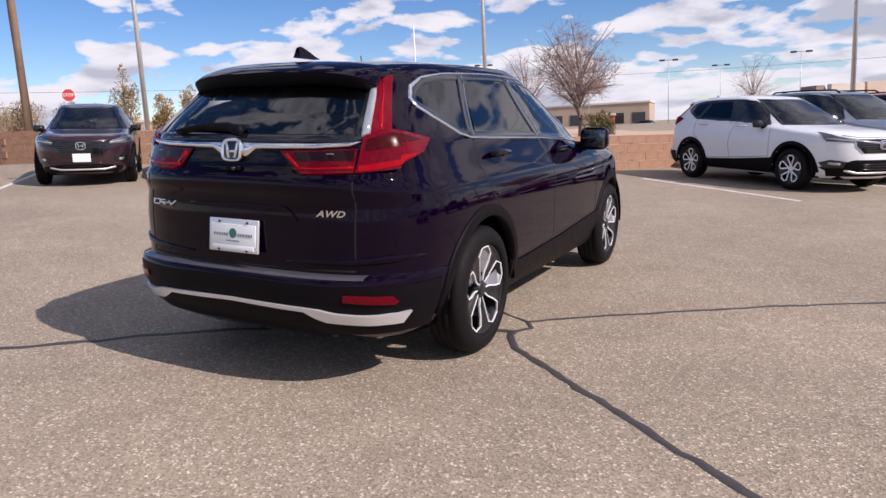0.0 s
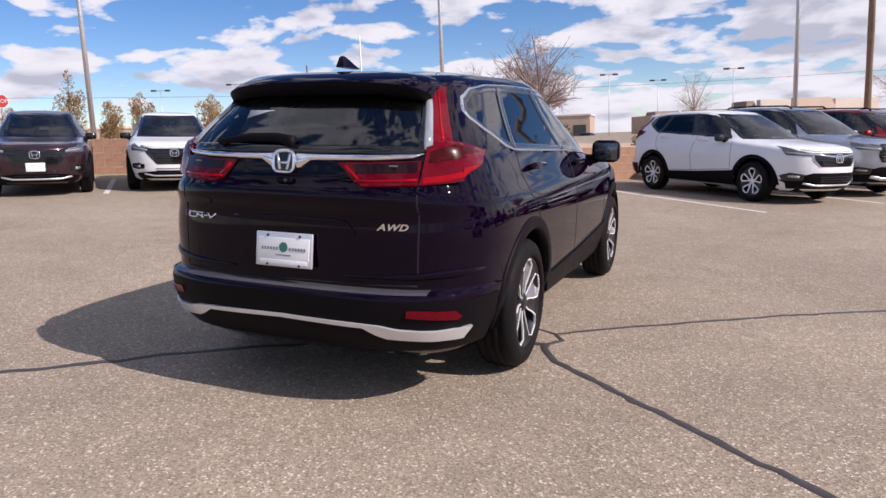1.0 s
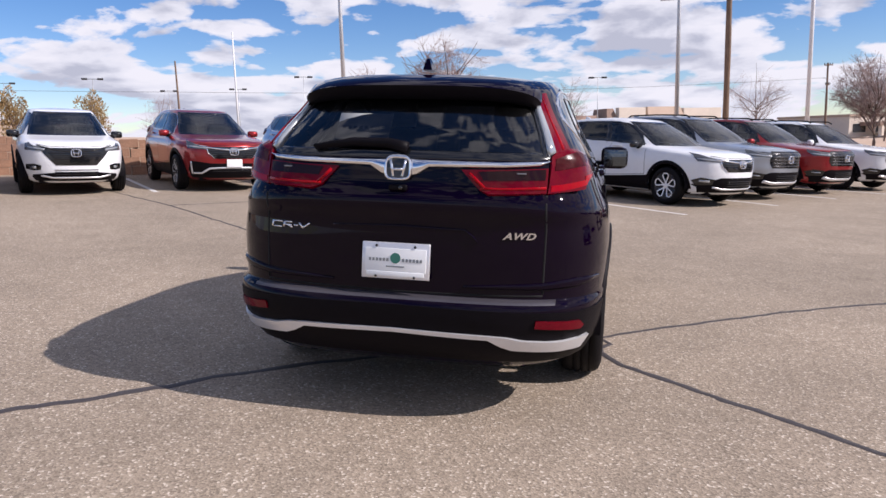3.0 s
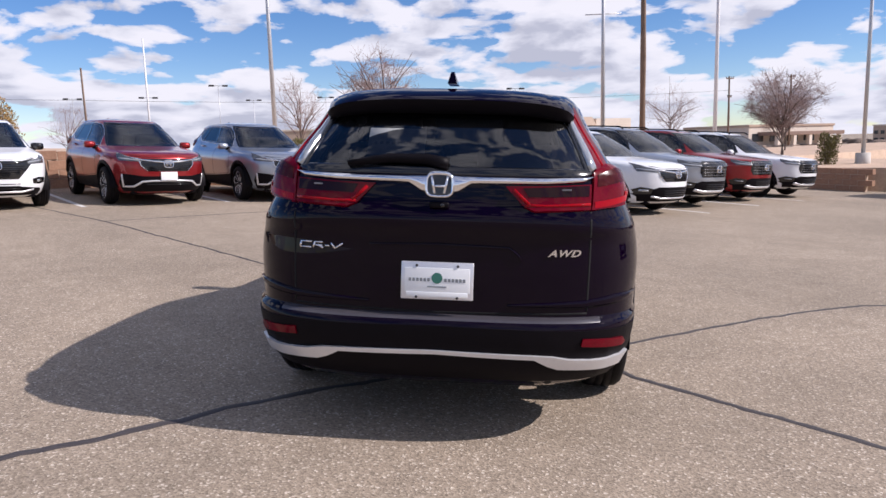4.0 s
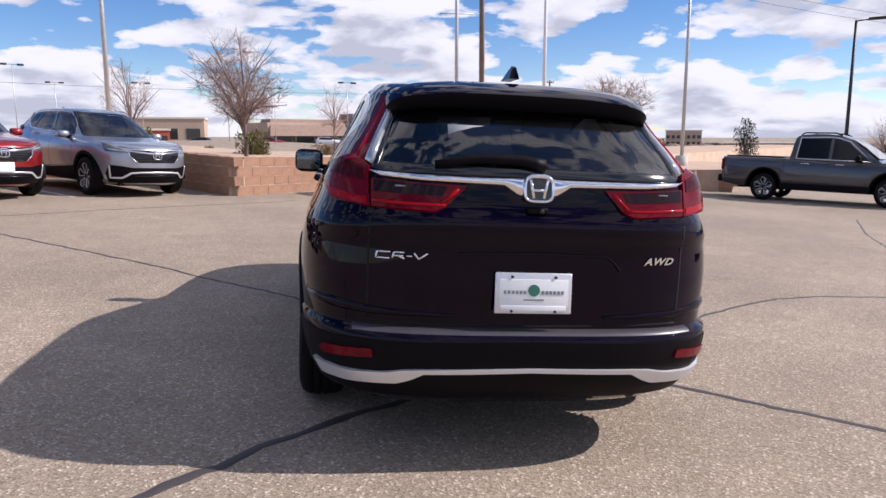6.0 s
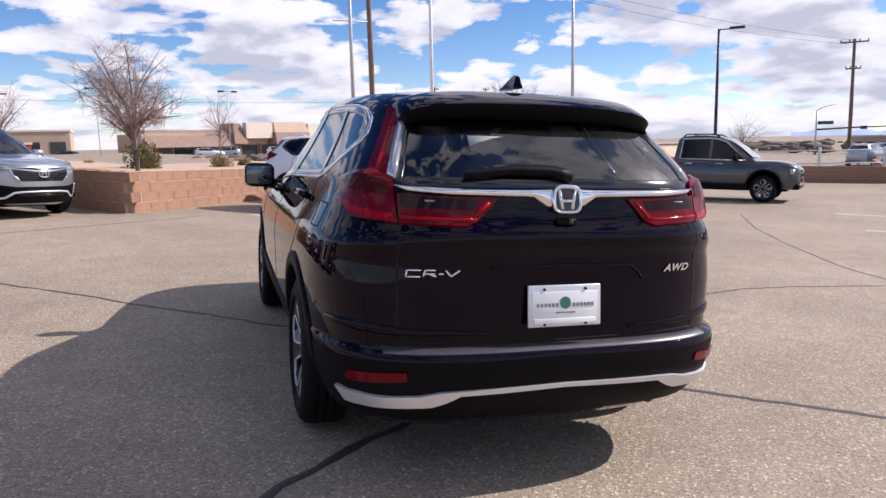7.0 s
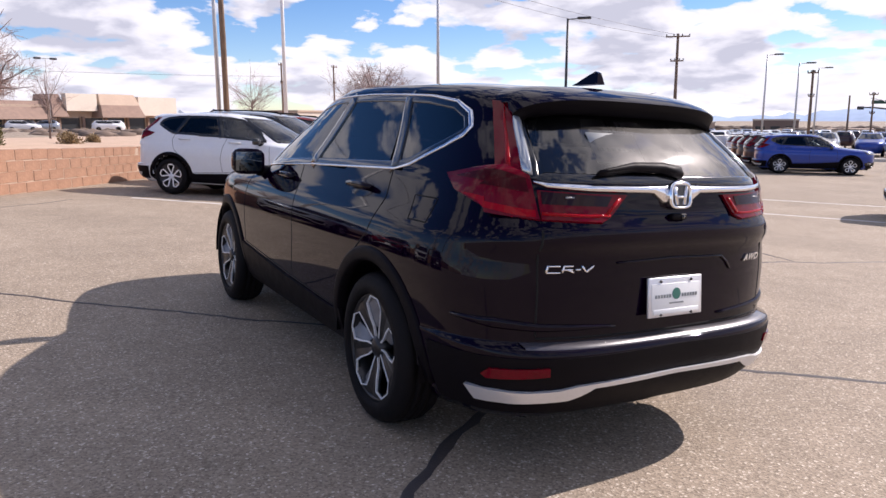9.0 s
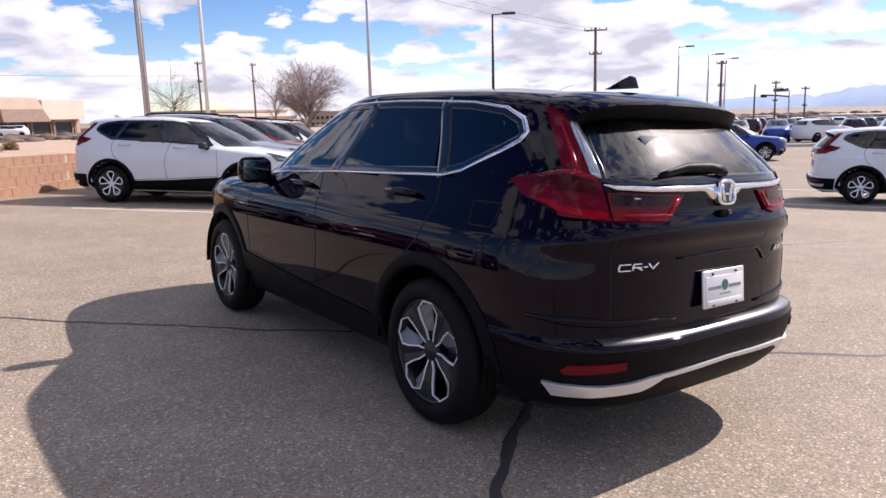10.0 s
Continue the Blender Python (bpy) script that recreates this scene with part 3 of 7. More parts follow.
def make_suv(name, sh, coat, style="crv", wheels="forked", rails=False, hero=False, belt_chrome=True):
    """A five-door SUV; returns its Empty. style picks the nose."""
    car = new(name)
    arch = 0.425
    dlo_in = shrink(DLO, -0.002)
    def hole(x, y, z):
        if abs(x) > 0.4 and z < 0.9 and min(math.hypot(y - h, z - 0.36) for h in HUB_Y) < arch + 0.018:
            return True
        w = sh.plan(z)[0]
        if z < 1.62 and abs(x) > w * 0.75 and in_poly(dlo_in, y, z):
            return True
        if y < 0.9 and abs(y - sh.back(x, z)) < 0.02 and in_poly(REAR_GLASS, x, z):
            return True
        return y > 2.0 and abs(y - sh.nose(x, z)) < 0.02 and in_poly(WINDSCREEN, x, z)
    body = part("body", body_mesh(sh, (hole,)), coat, car)
    # lining, floor, seats
    inner = body_mesh(sh, (hole,))
    for v in inner.verts:
        v.co = Vector((v.co.x * 0.955, 2.25 * sh.sy + (v.co.y - 2.25 * sh.sy) * 0.97, v.co.z if v.co.z < 0.5 else 0.5 + (v.co.z - 0.5) * 0.965))
    part("lining", inner, DARK_INSIDE, car)
    bm = bmesh.new()
    add_box(bm, 0, 2.2, 0.50, 1.35, 3.0, 0.06, bevel=0.01)
    add_box(bm, 0, 3.15, 0.92, 1.40, 0.45, 0.26, bevel=0.06)
    for v in bm.verts:
        v.co = Vector((v.co.x * sh.sx, v.co.y * sh.sy, v.co.z * sh.sz))
    part("dashboard", bm, DARK_INSIDE, car)
    for x, y, w in ((-0.38, 2.15, 0.50), (0.38, 2.15, 0.50), (-0.38, 1.25, 0.56), (0.38, 1.25, 0.56)):
        bm = bmesh.new()
        add_seat(bm, x, y, 0.72, w)
        for v in bm.verts:
            v.co = Vector((v.co.x * sh.sx, v.co.y * sh.sy, v.co.z * sh.sz))
        part("seat", bm, DARK_INSIDE, car)
    bm = bmesh.new()
    wheel_at = pose(-0.38, 2.78, 0.98, -68)
    for k in range(24):
        a0, a1 = 2 * math.pi * k / 24, 2 * math.pi * (k + 1) / 24
        add_tube(bm, [wheel_at @ Vector((0.18 * math.cos(a), 0.18 * math.sin(a), 0)) for a in (a0, a1)], [0.016, 0.016], 6, cap=False)
    part("steering_wheel", bm, DARK_INSIDE, car)
    # glass
    def glass(nm, kind, poly, mat, s=1):
        b = bmesh.new()
        add_patch(b, sh, kind, poly, -0.002, 0.006, s, 0.07)
        o = part(nm, b, mat, car, smooth=False)
        return o
    for s in (1, -1):
        glass("front_side_window", "side", cut_poly(DLO, 2.04, 1.1, 1.86, 1.6, -1), HERO_GLASS if hero else GLASS, s)
        glass("rear_side_window", "side", cut_poly(cut_poly(DLO, 1.96, 1.1, 1.78, 1.6, 1), 0.99, 1.1, 1.22, 1.6, -1), HERO_PRIVACY if hero else PRIVACY, s)
        glass("quarter_window", "side", cut_poly(DLO, 0.92, 1.1, 1.15, 1.6, 1), HERO_PRIVACY if hero else PRIVACY, s)
        b = bmesh.new()
        add_ribbon(b, sh, "side", [(1.995, 1.165), (1.825, 1.575)], 0.10, 0.003, 0.02, s)
        part("middle_pillar", b, GLOSS_BLACK, car)
        b = bmesh.new()
        add_ribbon(b, sh, "side", [(0.96, 1.20), (1.175, 1.575)], 0.07, 0.003, 0.02, s)
        part("rear_pillar_strip", b, GLOSS_BLACK, car)
        # chrome round the windows: thin over the roof line, thick at the rear tip
        b = bmesh.new()
        widths = [0.010, 0.010, 0.011, 0.012, 0.013, 0.015, 0.018, 0.024, 0.026, 0.022, 0.014, 0.010, 0.008, 0.008, 0.008, 0.008, 0.008]
        add_ribbon(b, sh, "side", DLO, widths, 0.006, 0.02, s, 0.03, closed=True, rounded=True)
        part("window_trim", b, CHROME if belt_chrome else GLOSS_BLACK, car, "polished chrome window surround" if belt_chrome else "")
        b = bmesh.new()
        add_ribbon(b, sh, "side", shrink(DLO, 0.020), 0.034, 0.002, 0.012, s, 0.05, closed=True)
        part("window_seal", b, GLOSS_BLACK, car)
        # sill cladding and arches
        b = bmesh.new()
        add_patch(b, sh, "side", [(1.32, 0.27), (3.16, 0.27), (3.16, 0.55), (3.08, 0.54), (2.2, 0.475), (1.45, 0.44), (1.32, 0.46)], 0.010, 0.02, s, 0.08)
        part("sill_cladding", b, BLACK_PLASTIC, car)
        for h in HUB_Y:
            b = bmesh.new()
            pts = [(h + (arch + 0.030) * math.cos(a), 0.36 + (arch + 0.030) * math.sin(a)) for a in np.linspace(-0.04, math.pi + 0.04, 30)]
            add_ribbon(b, sh, "side", pts, 0.066, 0.011, 0.05, s, 0.05)
            part("arch_cladding", b, BLACK_PLASTIC, car)
            b = bmesh.new()
            for x0, x1, r in ((0.50, 0.905, arch + 0.02),):
                rings = []
                for x in (x0, x1):
                    rings.append([b.verts.new(sh.place((s * x, h + r * math.cos(a), 0.36 + r * math.sin(a)))) for a in np.linspace(-0.06, math.pi + 0.06, 22)])
                for k in range(21):
                    b.faces.new((rings[0][k], rings[0][k + 1], rings[1][k + 1], rings[1][k]))
                b.faces.new(rings[0])
            part("wheel_liner", b, BLACK_PLASTIC, car)
        # door and panel gaps
        for line in ([(2.12, 1.165), (2.06, 1.0), (2.02, 0.75), (2.06, 0.50)], [(0.965, 1.195), (0.93, 1.08), (1.0, 0.90), (1.19, 0.74), (1.36, 0.58), (1.40, 0.46)],
                     [(3.02, 1.08), (3.06, 0.9), (3.06, 0.56)], [(1.40, 0.455), (2.06, 0.49), (3.06, 0.56)]):
            b = bmesh.new()
            add_ribbon(b, sh, "side", line, 0.008, 0.0015, 0.004, s)
            part("panel_gap", b, LINE, car)
        if s < 0:
            b = bmesh.new()
            add_ribbon(b, sh, "side", [(0.52, 1.01), (0.66, 1.01), (0.68, 1.11), (0.50, 1.11)], 0.006, 0.0015, 0.004, s, closed=True)
            part("fuel_flap_gap", b, LINE, car)
        # handles
        for y0, z0 in ((2.30, 1.072), (1.21, 1.098)):
            b = bmesh.new()
            add_patch(b, sh, "side", [(y0 + 0.13 * math.cos(a), z0 - 0.004 + 0.042 * math.sin(a)) for a in np.linspace(0, 2 * math.pi, 16, endpoint=False)], 0.0025, 0.006, s)
            dish = part("handle_dish", b, coat, car)
            b = bmesh.new()
            add_ribbon(b, sh, "side", [(y0 - 0.125, z0), (y0 - 0.05, z0 + 0.006), (y0 + 0.05, z0 + 0.006), (y0 + 0.125, z0)], [0.022, 0.032, 0.032, 0.022], 0.042, 0.03, s)
            part("door_handle", b, coat, car)
        # mirror
        b = bmesh.new()
        m = Matrix.Translation(sh.place((s * (0.972 if hero else 0.945), 2.80, 1.142 if hero else 1.125)))
        bmesh.ops.create_uvsphere(b, u_segments=20, v_segments=12, radius=1, matrix=m @ pose(0, 0, 0, 0, 0, 8 * s) @ Matrix.Diagonal((0.116, 0.085, 0.094 if hero else 0.075, 1)))
        for v in b.verts:
            lim = m.translation.y - 0.035
            if v.co.y < lim:
                v.co.y = lim
            d = v.co - m.translation
            v.co.z = m.translation.z + max(-0.085, min(0.085, d.z * 1.12)) if hero else m.translation.z + max(-0.066, min(0.066, d.z * 1.12))
            v.co.x = m.translation.x + max(-0.103, min(0.103, d.x * 1.1))
        mir = part("side_mirror", b, GLOSS_BLACK if style in ("crv", "hrv") else coat, car)
        b = bmesh.new()
        add_box(b, m.translation.x + s * 0.004, m.translation.y - 0.037, m.translation.z, 0.175, 0.008, 0.130 if hero else 0.10, bevel=0.003)
        part("mirror_glass", b, MIRROR, mir)
        b = bmesh.new()
        add_tube(b, [(s * 0.80 * sh.sx, 2.86 * sh.sy, 1.07 * sh.sz), (s * 0.90 * sh.sx, 2.83 * sh.sy, 1.08 * sh.sz)], [0.045, 0.035], 8)
        part("mirror_foot", b, BLACK_PLASTIC, mir)
        for h in HUB_Y:
            make_wheel(car, s * 0.815 * sh.sx, h * sh.sy, s, sh, wheels)
    wind = glass("windscreen", "nose", WINDSCREEN, GLASS)
    b = bmesh.new()
    add_ribbon(b, sh, "nose", WINDSCREEN, 0.03, 0.002, 0.008, closed=True)
    part("windscreen_seal", b, GLOSS_BLACK, car)
    glass("rear_window", "back", REAR_GLASS, REAR_TINT if hero else PRIVACY)
    b = bmesh.new()
    add_ribbon(b, sh, "back", REAR_GLASS, 0.035, 0.002, 0.008, closed=True)
    part("rear_window_seal", b, GLOSS_BLACK, car)
    # underside
    b = bmesh.new()
    add_box(b, 0, 2.25 * sh.sy, 0.27, 1.2, 4.1 * sh.sy, 0.10, bevel=0.03)
    part("underbody", b, BLACK_PLASTIC, car)
    if rails:
        for s in (1, -1):
            b = bmesh.new()
            pts = [sh.place((s * 0.50, y, 1.665 - (0.05 if y in (0.75, 2.5) else 0))) for y in (0.75, 0.85, 1.6, 2.4, 2.5)]
            add_tube(b, pts, [0.018] * 5, 6)
            part("roof_rail", b, BLACK_PLASTIC, car)
    add_tail(car, sh, coat, hero)
    add_nose(car, sh, coat, style)
    return car


def add_tail(car, sh, coat, hero):
    nz = lambda *p: wrap_poly(sh, p)
    for s in (1, -1):
        # lamp: a red wing round the corner, a bar along the tailgate and a blade up the pillar
        b = bmesh.new()
        wing = nz(("x", 0.64, 1.062), ("x", 0.78, 1.082), ("y", 0.24, 1.098), ("y", 0.40, 1.15), ("y", 0.50, 1.213), ("y", 0.30, 1.243), ("x", 0.69, 1.252), ("x", 0.645, 1.225))
        a0, a1, a2 = wing[0][0], wing[2][0], wing[4][0]
        def swell(a, z, a0=a0, a1=a1, a2=a2):
            """The lens stands out round the corner and runs flush into the tip."""
            return 0.012 + 0.034 * smoothstep(a0 + 0.05, a1, a) * (1 - smoothstep(a1, a2, a)) * (0.35 + 0.65 * smoothstep(1.06, 1.17, z)) * (1 - 0.5 * smoothstep(1.215, 1.25, z))
        add_patch(b, sh, "wrap", wing, swell, 0.07, s, 0.028)
        lamp = part("tail_lamp", b, RED_LENS, car, "glossy red tail lamp lens")
        b = bmesh.new()
        add_patch(b, sh, "wrap", nz(("x", 0.660, 1.225), ("x", 0.715, 1.25), ("x", 0.672, 1.34), ("x", 0.616, 1.46), ("x", 0.578, 1.555), ("x", 0.540, 1.55), ("x", 0.570, 1.46), ("x", 0.616, 1.34)), 0.012, 0.03, s, 0.05)
        part("lamp_blade", b, RED_LENS, lamp)
        b = bmesh.new()
        add_ribbon(b, sh, "back", [(s * 0.648, 1.235), (s * 0.610, 1.34), (s * 0.564, 1.46), (s * 0.543, 1.52)], [0.03, 0.028, 0.024, 0.016], 0.016, 0.03)
        part("lamp_edge", b, CLEAR_LENS if hero else RED_LENS, lamp, "silvery clear lamp edge")
        b = bmesh.new()
        add_patch(b, sh, "back", [(s * 0.275, 1.165), (s * 0.36, 1.072), (s * 0.40, 1.055), (s * 0.635, 1.063), (s * 0.635, 1.175), (s * 0.45, 1.168)], 0.012, 0.03)
        part("lamp_bar", b, RED_LENS, lamp)
        b = bmesh.new()
        add_patch(b, sh, "back", [(s * 0.372, 1.120), (s * 0.35, 1.158), (s * 0.625, 1.170), (s * 0.625, 1.124)], 0.0145, 0.02)
        part("reversing_lens", b, SMOKE_LENS, lamp, "smoked grey reversing lens")
        b = bmesh.new()
        add_ribbon(b, sh, "back", [(s * 0.36, 1.084), (s * 0.45, 1.082), (s * 0.63, 1.090)], 0.014, 0.018, 0.02)
        add_ribbon(b, sh, "back", [(s * 0.31, 1.150), (s * 0.375, 1.088)], 0.016, 0.018, 0.02)
        part("lamp_rib", b, RED_BRIGHT, lamp)
        b = bmesh.new()
        add_ribbon(b, sh, "wrap", nz(("x", 0.690, 1.245), ("x", 0.646, 1.34), ("x", 0.594, 1.46), ("x", 0.564, 1.53)), [0.020, 0.016, 0.012, 0.008], 0.017, 0.02, s, rounded=True)
        part("blade_guide", b, RED_BRIGHT, lamp)
        b = bmesh.new()
        add_patch(b, sh, "wrap", nz(("x", 0.66, 1.165), ("x", 0.76, 1.172), ("y", 0.26, 1.186), ("y", 0.42, 1.205), ("y", 0.28, 1.222), ("x", 0.72, 1.226), ("x", 0.66, 1.212)), lambda a, z: swell(a, z) + 0.003, 0.012, s, 0.028)
        part("wing_guide", b, DULL_LENS, lamp)
        b = bmesh.new()
        add_patch(b, sh, "wrap", nz(("x", 0.65, 1.074), ("x", 0.78, 1.092), ("y", 0.26, 1.112), ("y", 0.36, 1.142), ("y", 0.24, 1.128), ("x", 0.77, 1.112), ("x", 0.65, 1.100)), lambda a, z: swell(a, z) + 0.003, 0.012, s, 0.028)
        part("wing_rib", b, RED_BRIGHT, lamp)
        b = bmesh.new()
        add_box(b, *sh.place((s * 0.53, sh.back(s * 0.53, 1.154) - 0.016, 1.154)), 0.045, 0.008, 0.007, bevel=0.002)
        part("reversing_bulb", b, RIM_GREY, lamp)
        # bumper reflector
        b = bmesh.new()
        add_patch(b, sh, "wrap", nz(("x", 0.615, 0.482), ("x", 0.80, 0.462), ("x", 0.815, 0.478), ("x", 0.80, 0.503), ("x", 0.62, 0.516)), 0.014, 0.03, s)
        part("bumper_reflector", b, RED_LENS, car, "red bumper reflector")
    # bumper: textured lower half, a ledge, and the bright diffuser trim
    b = bmesh.new()
    a = wrap_poly(sh, [("y", 0.42, 0.30), ("y", 0.42, 0.43), ("y", 0.42, 0.545)])
    c = [(-p[0], p[1]) for p in a]
    add_patch(b, sh, "wrap", [c[0], a[0], a[1], a[2], (0.0, 0.560), c[2], c[1]], 0.007, 0.02, 1, 0.06)
    bumper = part("rear_bumper", b, BLACK_PLASTIC, car, "textured black rear bumper")
    b = bmesh.new()
    trim_r = wrap_poly(sh, [("x", 0.42, 0.442), ("x", 0.50, 0.437), ("x", 0.565, 0.424), ("x", 0.70, 0.414), ("x", 0.835, 0.418), ("x", 0.80, 0.362), ("x", 0.70, 0.365), ("x", 0.52, 0.378), ("x", 0.475, 0.395), ("x", 0.42, 0.424)])
    trim_l = [(-p[0], p[1]) for p in trim_r[::-1]]
    add_patch(b, sh, "wrap", trim_r[0:5] + trim_r[5:] + [(0.0, 0.434)] + trim_l[:5] + trim_l[5:] + [(0.0, 0.450)], 0.018, 0.03, 1, 0.05)
    part("bumper_trim", b, SATIN_SILVER, bumper, "bright silver bumper trim")
    if not hero:
        b = bmesh.new()
        e = wrap_poly(sh, [("y", 0.30, 0.585), ("x", 0.60, 0.585)])
        add_ribbon(b, sh, "wrap", [(-e[0][0], 0.585), (-e[1][0], 0.580), (0, 0.572), (e[1][0], 0.580), (e[0][0], 0.585)], [0.012, 0.022, 0.026, 0.022, 0.012], 0.012, 0.02)
        part("bumper_ledge", b, coat, bumper)
    else:
        b = bmesh.new()
        xs = np.linspace(-0.70, 0.70, 41)
        rows = []
        for x in xs:
            y0, y1 = sh.back(x, 0.577) + 0.004, sh.back(x, 0.590) - 0.002
            rows.append([b.verts.new(sh.place(p)) for p in ((x, y0, 0.578), (x, y0 + 0.004, 0.5875), (x, y1, 0.5965))])
        for r0, r1 in zip(rows, rows[1:]):
            for i in range(2):
                b.faces.new((r0[i], r1[i], r1[i + 1], r0[i + 1]))
        bmesh.ops.recalc_face_normals(b, faces=b.faces[:])
        part("bumper_step_pad", b, SCUFF, bumper, "satin grey step pad on the bumper")
    # chrome bar with the badge boss
    b = bmesh.new()
    add_ribbon(b, sh, "back", [(-0.64, 1.203), (-0.60, 1.194), (-0.45, 1.188), (-0.13, 1.186), (-0.075, 1.170), (0, 1.163), (0.075, 1.170), (0.13, 1.186), (0.45, 1.188), (0.60, 1.194), (0.64, 1.203)],
               [0.008, 0.022, 0.027, 0.031, 0.070, 0.094, 0.070, 0.031, 0.027, 0.022, 0.008], 0.018, 0.03, rounded=True)
    bar = part("tailgate_bar", b, CHROME, car, "chrome bar across the tailgate")
    b = bmesh.new()
    ring = [(0.056 * math.copysign(abs(math.cos(t)) ** 0.55, math.cos(t)), 1.160 + 0.047 * math.copysign(abs(math.sin(t)) ** 0.55, math.sin(t))) for t in np.linspace(0, 2 * math.pi, 28, endpoint=False)]
    add_ribbon(b, sh, "back", ring, 0.013, 0.034, 0.03, closed=True)
    for s in (-1, 1):
        add_ribbon(b, sh, "back", [(s * 0.034, 1.196), (s * 0.020, 1.126)], 0.013, 0.033, 0.02)
    add_ribbon(b, sh, "back", [(-0.022, 1.157), (0.022, 1.157)], 0.012, 0.033, 0.02)
    part("badge", b, CHROME, bar)
    b = bmesh.new()
    add_patch(b, sh, "back", [(p[0] * 0.92, 1.160 + (p[1] - 1.160) * 0.92) for p in ring], 0.025, 0.02)
    part("badge_field", b, GLOSS_BLACK, bar)
    # spoiler
    b = bmesh.new()
    xs = 0.575 * np.sin(np.linspace(-math.pi / 2, math.pi / 2, 37))
    rows, under = [], []
    for x in xs:
        k = abs(x) / 0.575
        tip = 1 - math.sqrt(max(0.0, 1 - k ** 9))
        back = 0.232 + 0.075 * k ** 3 + 0.075 * tip
        top = 1.632 - 0.038 * k ** 3 - 0.055 * tip
        rows.append([b.verts.new(sh.place(p)) for p in ((x * 0.97, 0.62, top + 0.016), (x, 0.42, top + 0.018), (x, back + 0.03, top - 0.012), (x, back, top - 0.030))])
        under.append([sh.place(p) for p in ((x, back, top - 0.031), (x * 0.99, back + 0.012, top - 0.082 + 0.030 * tip), (x * 0.965, 0.34, top - 0.130 + 0.030 * k ** 2 + 0.04 * tip), (x * 0.95, 0.45, top - 0.09))])
    for r0, r1 in zip(rows, rows[1:]):
        for i in range(3):
            b.faces.new((r0[i], r0[i + 1], r1[i + 1], r1[i]))
    sp = part("roof_spoiler", b, coat, car)
    b = bmesh.new()
    under = [[b.verts.new(v) for v in row] for row in under]
    for r0, r1 in zip(under, under[1:]):
        for i in range(len(r0) - 1):
            b.faces.new((r0[i], r0[i + 1], r1[i + 1], r1[i]))
    b.faces.new(under[0])
    b.faces.new(under[-1][::-1])
    part("spoiler_underside", b, BLACK_PLASTIC, sp)
    # fin
    b = bmesh.new()
    prof = [(0.515, 0.0), (0.527, 0.052), (0.548, 0.060), (0.595, 0.042), (0.655, 0.012), (0.69, 0.0)]
    base = 1.632 * sh.sz
    left = [b.verts.new((-0.007 - 0.017 * (1 - h / 0.062), y * sh.sy, base + h)) for y, h in prof]
    right = [b.verts.new((0.007 + 0.017 * (1 - h / 0.062), y * sh.sy, base + h)) for y, h in prof]
    b.faces.new(left)
    b.faces.new(right[::-1])
    for i in range(len(prof) - 1):
        b.faces.new((left[i + 1], left[i], right[i], right[i + 1]))
    b.faces.new((left[0], left[-1], right[-1], right[0]))
    bmesh.ops.recalc_face_normals(b, faces=b.faces[:])
    part("aerial_fin", b, coat, car, smooth=False)
    if hero:
        add_hero_tail(car, sh, coat)


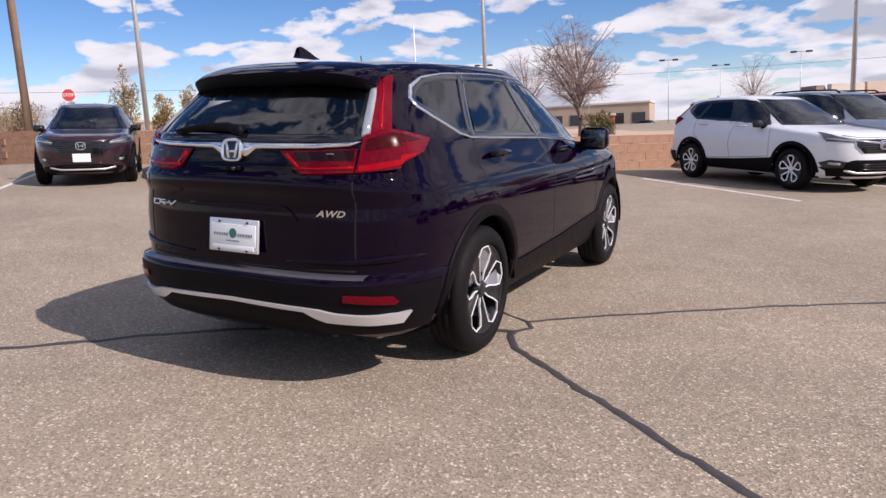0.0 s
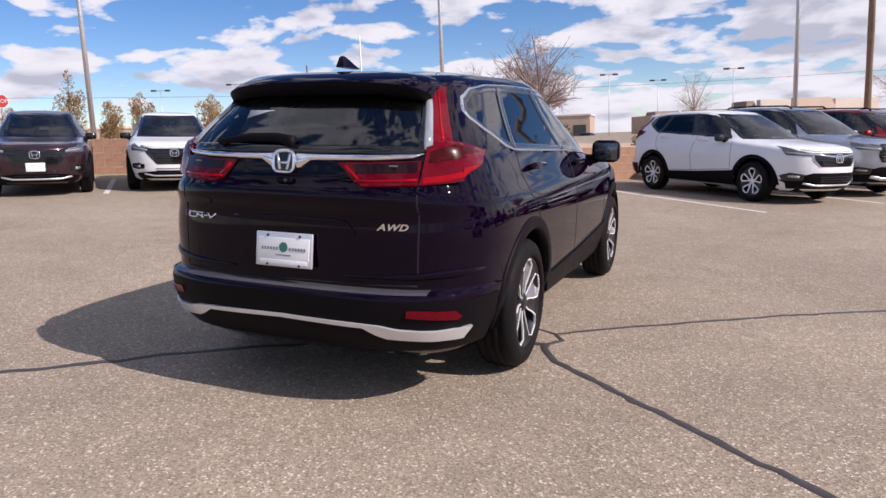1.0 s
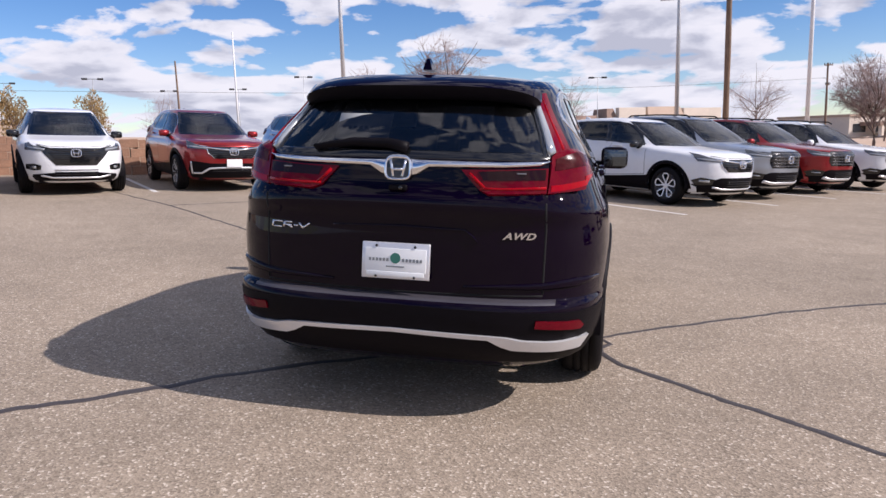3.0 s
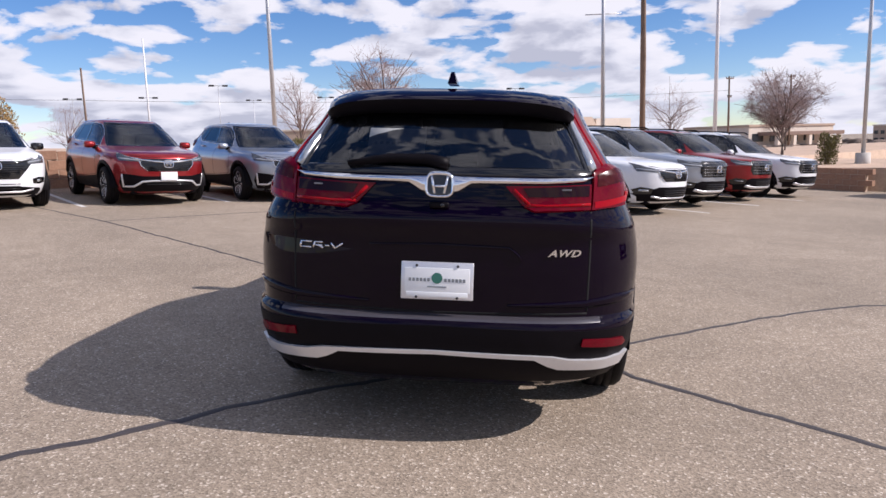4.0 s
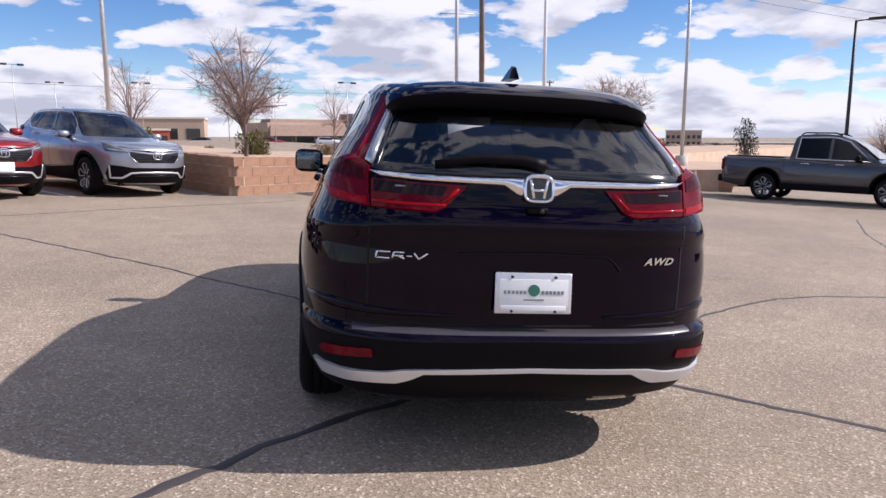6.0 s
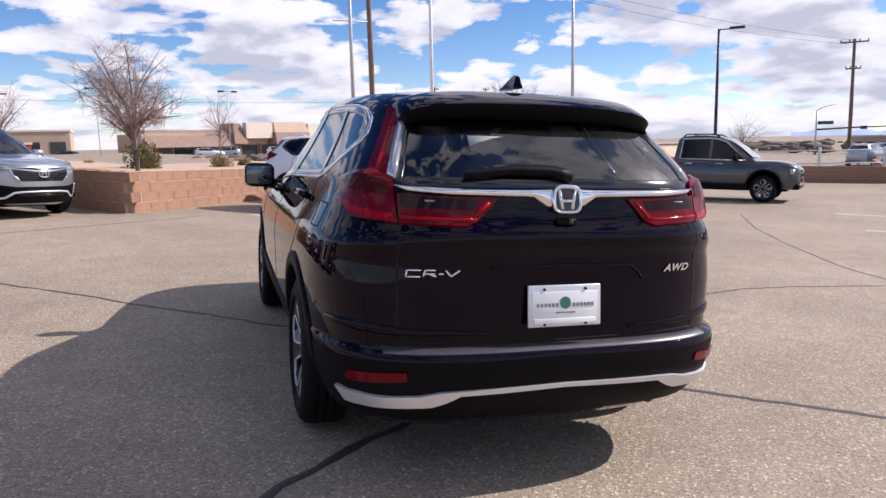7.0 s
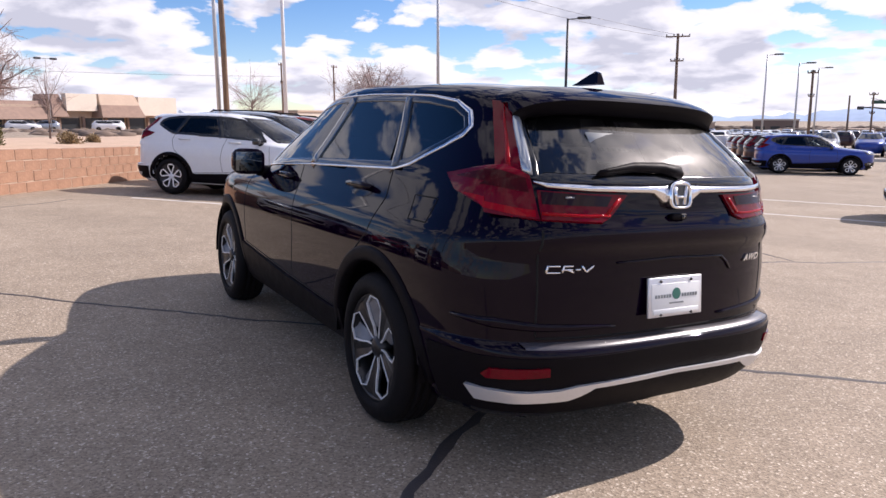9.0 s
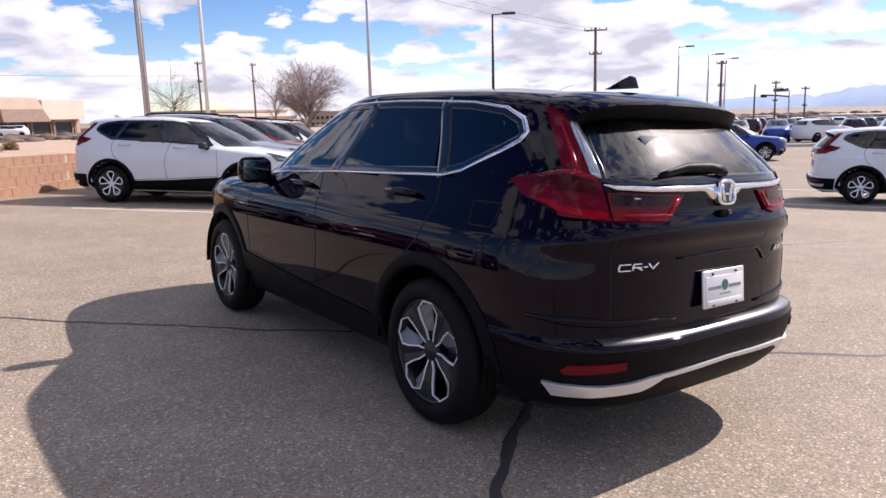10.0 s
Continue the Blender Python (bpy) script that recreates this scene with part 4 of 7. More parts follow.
def add_hero_tail(car, sh, coat):
    # wiper
    b = bmesh.new()
    add_ribbon(b, sh, "back", [(0.03, 1.245), (-0.06, 1.262), (-0.22, 1.262), (-0.40, 1.235)], [0.040, 0.032, 0.025, 0.010], 0.036, 0.03)
    part("rear_wiper", b, BLACK_PLASTIC, car)
    # brake lamp under the spoiler, camera and latch under the bar
    b = bmesh.new()
    add_box(b, 0, 0.300, 1.535, 0.36, 0.02, 0.016, m=pose(0, 0, 0, 0), bevel=0.005)
    part("high_brake_lamp", b, DULL_LENS, car, "dull red high brake lamp")
    b = bmesh.new()
    add_box(b, 0.0, sh.back(0, 1.075) - 0.012, 1.078, 0.085, 0.024, 0.026, bevel=0.008)
    camera_box = part("rear_camera", b, BLACK_PLASTIC, car)
    b = bmesh.new()
    bmesh.ops.create_cone(b, cap_ends=True, segments=14, radius1=0.010, radius2=0.009, depth=0.008, matrix=Matrix.Translation((0.015, sh.back(0, 1.075) - 0.026, 1.078)) @ pose(0, 0, 0, 90))
    part("camera_lens", b, GLOSS_BLACK, camera_box)
    # tailgate gap lines and pressed edges
    b = bmesh.new()
    for s in (-1, 1):
        add_ribbon(b, sh, "back", [(s * 0.640, 1.06), (s * 0.645, 0.9), (s * 0.642, 0.62)], 0.008, 0.0015, 0.004)
    add_ribbon(b, sh, "back", [(-0.642, 0.612), (0, 0.604), (0.642, 0.612)], 0.008, 0.0015, 0.004)
    part("tailgate_gap", b, LINE, car)
    b = bmesh.new()
    add_ribbon(b, sh, "back", [(-0.30, 0.898), (0.0, 0.905), (0.30, 0.898), (0.335, 0.872), (0.36, 0.84)], [0.008, 0.012, 0.012, 0.010, 0.006], 0.009, 0.012)
    part("plate_brow", b, coat, car)
    for s in (-1, 1):
        b = bmesh.new()
        e = wrap_poly(sh, [("x", 0.30, 0.645), ("x", 0.63, 0.655), ("x", 0.78, 0.67), ("y", 0.30, 0.68)])
        add_ribbon(b, sh, "wrap", e, [0.01, 0.030, 0.040, 0.012], 0.010, 0.012, s)
        part("tailgate_crease", b, coat, car)
    # plate with its frame; the lettering is left as bars
    m = Matrix.Translation((0, -0.020, 0.748)) @ pose(0, 0, 0, -6)
    b = bmesh.new()
    add_box(b, 0, 0, 0, 0.318, 0.012, 0.165, m=m, bevel=0.005)
    plate = part("licence_plate", b, SATIN_SILVER, car, "dealer plate in a silver frame")
    b = bmesh.new()
    add_box(b, 0, -0.0065, 0.002, 0.286, 0.004, 0.108, m=m, bevel=0.0015)
    part("plate_sheet", b, WHITE_PLATE, plate)
    b = bmesh.new()
    for cx, w in ((-0.078, 0.098), (0.078, 0.098)):
        for i in range(6):
            add_box(b, cx - w / 2 + w * (i + 0.5) / 6, -0.0092, 0.004, w / 6 * 0.66, 0.002, 0.014, m=m)
    add_box(b, 0, -0.0092, -0.026, 0.085, 0.002, 0.006, m=m)
    part("plate_lettering", b, GREY_INK, plate, smooth=False)
    b = bmesh.new()
    bmesh.ops.create_cone(b, cap_ends=True, segments=20, radius1=0.024, radius2=0.024, depth=0.002, matrix=m @ Matrix.Translation((0, -0.0092, 0.012)) @ pose(0, 0, 0, 90))
    part("plate_emblem", b, GREEN_INK, plate, smooth=False)
    b = bmesh.new()
    add_box(b, 0, -0.008, -0.060, 0.27, 0.004, 0.022, m=m, bevel=0.002)
    part("plate_footer", b, WHITE_PLATE, plate)
    for sx in (-0.09, 0.09):
        for sz in (0.066, -0.072):
            b = bmesh.new()
            bmesh.ops.create_cone(b, cap_ends=True, segments=10, radius1=0.006, radius2=0.006, depth=0.006, matrix=m @ Matrix.Translation((sx, -0.008, sz)) @ pose(0, 0, 0, 90))
            part("plate_screw", b, RIM_DARK, plate)
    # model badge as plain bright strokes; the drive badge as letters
    def stroke(x0, z0, x1, z1, w=0.011):
        add_ribbon(b, sh, "back", [(x0, z0), (x1, z1)], w, 0.010, 0.012)
    z0, z1 = 0.868, 0.893
    model = new("model_badge")
    model.parent = car
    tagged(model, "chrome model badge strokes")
    b = bmesh.new()
    stroke(-0.612, z1, -0.560, z1, 0.007); stroke(-0.615, z0, -0.563, z0, 0.007); stroke(-0.615, z0, -0.610, z1, 0.008)
    part("badge_stroke", b, CHROME, model)
    b = bmesh.new()
    stroke(-0.552, z0, -0.546, z1, 0.008); stroke(-0.546, z1, -0.508, z1, 0.007); stroke(-0.548, 0.879, -0.510, 0.879, 0.007); stroke(-0.530, 0.879, -0.506, z0, 0.008)
    part("badge_stroke", b, CHROME, model)
    b = bmesh.new()
    stroke(-0.497, 0.879, -0.478, 0.879, 0.007)
    part("badge_stroke", b, CHROME, model)
    b = bmesh.new()
    stroke(-0.470, z1, -0.452, z0, 0.008); stroke(-0.452, z0, -0.418, z1, 0.008)
    part("badge_stroke", b, CHROME, model)
    cu = bpy.data.curves.new("letters", "FONT")
    cu.body, cu.size, cu.extrude, cu.shear = "AWD", 0.041, 0.003, 0.35
    cu.space_character, cu.offset = 1.12, 0.0012
    tmp = bpy.data.objects.new("letters_tmp", cu)
    me = bpy.data.meshes.new_from_object(tmp)
    bpy.data.objects.remove(tmp)
    ob = new("drive_badge", me)
    me.materials.append(CHROME)
    ob.parent = car
    ang = math.degrees(math.atan2(sh.back(0.60, 0.88) - sh.back(0.48, 0.88), 0.12))
    ob.matrix_local = Matrix.Translation((0.478, sh.back(0.478, 0.88) - 0.008, 0.866)) @ pose(0, 0, 0, 90, 0, ang) @ Matrix.Diagonal((1.32, 1, 1, 1))
    tagged(ob, "chrome drive badge with the letters AWD")
    # a paper in the rear window, seen through the glass
    b = bmesh.new()
    m = Matrix.Translation((-0.215, sh.back(-0.215, 1.345) + 0.035, 1.345)) @ pose(0, 0, 0, -38)
    add_box(b, 0, 0, 0, 0.26, 0.003, 0.15, m=m)
    sheet = part("window_sheet", b, PAPER, car, "pale paper sheet inside the rear window")
    b = bmesh.new()
    for i in range(8):
        add_box(b, -0.095 + i * 0.027, -0.003, -0.01, 0.016, 0.002, 0.014, m=m)
    part("sheet_lettering", b, GREY_INK, sheet, smooth=False)
    # exhaust
    b = bmesh.new()
    add_tube(b, [(0.50, 0.24, 0.30), (0.50, 0.10, 0.295)], [0.030, 0.032], 14)
    part("exhaust_tip", b, BRAKE, car)


def add_nose(car, sh, coat, style):
    nzf = lambda *p: wrap_poly(sh, p, True)
    bold, sport, small = style == "pilot", style == "crv_sport", style == "hrv"
    for s in (1, -1):
        # headlamp: a smoked housing with a bright upper blade and a projector
        b = bmesh.new()
        if bold:
            pl = nzf(("x", 0.50, 0.845), ("x", 0.51, 0.925), ("x", 0.70, 0.955), ("y", 4.06, 0.985), ("y", 4.10, 0.93), ("x", 0.76, 0.86))
        elif small:
            pl = nzf(("x", 0.50, 0.835), ("x", 0.52, 0.895), ("x", 0.70, 0.935), ("y", 4.12, 0.985), ("y", 4.06, 0.96), ("x", 0.80, 0.85))
        else:
            pl = nzf(("x", 0.45, 0.840), ("x", 0.47, 0.895), ("x", 0.66, 0.935), ("y", 4.10, 0.985), ("y", 3.96, 1.005), ("y", 4.10, 0.925), ("x", 0.78, 0.855))
        add_patch(b, sh, "wrapf", pl, 0.010, 0.03, s, 0.05)
        lamp = part("headlamp", b, HEAD_LENS, car, "glossy headlamp lens")
        b = bmesh.new()
        add_ribbon(b, sh, "wrapf", nzf(("x", 0.50, 0.868), ("x", 0.66, 0.885), ("x", 0.78, 0.905)), [0.028, 0.034, 0.020], 0.014, 0.02, s)
        part("lamp_bezel", b, CLEAR_LENS, lamp)
        b = bmesh.new()
        add_ribbon(b, sh, "wrapf", nzf(("x", 0.50, 0.900), ("x", 0.66, 0.922), ("y", 4.20, 0.958)), [0.008, 0.012, 0.008], 0.015, 0.02, s)
        part("lamp_blade", b, CLEAR_LENS, lamp)
        if small:
            b = bmesh.new()
            add_patch(b, sh, "wrapf", nzf(("x", 0.58, 0.49), ("x", 0.57, 0.57), ("x", 0.68, 0.60), ("x", 0.80, 0.585), ("x", 0.80, 0.50), ("x", 0.70, 0.475)), 0.006, 0.02, s, 0.06)
            pocket = part("fog_lamp_pocket", b, GLOSS_BLACK, car)
            b = bmesh.new()
            add_ribbon(b, sh, "wrapf", nzf(("x", 0.65, 0.535), ("x", 0.73, 0.535)), 0.055, 0.012, 0.02, s, rounded=True)
            part("fog_lamp", b, CLEAR_LENS, pocket)
        elif not sport:
            b = bmesh.new()
            add_patch(b, sh, "wrapf", nzf(("x", 0.60, 0.43), ("x", 0.58, 0.53), ("x", 0.74, 0.56), ("x", 0.81, 0.51), ("x", 0.77, 0.42)), 0.009, 0.02, s, 0.06)
            pocket = part("fog_lamp_pocket", b, GLOSS_BLACK, car)
            b = bmesh.new()
            add_ribbon(b, sh, "wrapf", nzf(("x", 0.64, 0.49), ("x", 0.75, 0.50)), 0.022 if bold else 0.045, 0.013, 0.02, s)
            part("fog_lamp", b, CLEAR_LENS, pocket)
    # lower panel: black from corner to corner on the sport nose, between the fog lamps on the others
    b = bmesh.new()
    if sport:
        c = nzf(("y", 4.12, 0.285), ("y", 4.14, 0.45), ("y", 4.24, 0.615), ("x", 0.62, 0.600), ("x", 0.45, 0.572))
    elif small:
        c = nzf(("y", 4.20, 0.285), ("y", 4.20, 0.36), ("x", 0.70, 0.40), ("x", 0.50, 0.425), ("x", 0.30, 0.45))
    else:
        c = nzf(("y", 4.14, 0.285), ("y", 4.16, 0.38), ("x", 0.80, 0.43), ("x", 0.56, 0.455), ("x", 0.48, 0.56))
    add_patch(b, sh, "wrapf", [(-c[0][0], c[0][1])] + c + [(-p[0], p[1]) for p in c[:0:-1]], 0.006, 0.02, 1, 0.07)
    dam = part("air_dam", b, BLACK_PLASTIC, car, "textured black lower bumper")
    b = bmesh.new()
    if sport:
        half = nzf(("y", 4.24, 0.60), ("y", 4.22, 0.40), ("x", 0.72, 0.375), ("x", 0.58, 0.380), ("x", 0.46, 0.470), ("x", 0.30, 0.485))
        add_ribbon(b, sh, "wrapf", half + [(0.0, 0.488)] + [(-p[0], p[1]) for p in half[::-1]], [0.018, 0.024, 0.030, 0.034, 0.034, 0.030, 0.030, 0.030, 0.034, 0.034, 0.030, 0.024, 0.018], 0.016, 0.02)
        part("bumper_blade", b, SATIN_SILVER, dam, "bright silver bumper blade")
    else:
        add_ribbon(b, sh, "nose", [(-0.58, 0.385), (-0.40, 0.345), (0.40, 0.345), (0.58, 0.385)], 0.05 if bold else 0.03, 0.016, 0.02)
        part("skid_trim", b, SATIN_SILVER, dam)
    for z in (0.42, 0.45) if sport else (0.41, 0.45, 0.49):
        b = bmesh.new()
        k = 0.40 if sport else 0.36
        add_ribbon(b, sh, "nose", [(-k, z), (0, z), (k, z)], 0.010, 0.012, 0.01)
        part("intake_slat", b, GLOSS_BLACK, dam)
    # grille with its slats or mesh
    b = bmesh.new()
    if bold:
        gp = [(-0.47, 0.64), (0.47, 0.64), (0.52, 0.74), (0.52, 0.92), (0.47, 0.96), (-0.47, 0.96), (-0.52, 0.92), (-0.52, 0.74)]
    elif small:
        gp = [(-0.34, 0.575), (0.34, 0.575), (0.50, 0.76), (0.60, 0.895), (-0.60, 0.895), (-0.50, 0.76)]
    else:
        gp = [(-0.36, 0.665), (0.36, 0.665), (0.47, 0.76), (0.50, 0.895), (-0.50, 0.895), (-0.47, 0.76)]
    add_patch(b, sh, "nose", gp, 0.006, 0.02)
    grille = part("grille", b, GLOSS_BLACK, car, "gloss black front grille")
    for z in ((0.68, 0.74, 0.80, 0.86, 0.92) if bold else (0.695, 0.73, 0.765, 0.80)):
        b = bmesh.new()
        k = 0.48 if bold else 0.34 + (z - 0.665) * 0.8
        add_ribbon(b, sh, "nose", [(-k, z), (0, z), (k, z)], 0.012, 0.012, 0.01)
        part("grille_slat", b, GREY_PAINT if bold else BLACK_PLASTIC, grille)
    if bold:
        for x in (-0.40, -0.30, -0.20, -0.10, 0.10, 0.20, 0.30, 0.40):
            b = bmesh.new()
            add_ribbon(b, sh, "nose", [(x - 0.05, 0.65), (x + 0.05, 0.95)], 0.010, 0.011, 0.01)
            part("grille_mesh_bar", b, GREY_PAINT, grille)
    else:
        b = bmesh.new()
        edge = 0.925 if small else 0.905
        add_ribbon(b, sh, "nose", [(-0.62, edge + 0.012), (-0.50, edge - 0.025), (-0.30, 0.855), (-0.12, 0.838), (0, 0.834), (0.12, 0.838), (0.30, 0.855), (0.50, edge - 0.025), (0.62, edge + 0.012)], [0.010, 0.024, 0.030, 0.036, 0.040, 0.036, 0.030, 0.024, 0.010], 0.020, 0.02)
        part("grille_bar", b, GLOSS_BLACK if small else CHROME, grille)
        if not small:
            for s in (1, -1):
                b = bmesh.new()
                add_ribbon(b, sh, "nose", [(s * 0.50, 0.885), (s * 0.475, 0.77), (s * 0.37, 0.672)], [0.018, 0.014, 0.008], 0.014, 0.02)
                part("grille_edge", b, CHROME, grille)
    b = bmesh.new()
    zc = 0.80
    ring = [(0.082 * math.copysign(abs(math.cos(t)) ** 0.6, math.cos(t)), zc + 0.066 * math.copysign(abs(math.sin(t)) ** 0.6, math.sin(t))) for t in np.linspace(0, 2 * math.pi, 24, endpoint=False)]
    add_ribbon(b, sh, "nose", ring, 0.018, 0.034, 0.03, closed=True)
    for s in (-1, 1):
        add_ribbon(b, sh, "nose", [(s * 0.050, zc + 0.050), (s * 0.030, zc - 0.045)], 0.019, 0.032, 0.02)
    add_ribbon(b, sh, "nose", [(-0.034, zc), (0.034, zc)], 0.017, 0.032, 0.02)
    part("front_badge", b, CHROME, grille)
    # bonnet shut line
    b = bmesh.new()
    add_ribbon(b, sh, "nose", [(-0.62, 0.955), (-0.45, 0.925), (0, 0.915), (0.45, 0.925), (0.62, 0.955)], 0.008, 0.0015, 0.004)
    part("bonnet_gap", b, LINE, car)


def repaint(car, old, coat):
    """Gives a copy its own paint."""
    for o in car.children_recursive:
        for slot in slots_of(o):
            if slot.material == old:
                slot.link = "OBJECT"
                slot.material = coat


def slots_of(o):
    return o.material_slots if o.type == "MESH" else ()


# ---- the dark SUV in the middle ----
hero = make_suv("suv", CRV_WIDE, HERO_PAINT, "crv_sport", "forked", hero=True)
hero.matrix_world = SLOPE @ pose(0, 0, 0, 0, 0, 0.7)
tagged(hero, "dark blue-black compact SUV with chrome window trim, parked", "car")


# ---- the other vehicles ----
def place_car(ob, x, y, yaw, label, coat=None, old=None, dz=0.0):
    ob.matrix_world = Matrix.Translation((0, 0, dz)) @ stand(x, y, yaw)
    tagged(ob, label, "car", "parked cars")
    return ob


def add_front_plate(car, sh):
    b = bmesh.new()
    c = sh.place((0, sh.nose(0, 0.575) + 0.022, 0.575))
    add_box(b, c.x, c.y, c.z, 0.305, 0.012, 0.155, bevel=0.004)
    part("front_plate", b, WHITE_PLATE, car, "blank white dealer plate")


plain = make_suv("suv", CRV, WHITE_PAINT, "crv", "bright", belt_chrome=False)
place_car(plain, 0.02, 14.22, -133, "white compact SUV with black lower cladding, parked by the wall")
red = make_suv("suv", CRV, RED_PAINT, "crv_sport", "forked")
place_car(red, -9.52, 12.96, 225.6, "bright red compact SUV parked nose out")
silver = copy_thing(red, Matrix())
add_front_plate(red, CRV)
repaint(silver, RED_PAINT, SILVER_PAINT)
place_car(silver, -7.35, 14.73, 222.5, "silver-blue compact SUV parked nose out by the planter")

SMALL = Shell(CRV_WIDTH, CRV_REAR, CRV_FRONT, sy=0.935, sx=0.96, sz=0.955)
mini = make_suv("small_suv", SMALL, WHITE_PAINT, "hrv", "forked", belt_chrome=False)
place_car(mini, -11.35, 10.89, 225.5, "small white crossover with a dark grille, parked nose out")
maroon = copy_thing(mini, Matrix())
add_front_plate(maroon, SMALL)
repaint(maroon, WHITE_PAINT, MAROON_PAINT)
place_car(maroon, -12.94, 8.80, 229.0, "small dark maroon crossover with a white front plate")

BIG_FRONT = [(z, y - 0.05 if z > 1.0 else y + (0.02 if z > 0.8 else 0)) for z, y in CRV_FRONT]
BIG = Shell([(z, w + (0.03 if z > 1.1 else 0)) for z, w in CRV_WIDTH], CRV_REAR, BIG_FRONT, sy=1.045, sx=1.06, sz=1.07, dip=0.04)
big = make_suv("large_suv", BIG, SILVER_PAINT, "pilot", "forked", rails=True, belt_chrome=False)
place_car(big, 1.15, 16.37, -133, "large silver SUV with black roof rails, parked in a row")
big_red = copy_thing(big, Matrix())
repaint(big_red, SILVER_PAINT, RED_PAINT)
place_car(big_red, 2.90, 18.67, -133, "large red SUV with black roof rails, parked in a row")
big_white = copy_thing(big, Matrix())
repaint(big_white, SILVER_PAINT, WHITE_PAINT)
place_car(big_white, 4.80, 20.67, -134, "large pale SUV with black roof rails, parked at the row's end")
wagon = copy_thing(plain, Matrix())
place_car(wagon, 13.73, 6.46, -150, "white wagon with dark lower cladding, seen from behind")
blue = copy_thing(plain, Matrix())
repaint(blue, WHITE_PAINT, BLUE_PAINT)
place_car(blue, 25.06, 18.24, -138, "bright blue SUV on the far lot")


for k, (coat, words) in enumerate(((MAROON_PAINT, "dark maroon"), (CHARCOAL_PAINT, "charcoal grey"), (MAROON_PAINT, "dark maroon"), (WHITE_PAINT, "white")), 1):
    other = copy_thing(plain, Matrix())
    repaint(other, WHITE_PAINT, coat)
    place_car(other, 24.96 + 1.93 * k, 18.34 + 1.87 * k, -138, words + " SUV parked beside the bright blue one")


def make_pickup(coat):
    """A double-cab pickup, lofted from cross-sections along its length."""
    car = new("pickup_truck")
    hubs = (1.22, 4.40)
    def loft(name, ys, section, mat):
        b = bmesh.new()
        rings = []
        for y in ys:
            half = section(y)
            pts = half + [(-x, z) for x, z in half[-2:0:-1]]
            rings.append([b.verts.new((x, y, z)) for x, z in pts])
        n = len(rings[0])
        for r0, r1 in zip(rings, rings[1:]):
            for k in range(n):
                b.faces.new((r0[k], r0[(k + 1) % n], r1[(k + 1) % n], r1[k]))
        b.faces.new(rings[0][::-1])
        b.faces.new(rings[-1])
        bmesh.ops.recalc_face_normals(b, faces=b.faces[:])
        return part(name, b, mat, car)
    TOP = [(0.0, 1.13), (1.7, 1.13), (3.9, 1.08), (4.15, 1.09), (4.6, 1.09), (5.0, 1.04), (5.2, 0.97), (5.30, 0.88), (5.33, 0.78)]
    WIDE = [(0.0, 0.93), (0.12, 0.965), (0.6, 0.985), (4.6, 0.985), (4.95, 0.94), (5.2, 0.84), (5.33, 0.70)]
    def body(y):
        w, zt = interp(WIDE, y), interp(TOP, y)
        zb = 0.36 + 0.06 * smoothstep(0.5, 0.0, y) + 0.05 * smoothstep(4.9, 5.33, y)
        for h in hubs:
            d = abs(y - h)
            if d < 0.46:
                zb = max(zb, 0.38 + math.sqrt(0.46 ** 2 - d * d))
        mid = max(zb + 0.02, 0.62)
        return [(0, zb), (w * 0.93, zb), (w * 0.98, min(zb + 0.02, zt - 0.12)), (w, min(max(mid, zb + 0.03), zt - 0.10)), (w * 0.995, max(zt - 0.24, zb + 0.04)), (w * 0.975, zt - 0.08), (w * 0.94, zt - 0.02), (w * 0.86, zt), (w * 0.4, zt + 0.015), (0, zt + 0.02)]
    ys = sorted(set([round(v, 3) for v in np.arange(0, 5.331, 0.09)] + [round(h + 0.46 * math.cos(a), 3) for h in hubs for a in np.linspace(0.02, math.pi - 0.02, 15)] + [5.33, 5.30, 5.25]))
    loft("body", ys, body, coat)
    ROOF = [(1.86, 1.12), (1.93, 1.66), (2.05, 1.745), (2.6, 1.78), (3.0, 1.75), (3.25, 1.68), (3.7, 1.42), (4.15, 1.09)]
    def cab(y):
        zt = interp(ROOF, y)
        w = lambda z: 0.935 - 0.40 * (z - 1.08)
        return [(0, 1.03), (w(1.03), 1.03), (w(1.10), 1.075), (w(1.10 + 0.3 * (zt - 1.10)), 1.10 + 0.3 * (zt - 1.10)), (w(1.10 + 0.7 * (zt - 1.10)), 1.10 + 0.7 * (zt - 1.10)), (w(zt) + 0.005, zt - 0.05 if zt > 1.2 else zt - 0.005), (w(zt) - 0.04, zt - 0.012), (w(zt) - 0.14, zt), (0, zt + 0.02)]
    loft("cab", [1.86, 1.88, 1.93, 2.0, 2.1, 2.4, 2.7, 3.0, 3.15, 3.3, 3.5, 3.7, 3.9, 4.05, 4.14], cab, coat)
    def cw(z):
        return 0.935 - 0.40 * (z - 1.08)
    def flat(name, poly, s, mat, lift=0.004, parent=None):
        b = bmesh.new()
        f = b.faces.new([b.verts.new((s * (cw(z) + lift), y, z)) for y, z in poly])
        bmesh.ops.solidify(b, geom=[f], thickness=0.012)
        bmesh.ops.recalc_face_normals(b, faces=b.faces[:])
        return part(name, b, mat, parent or car, smooth=False)
    def tube(name, pts, r, mat, parent=None, label=""):
        b = bmesh.new()
        add_tube(b, pts, [r] * len(pts), 6)
        return part(name, b, mat, parent or car, label)
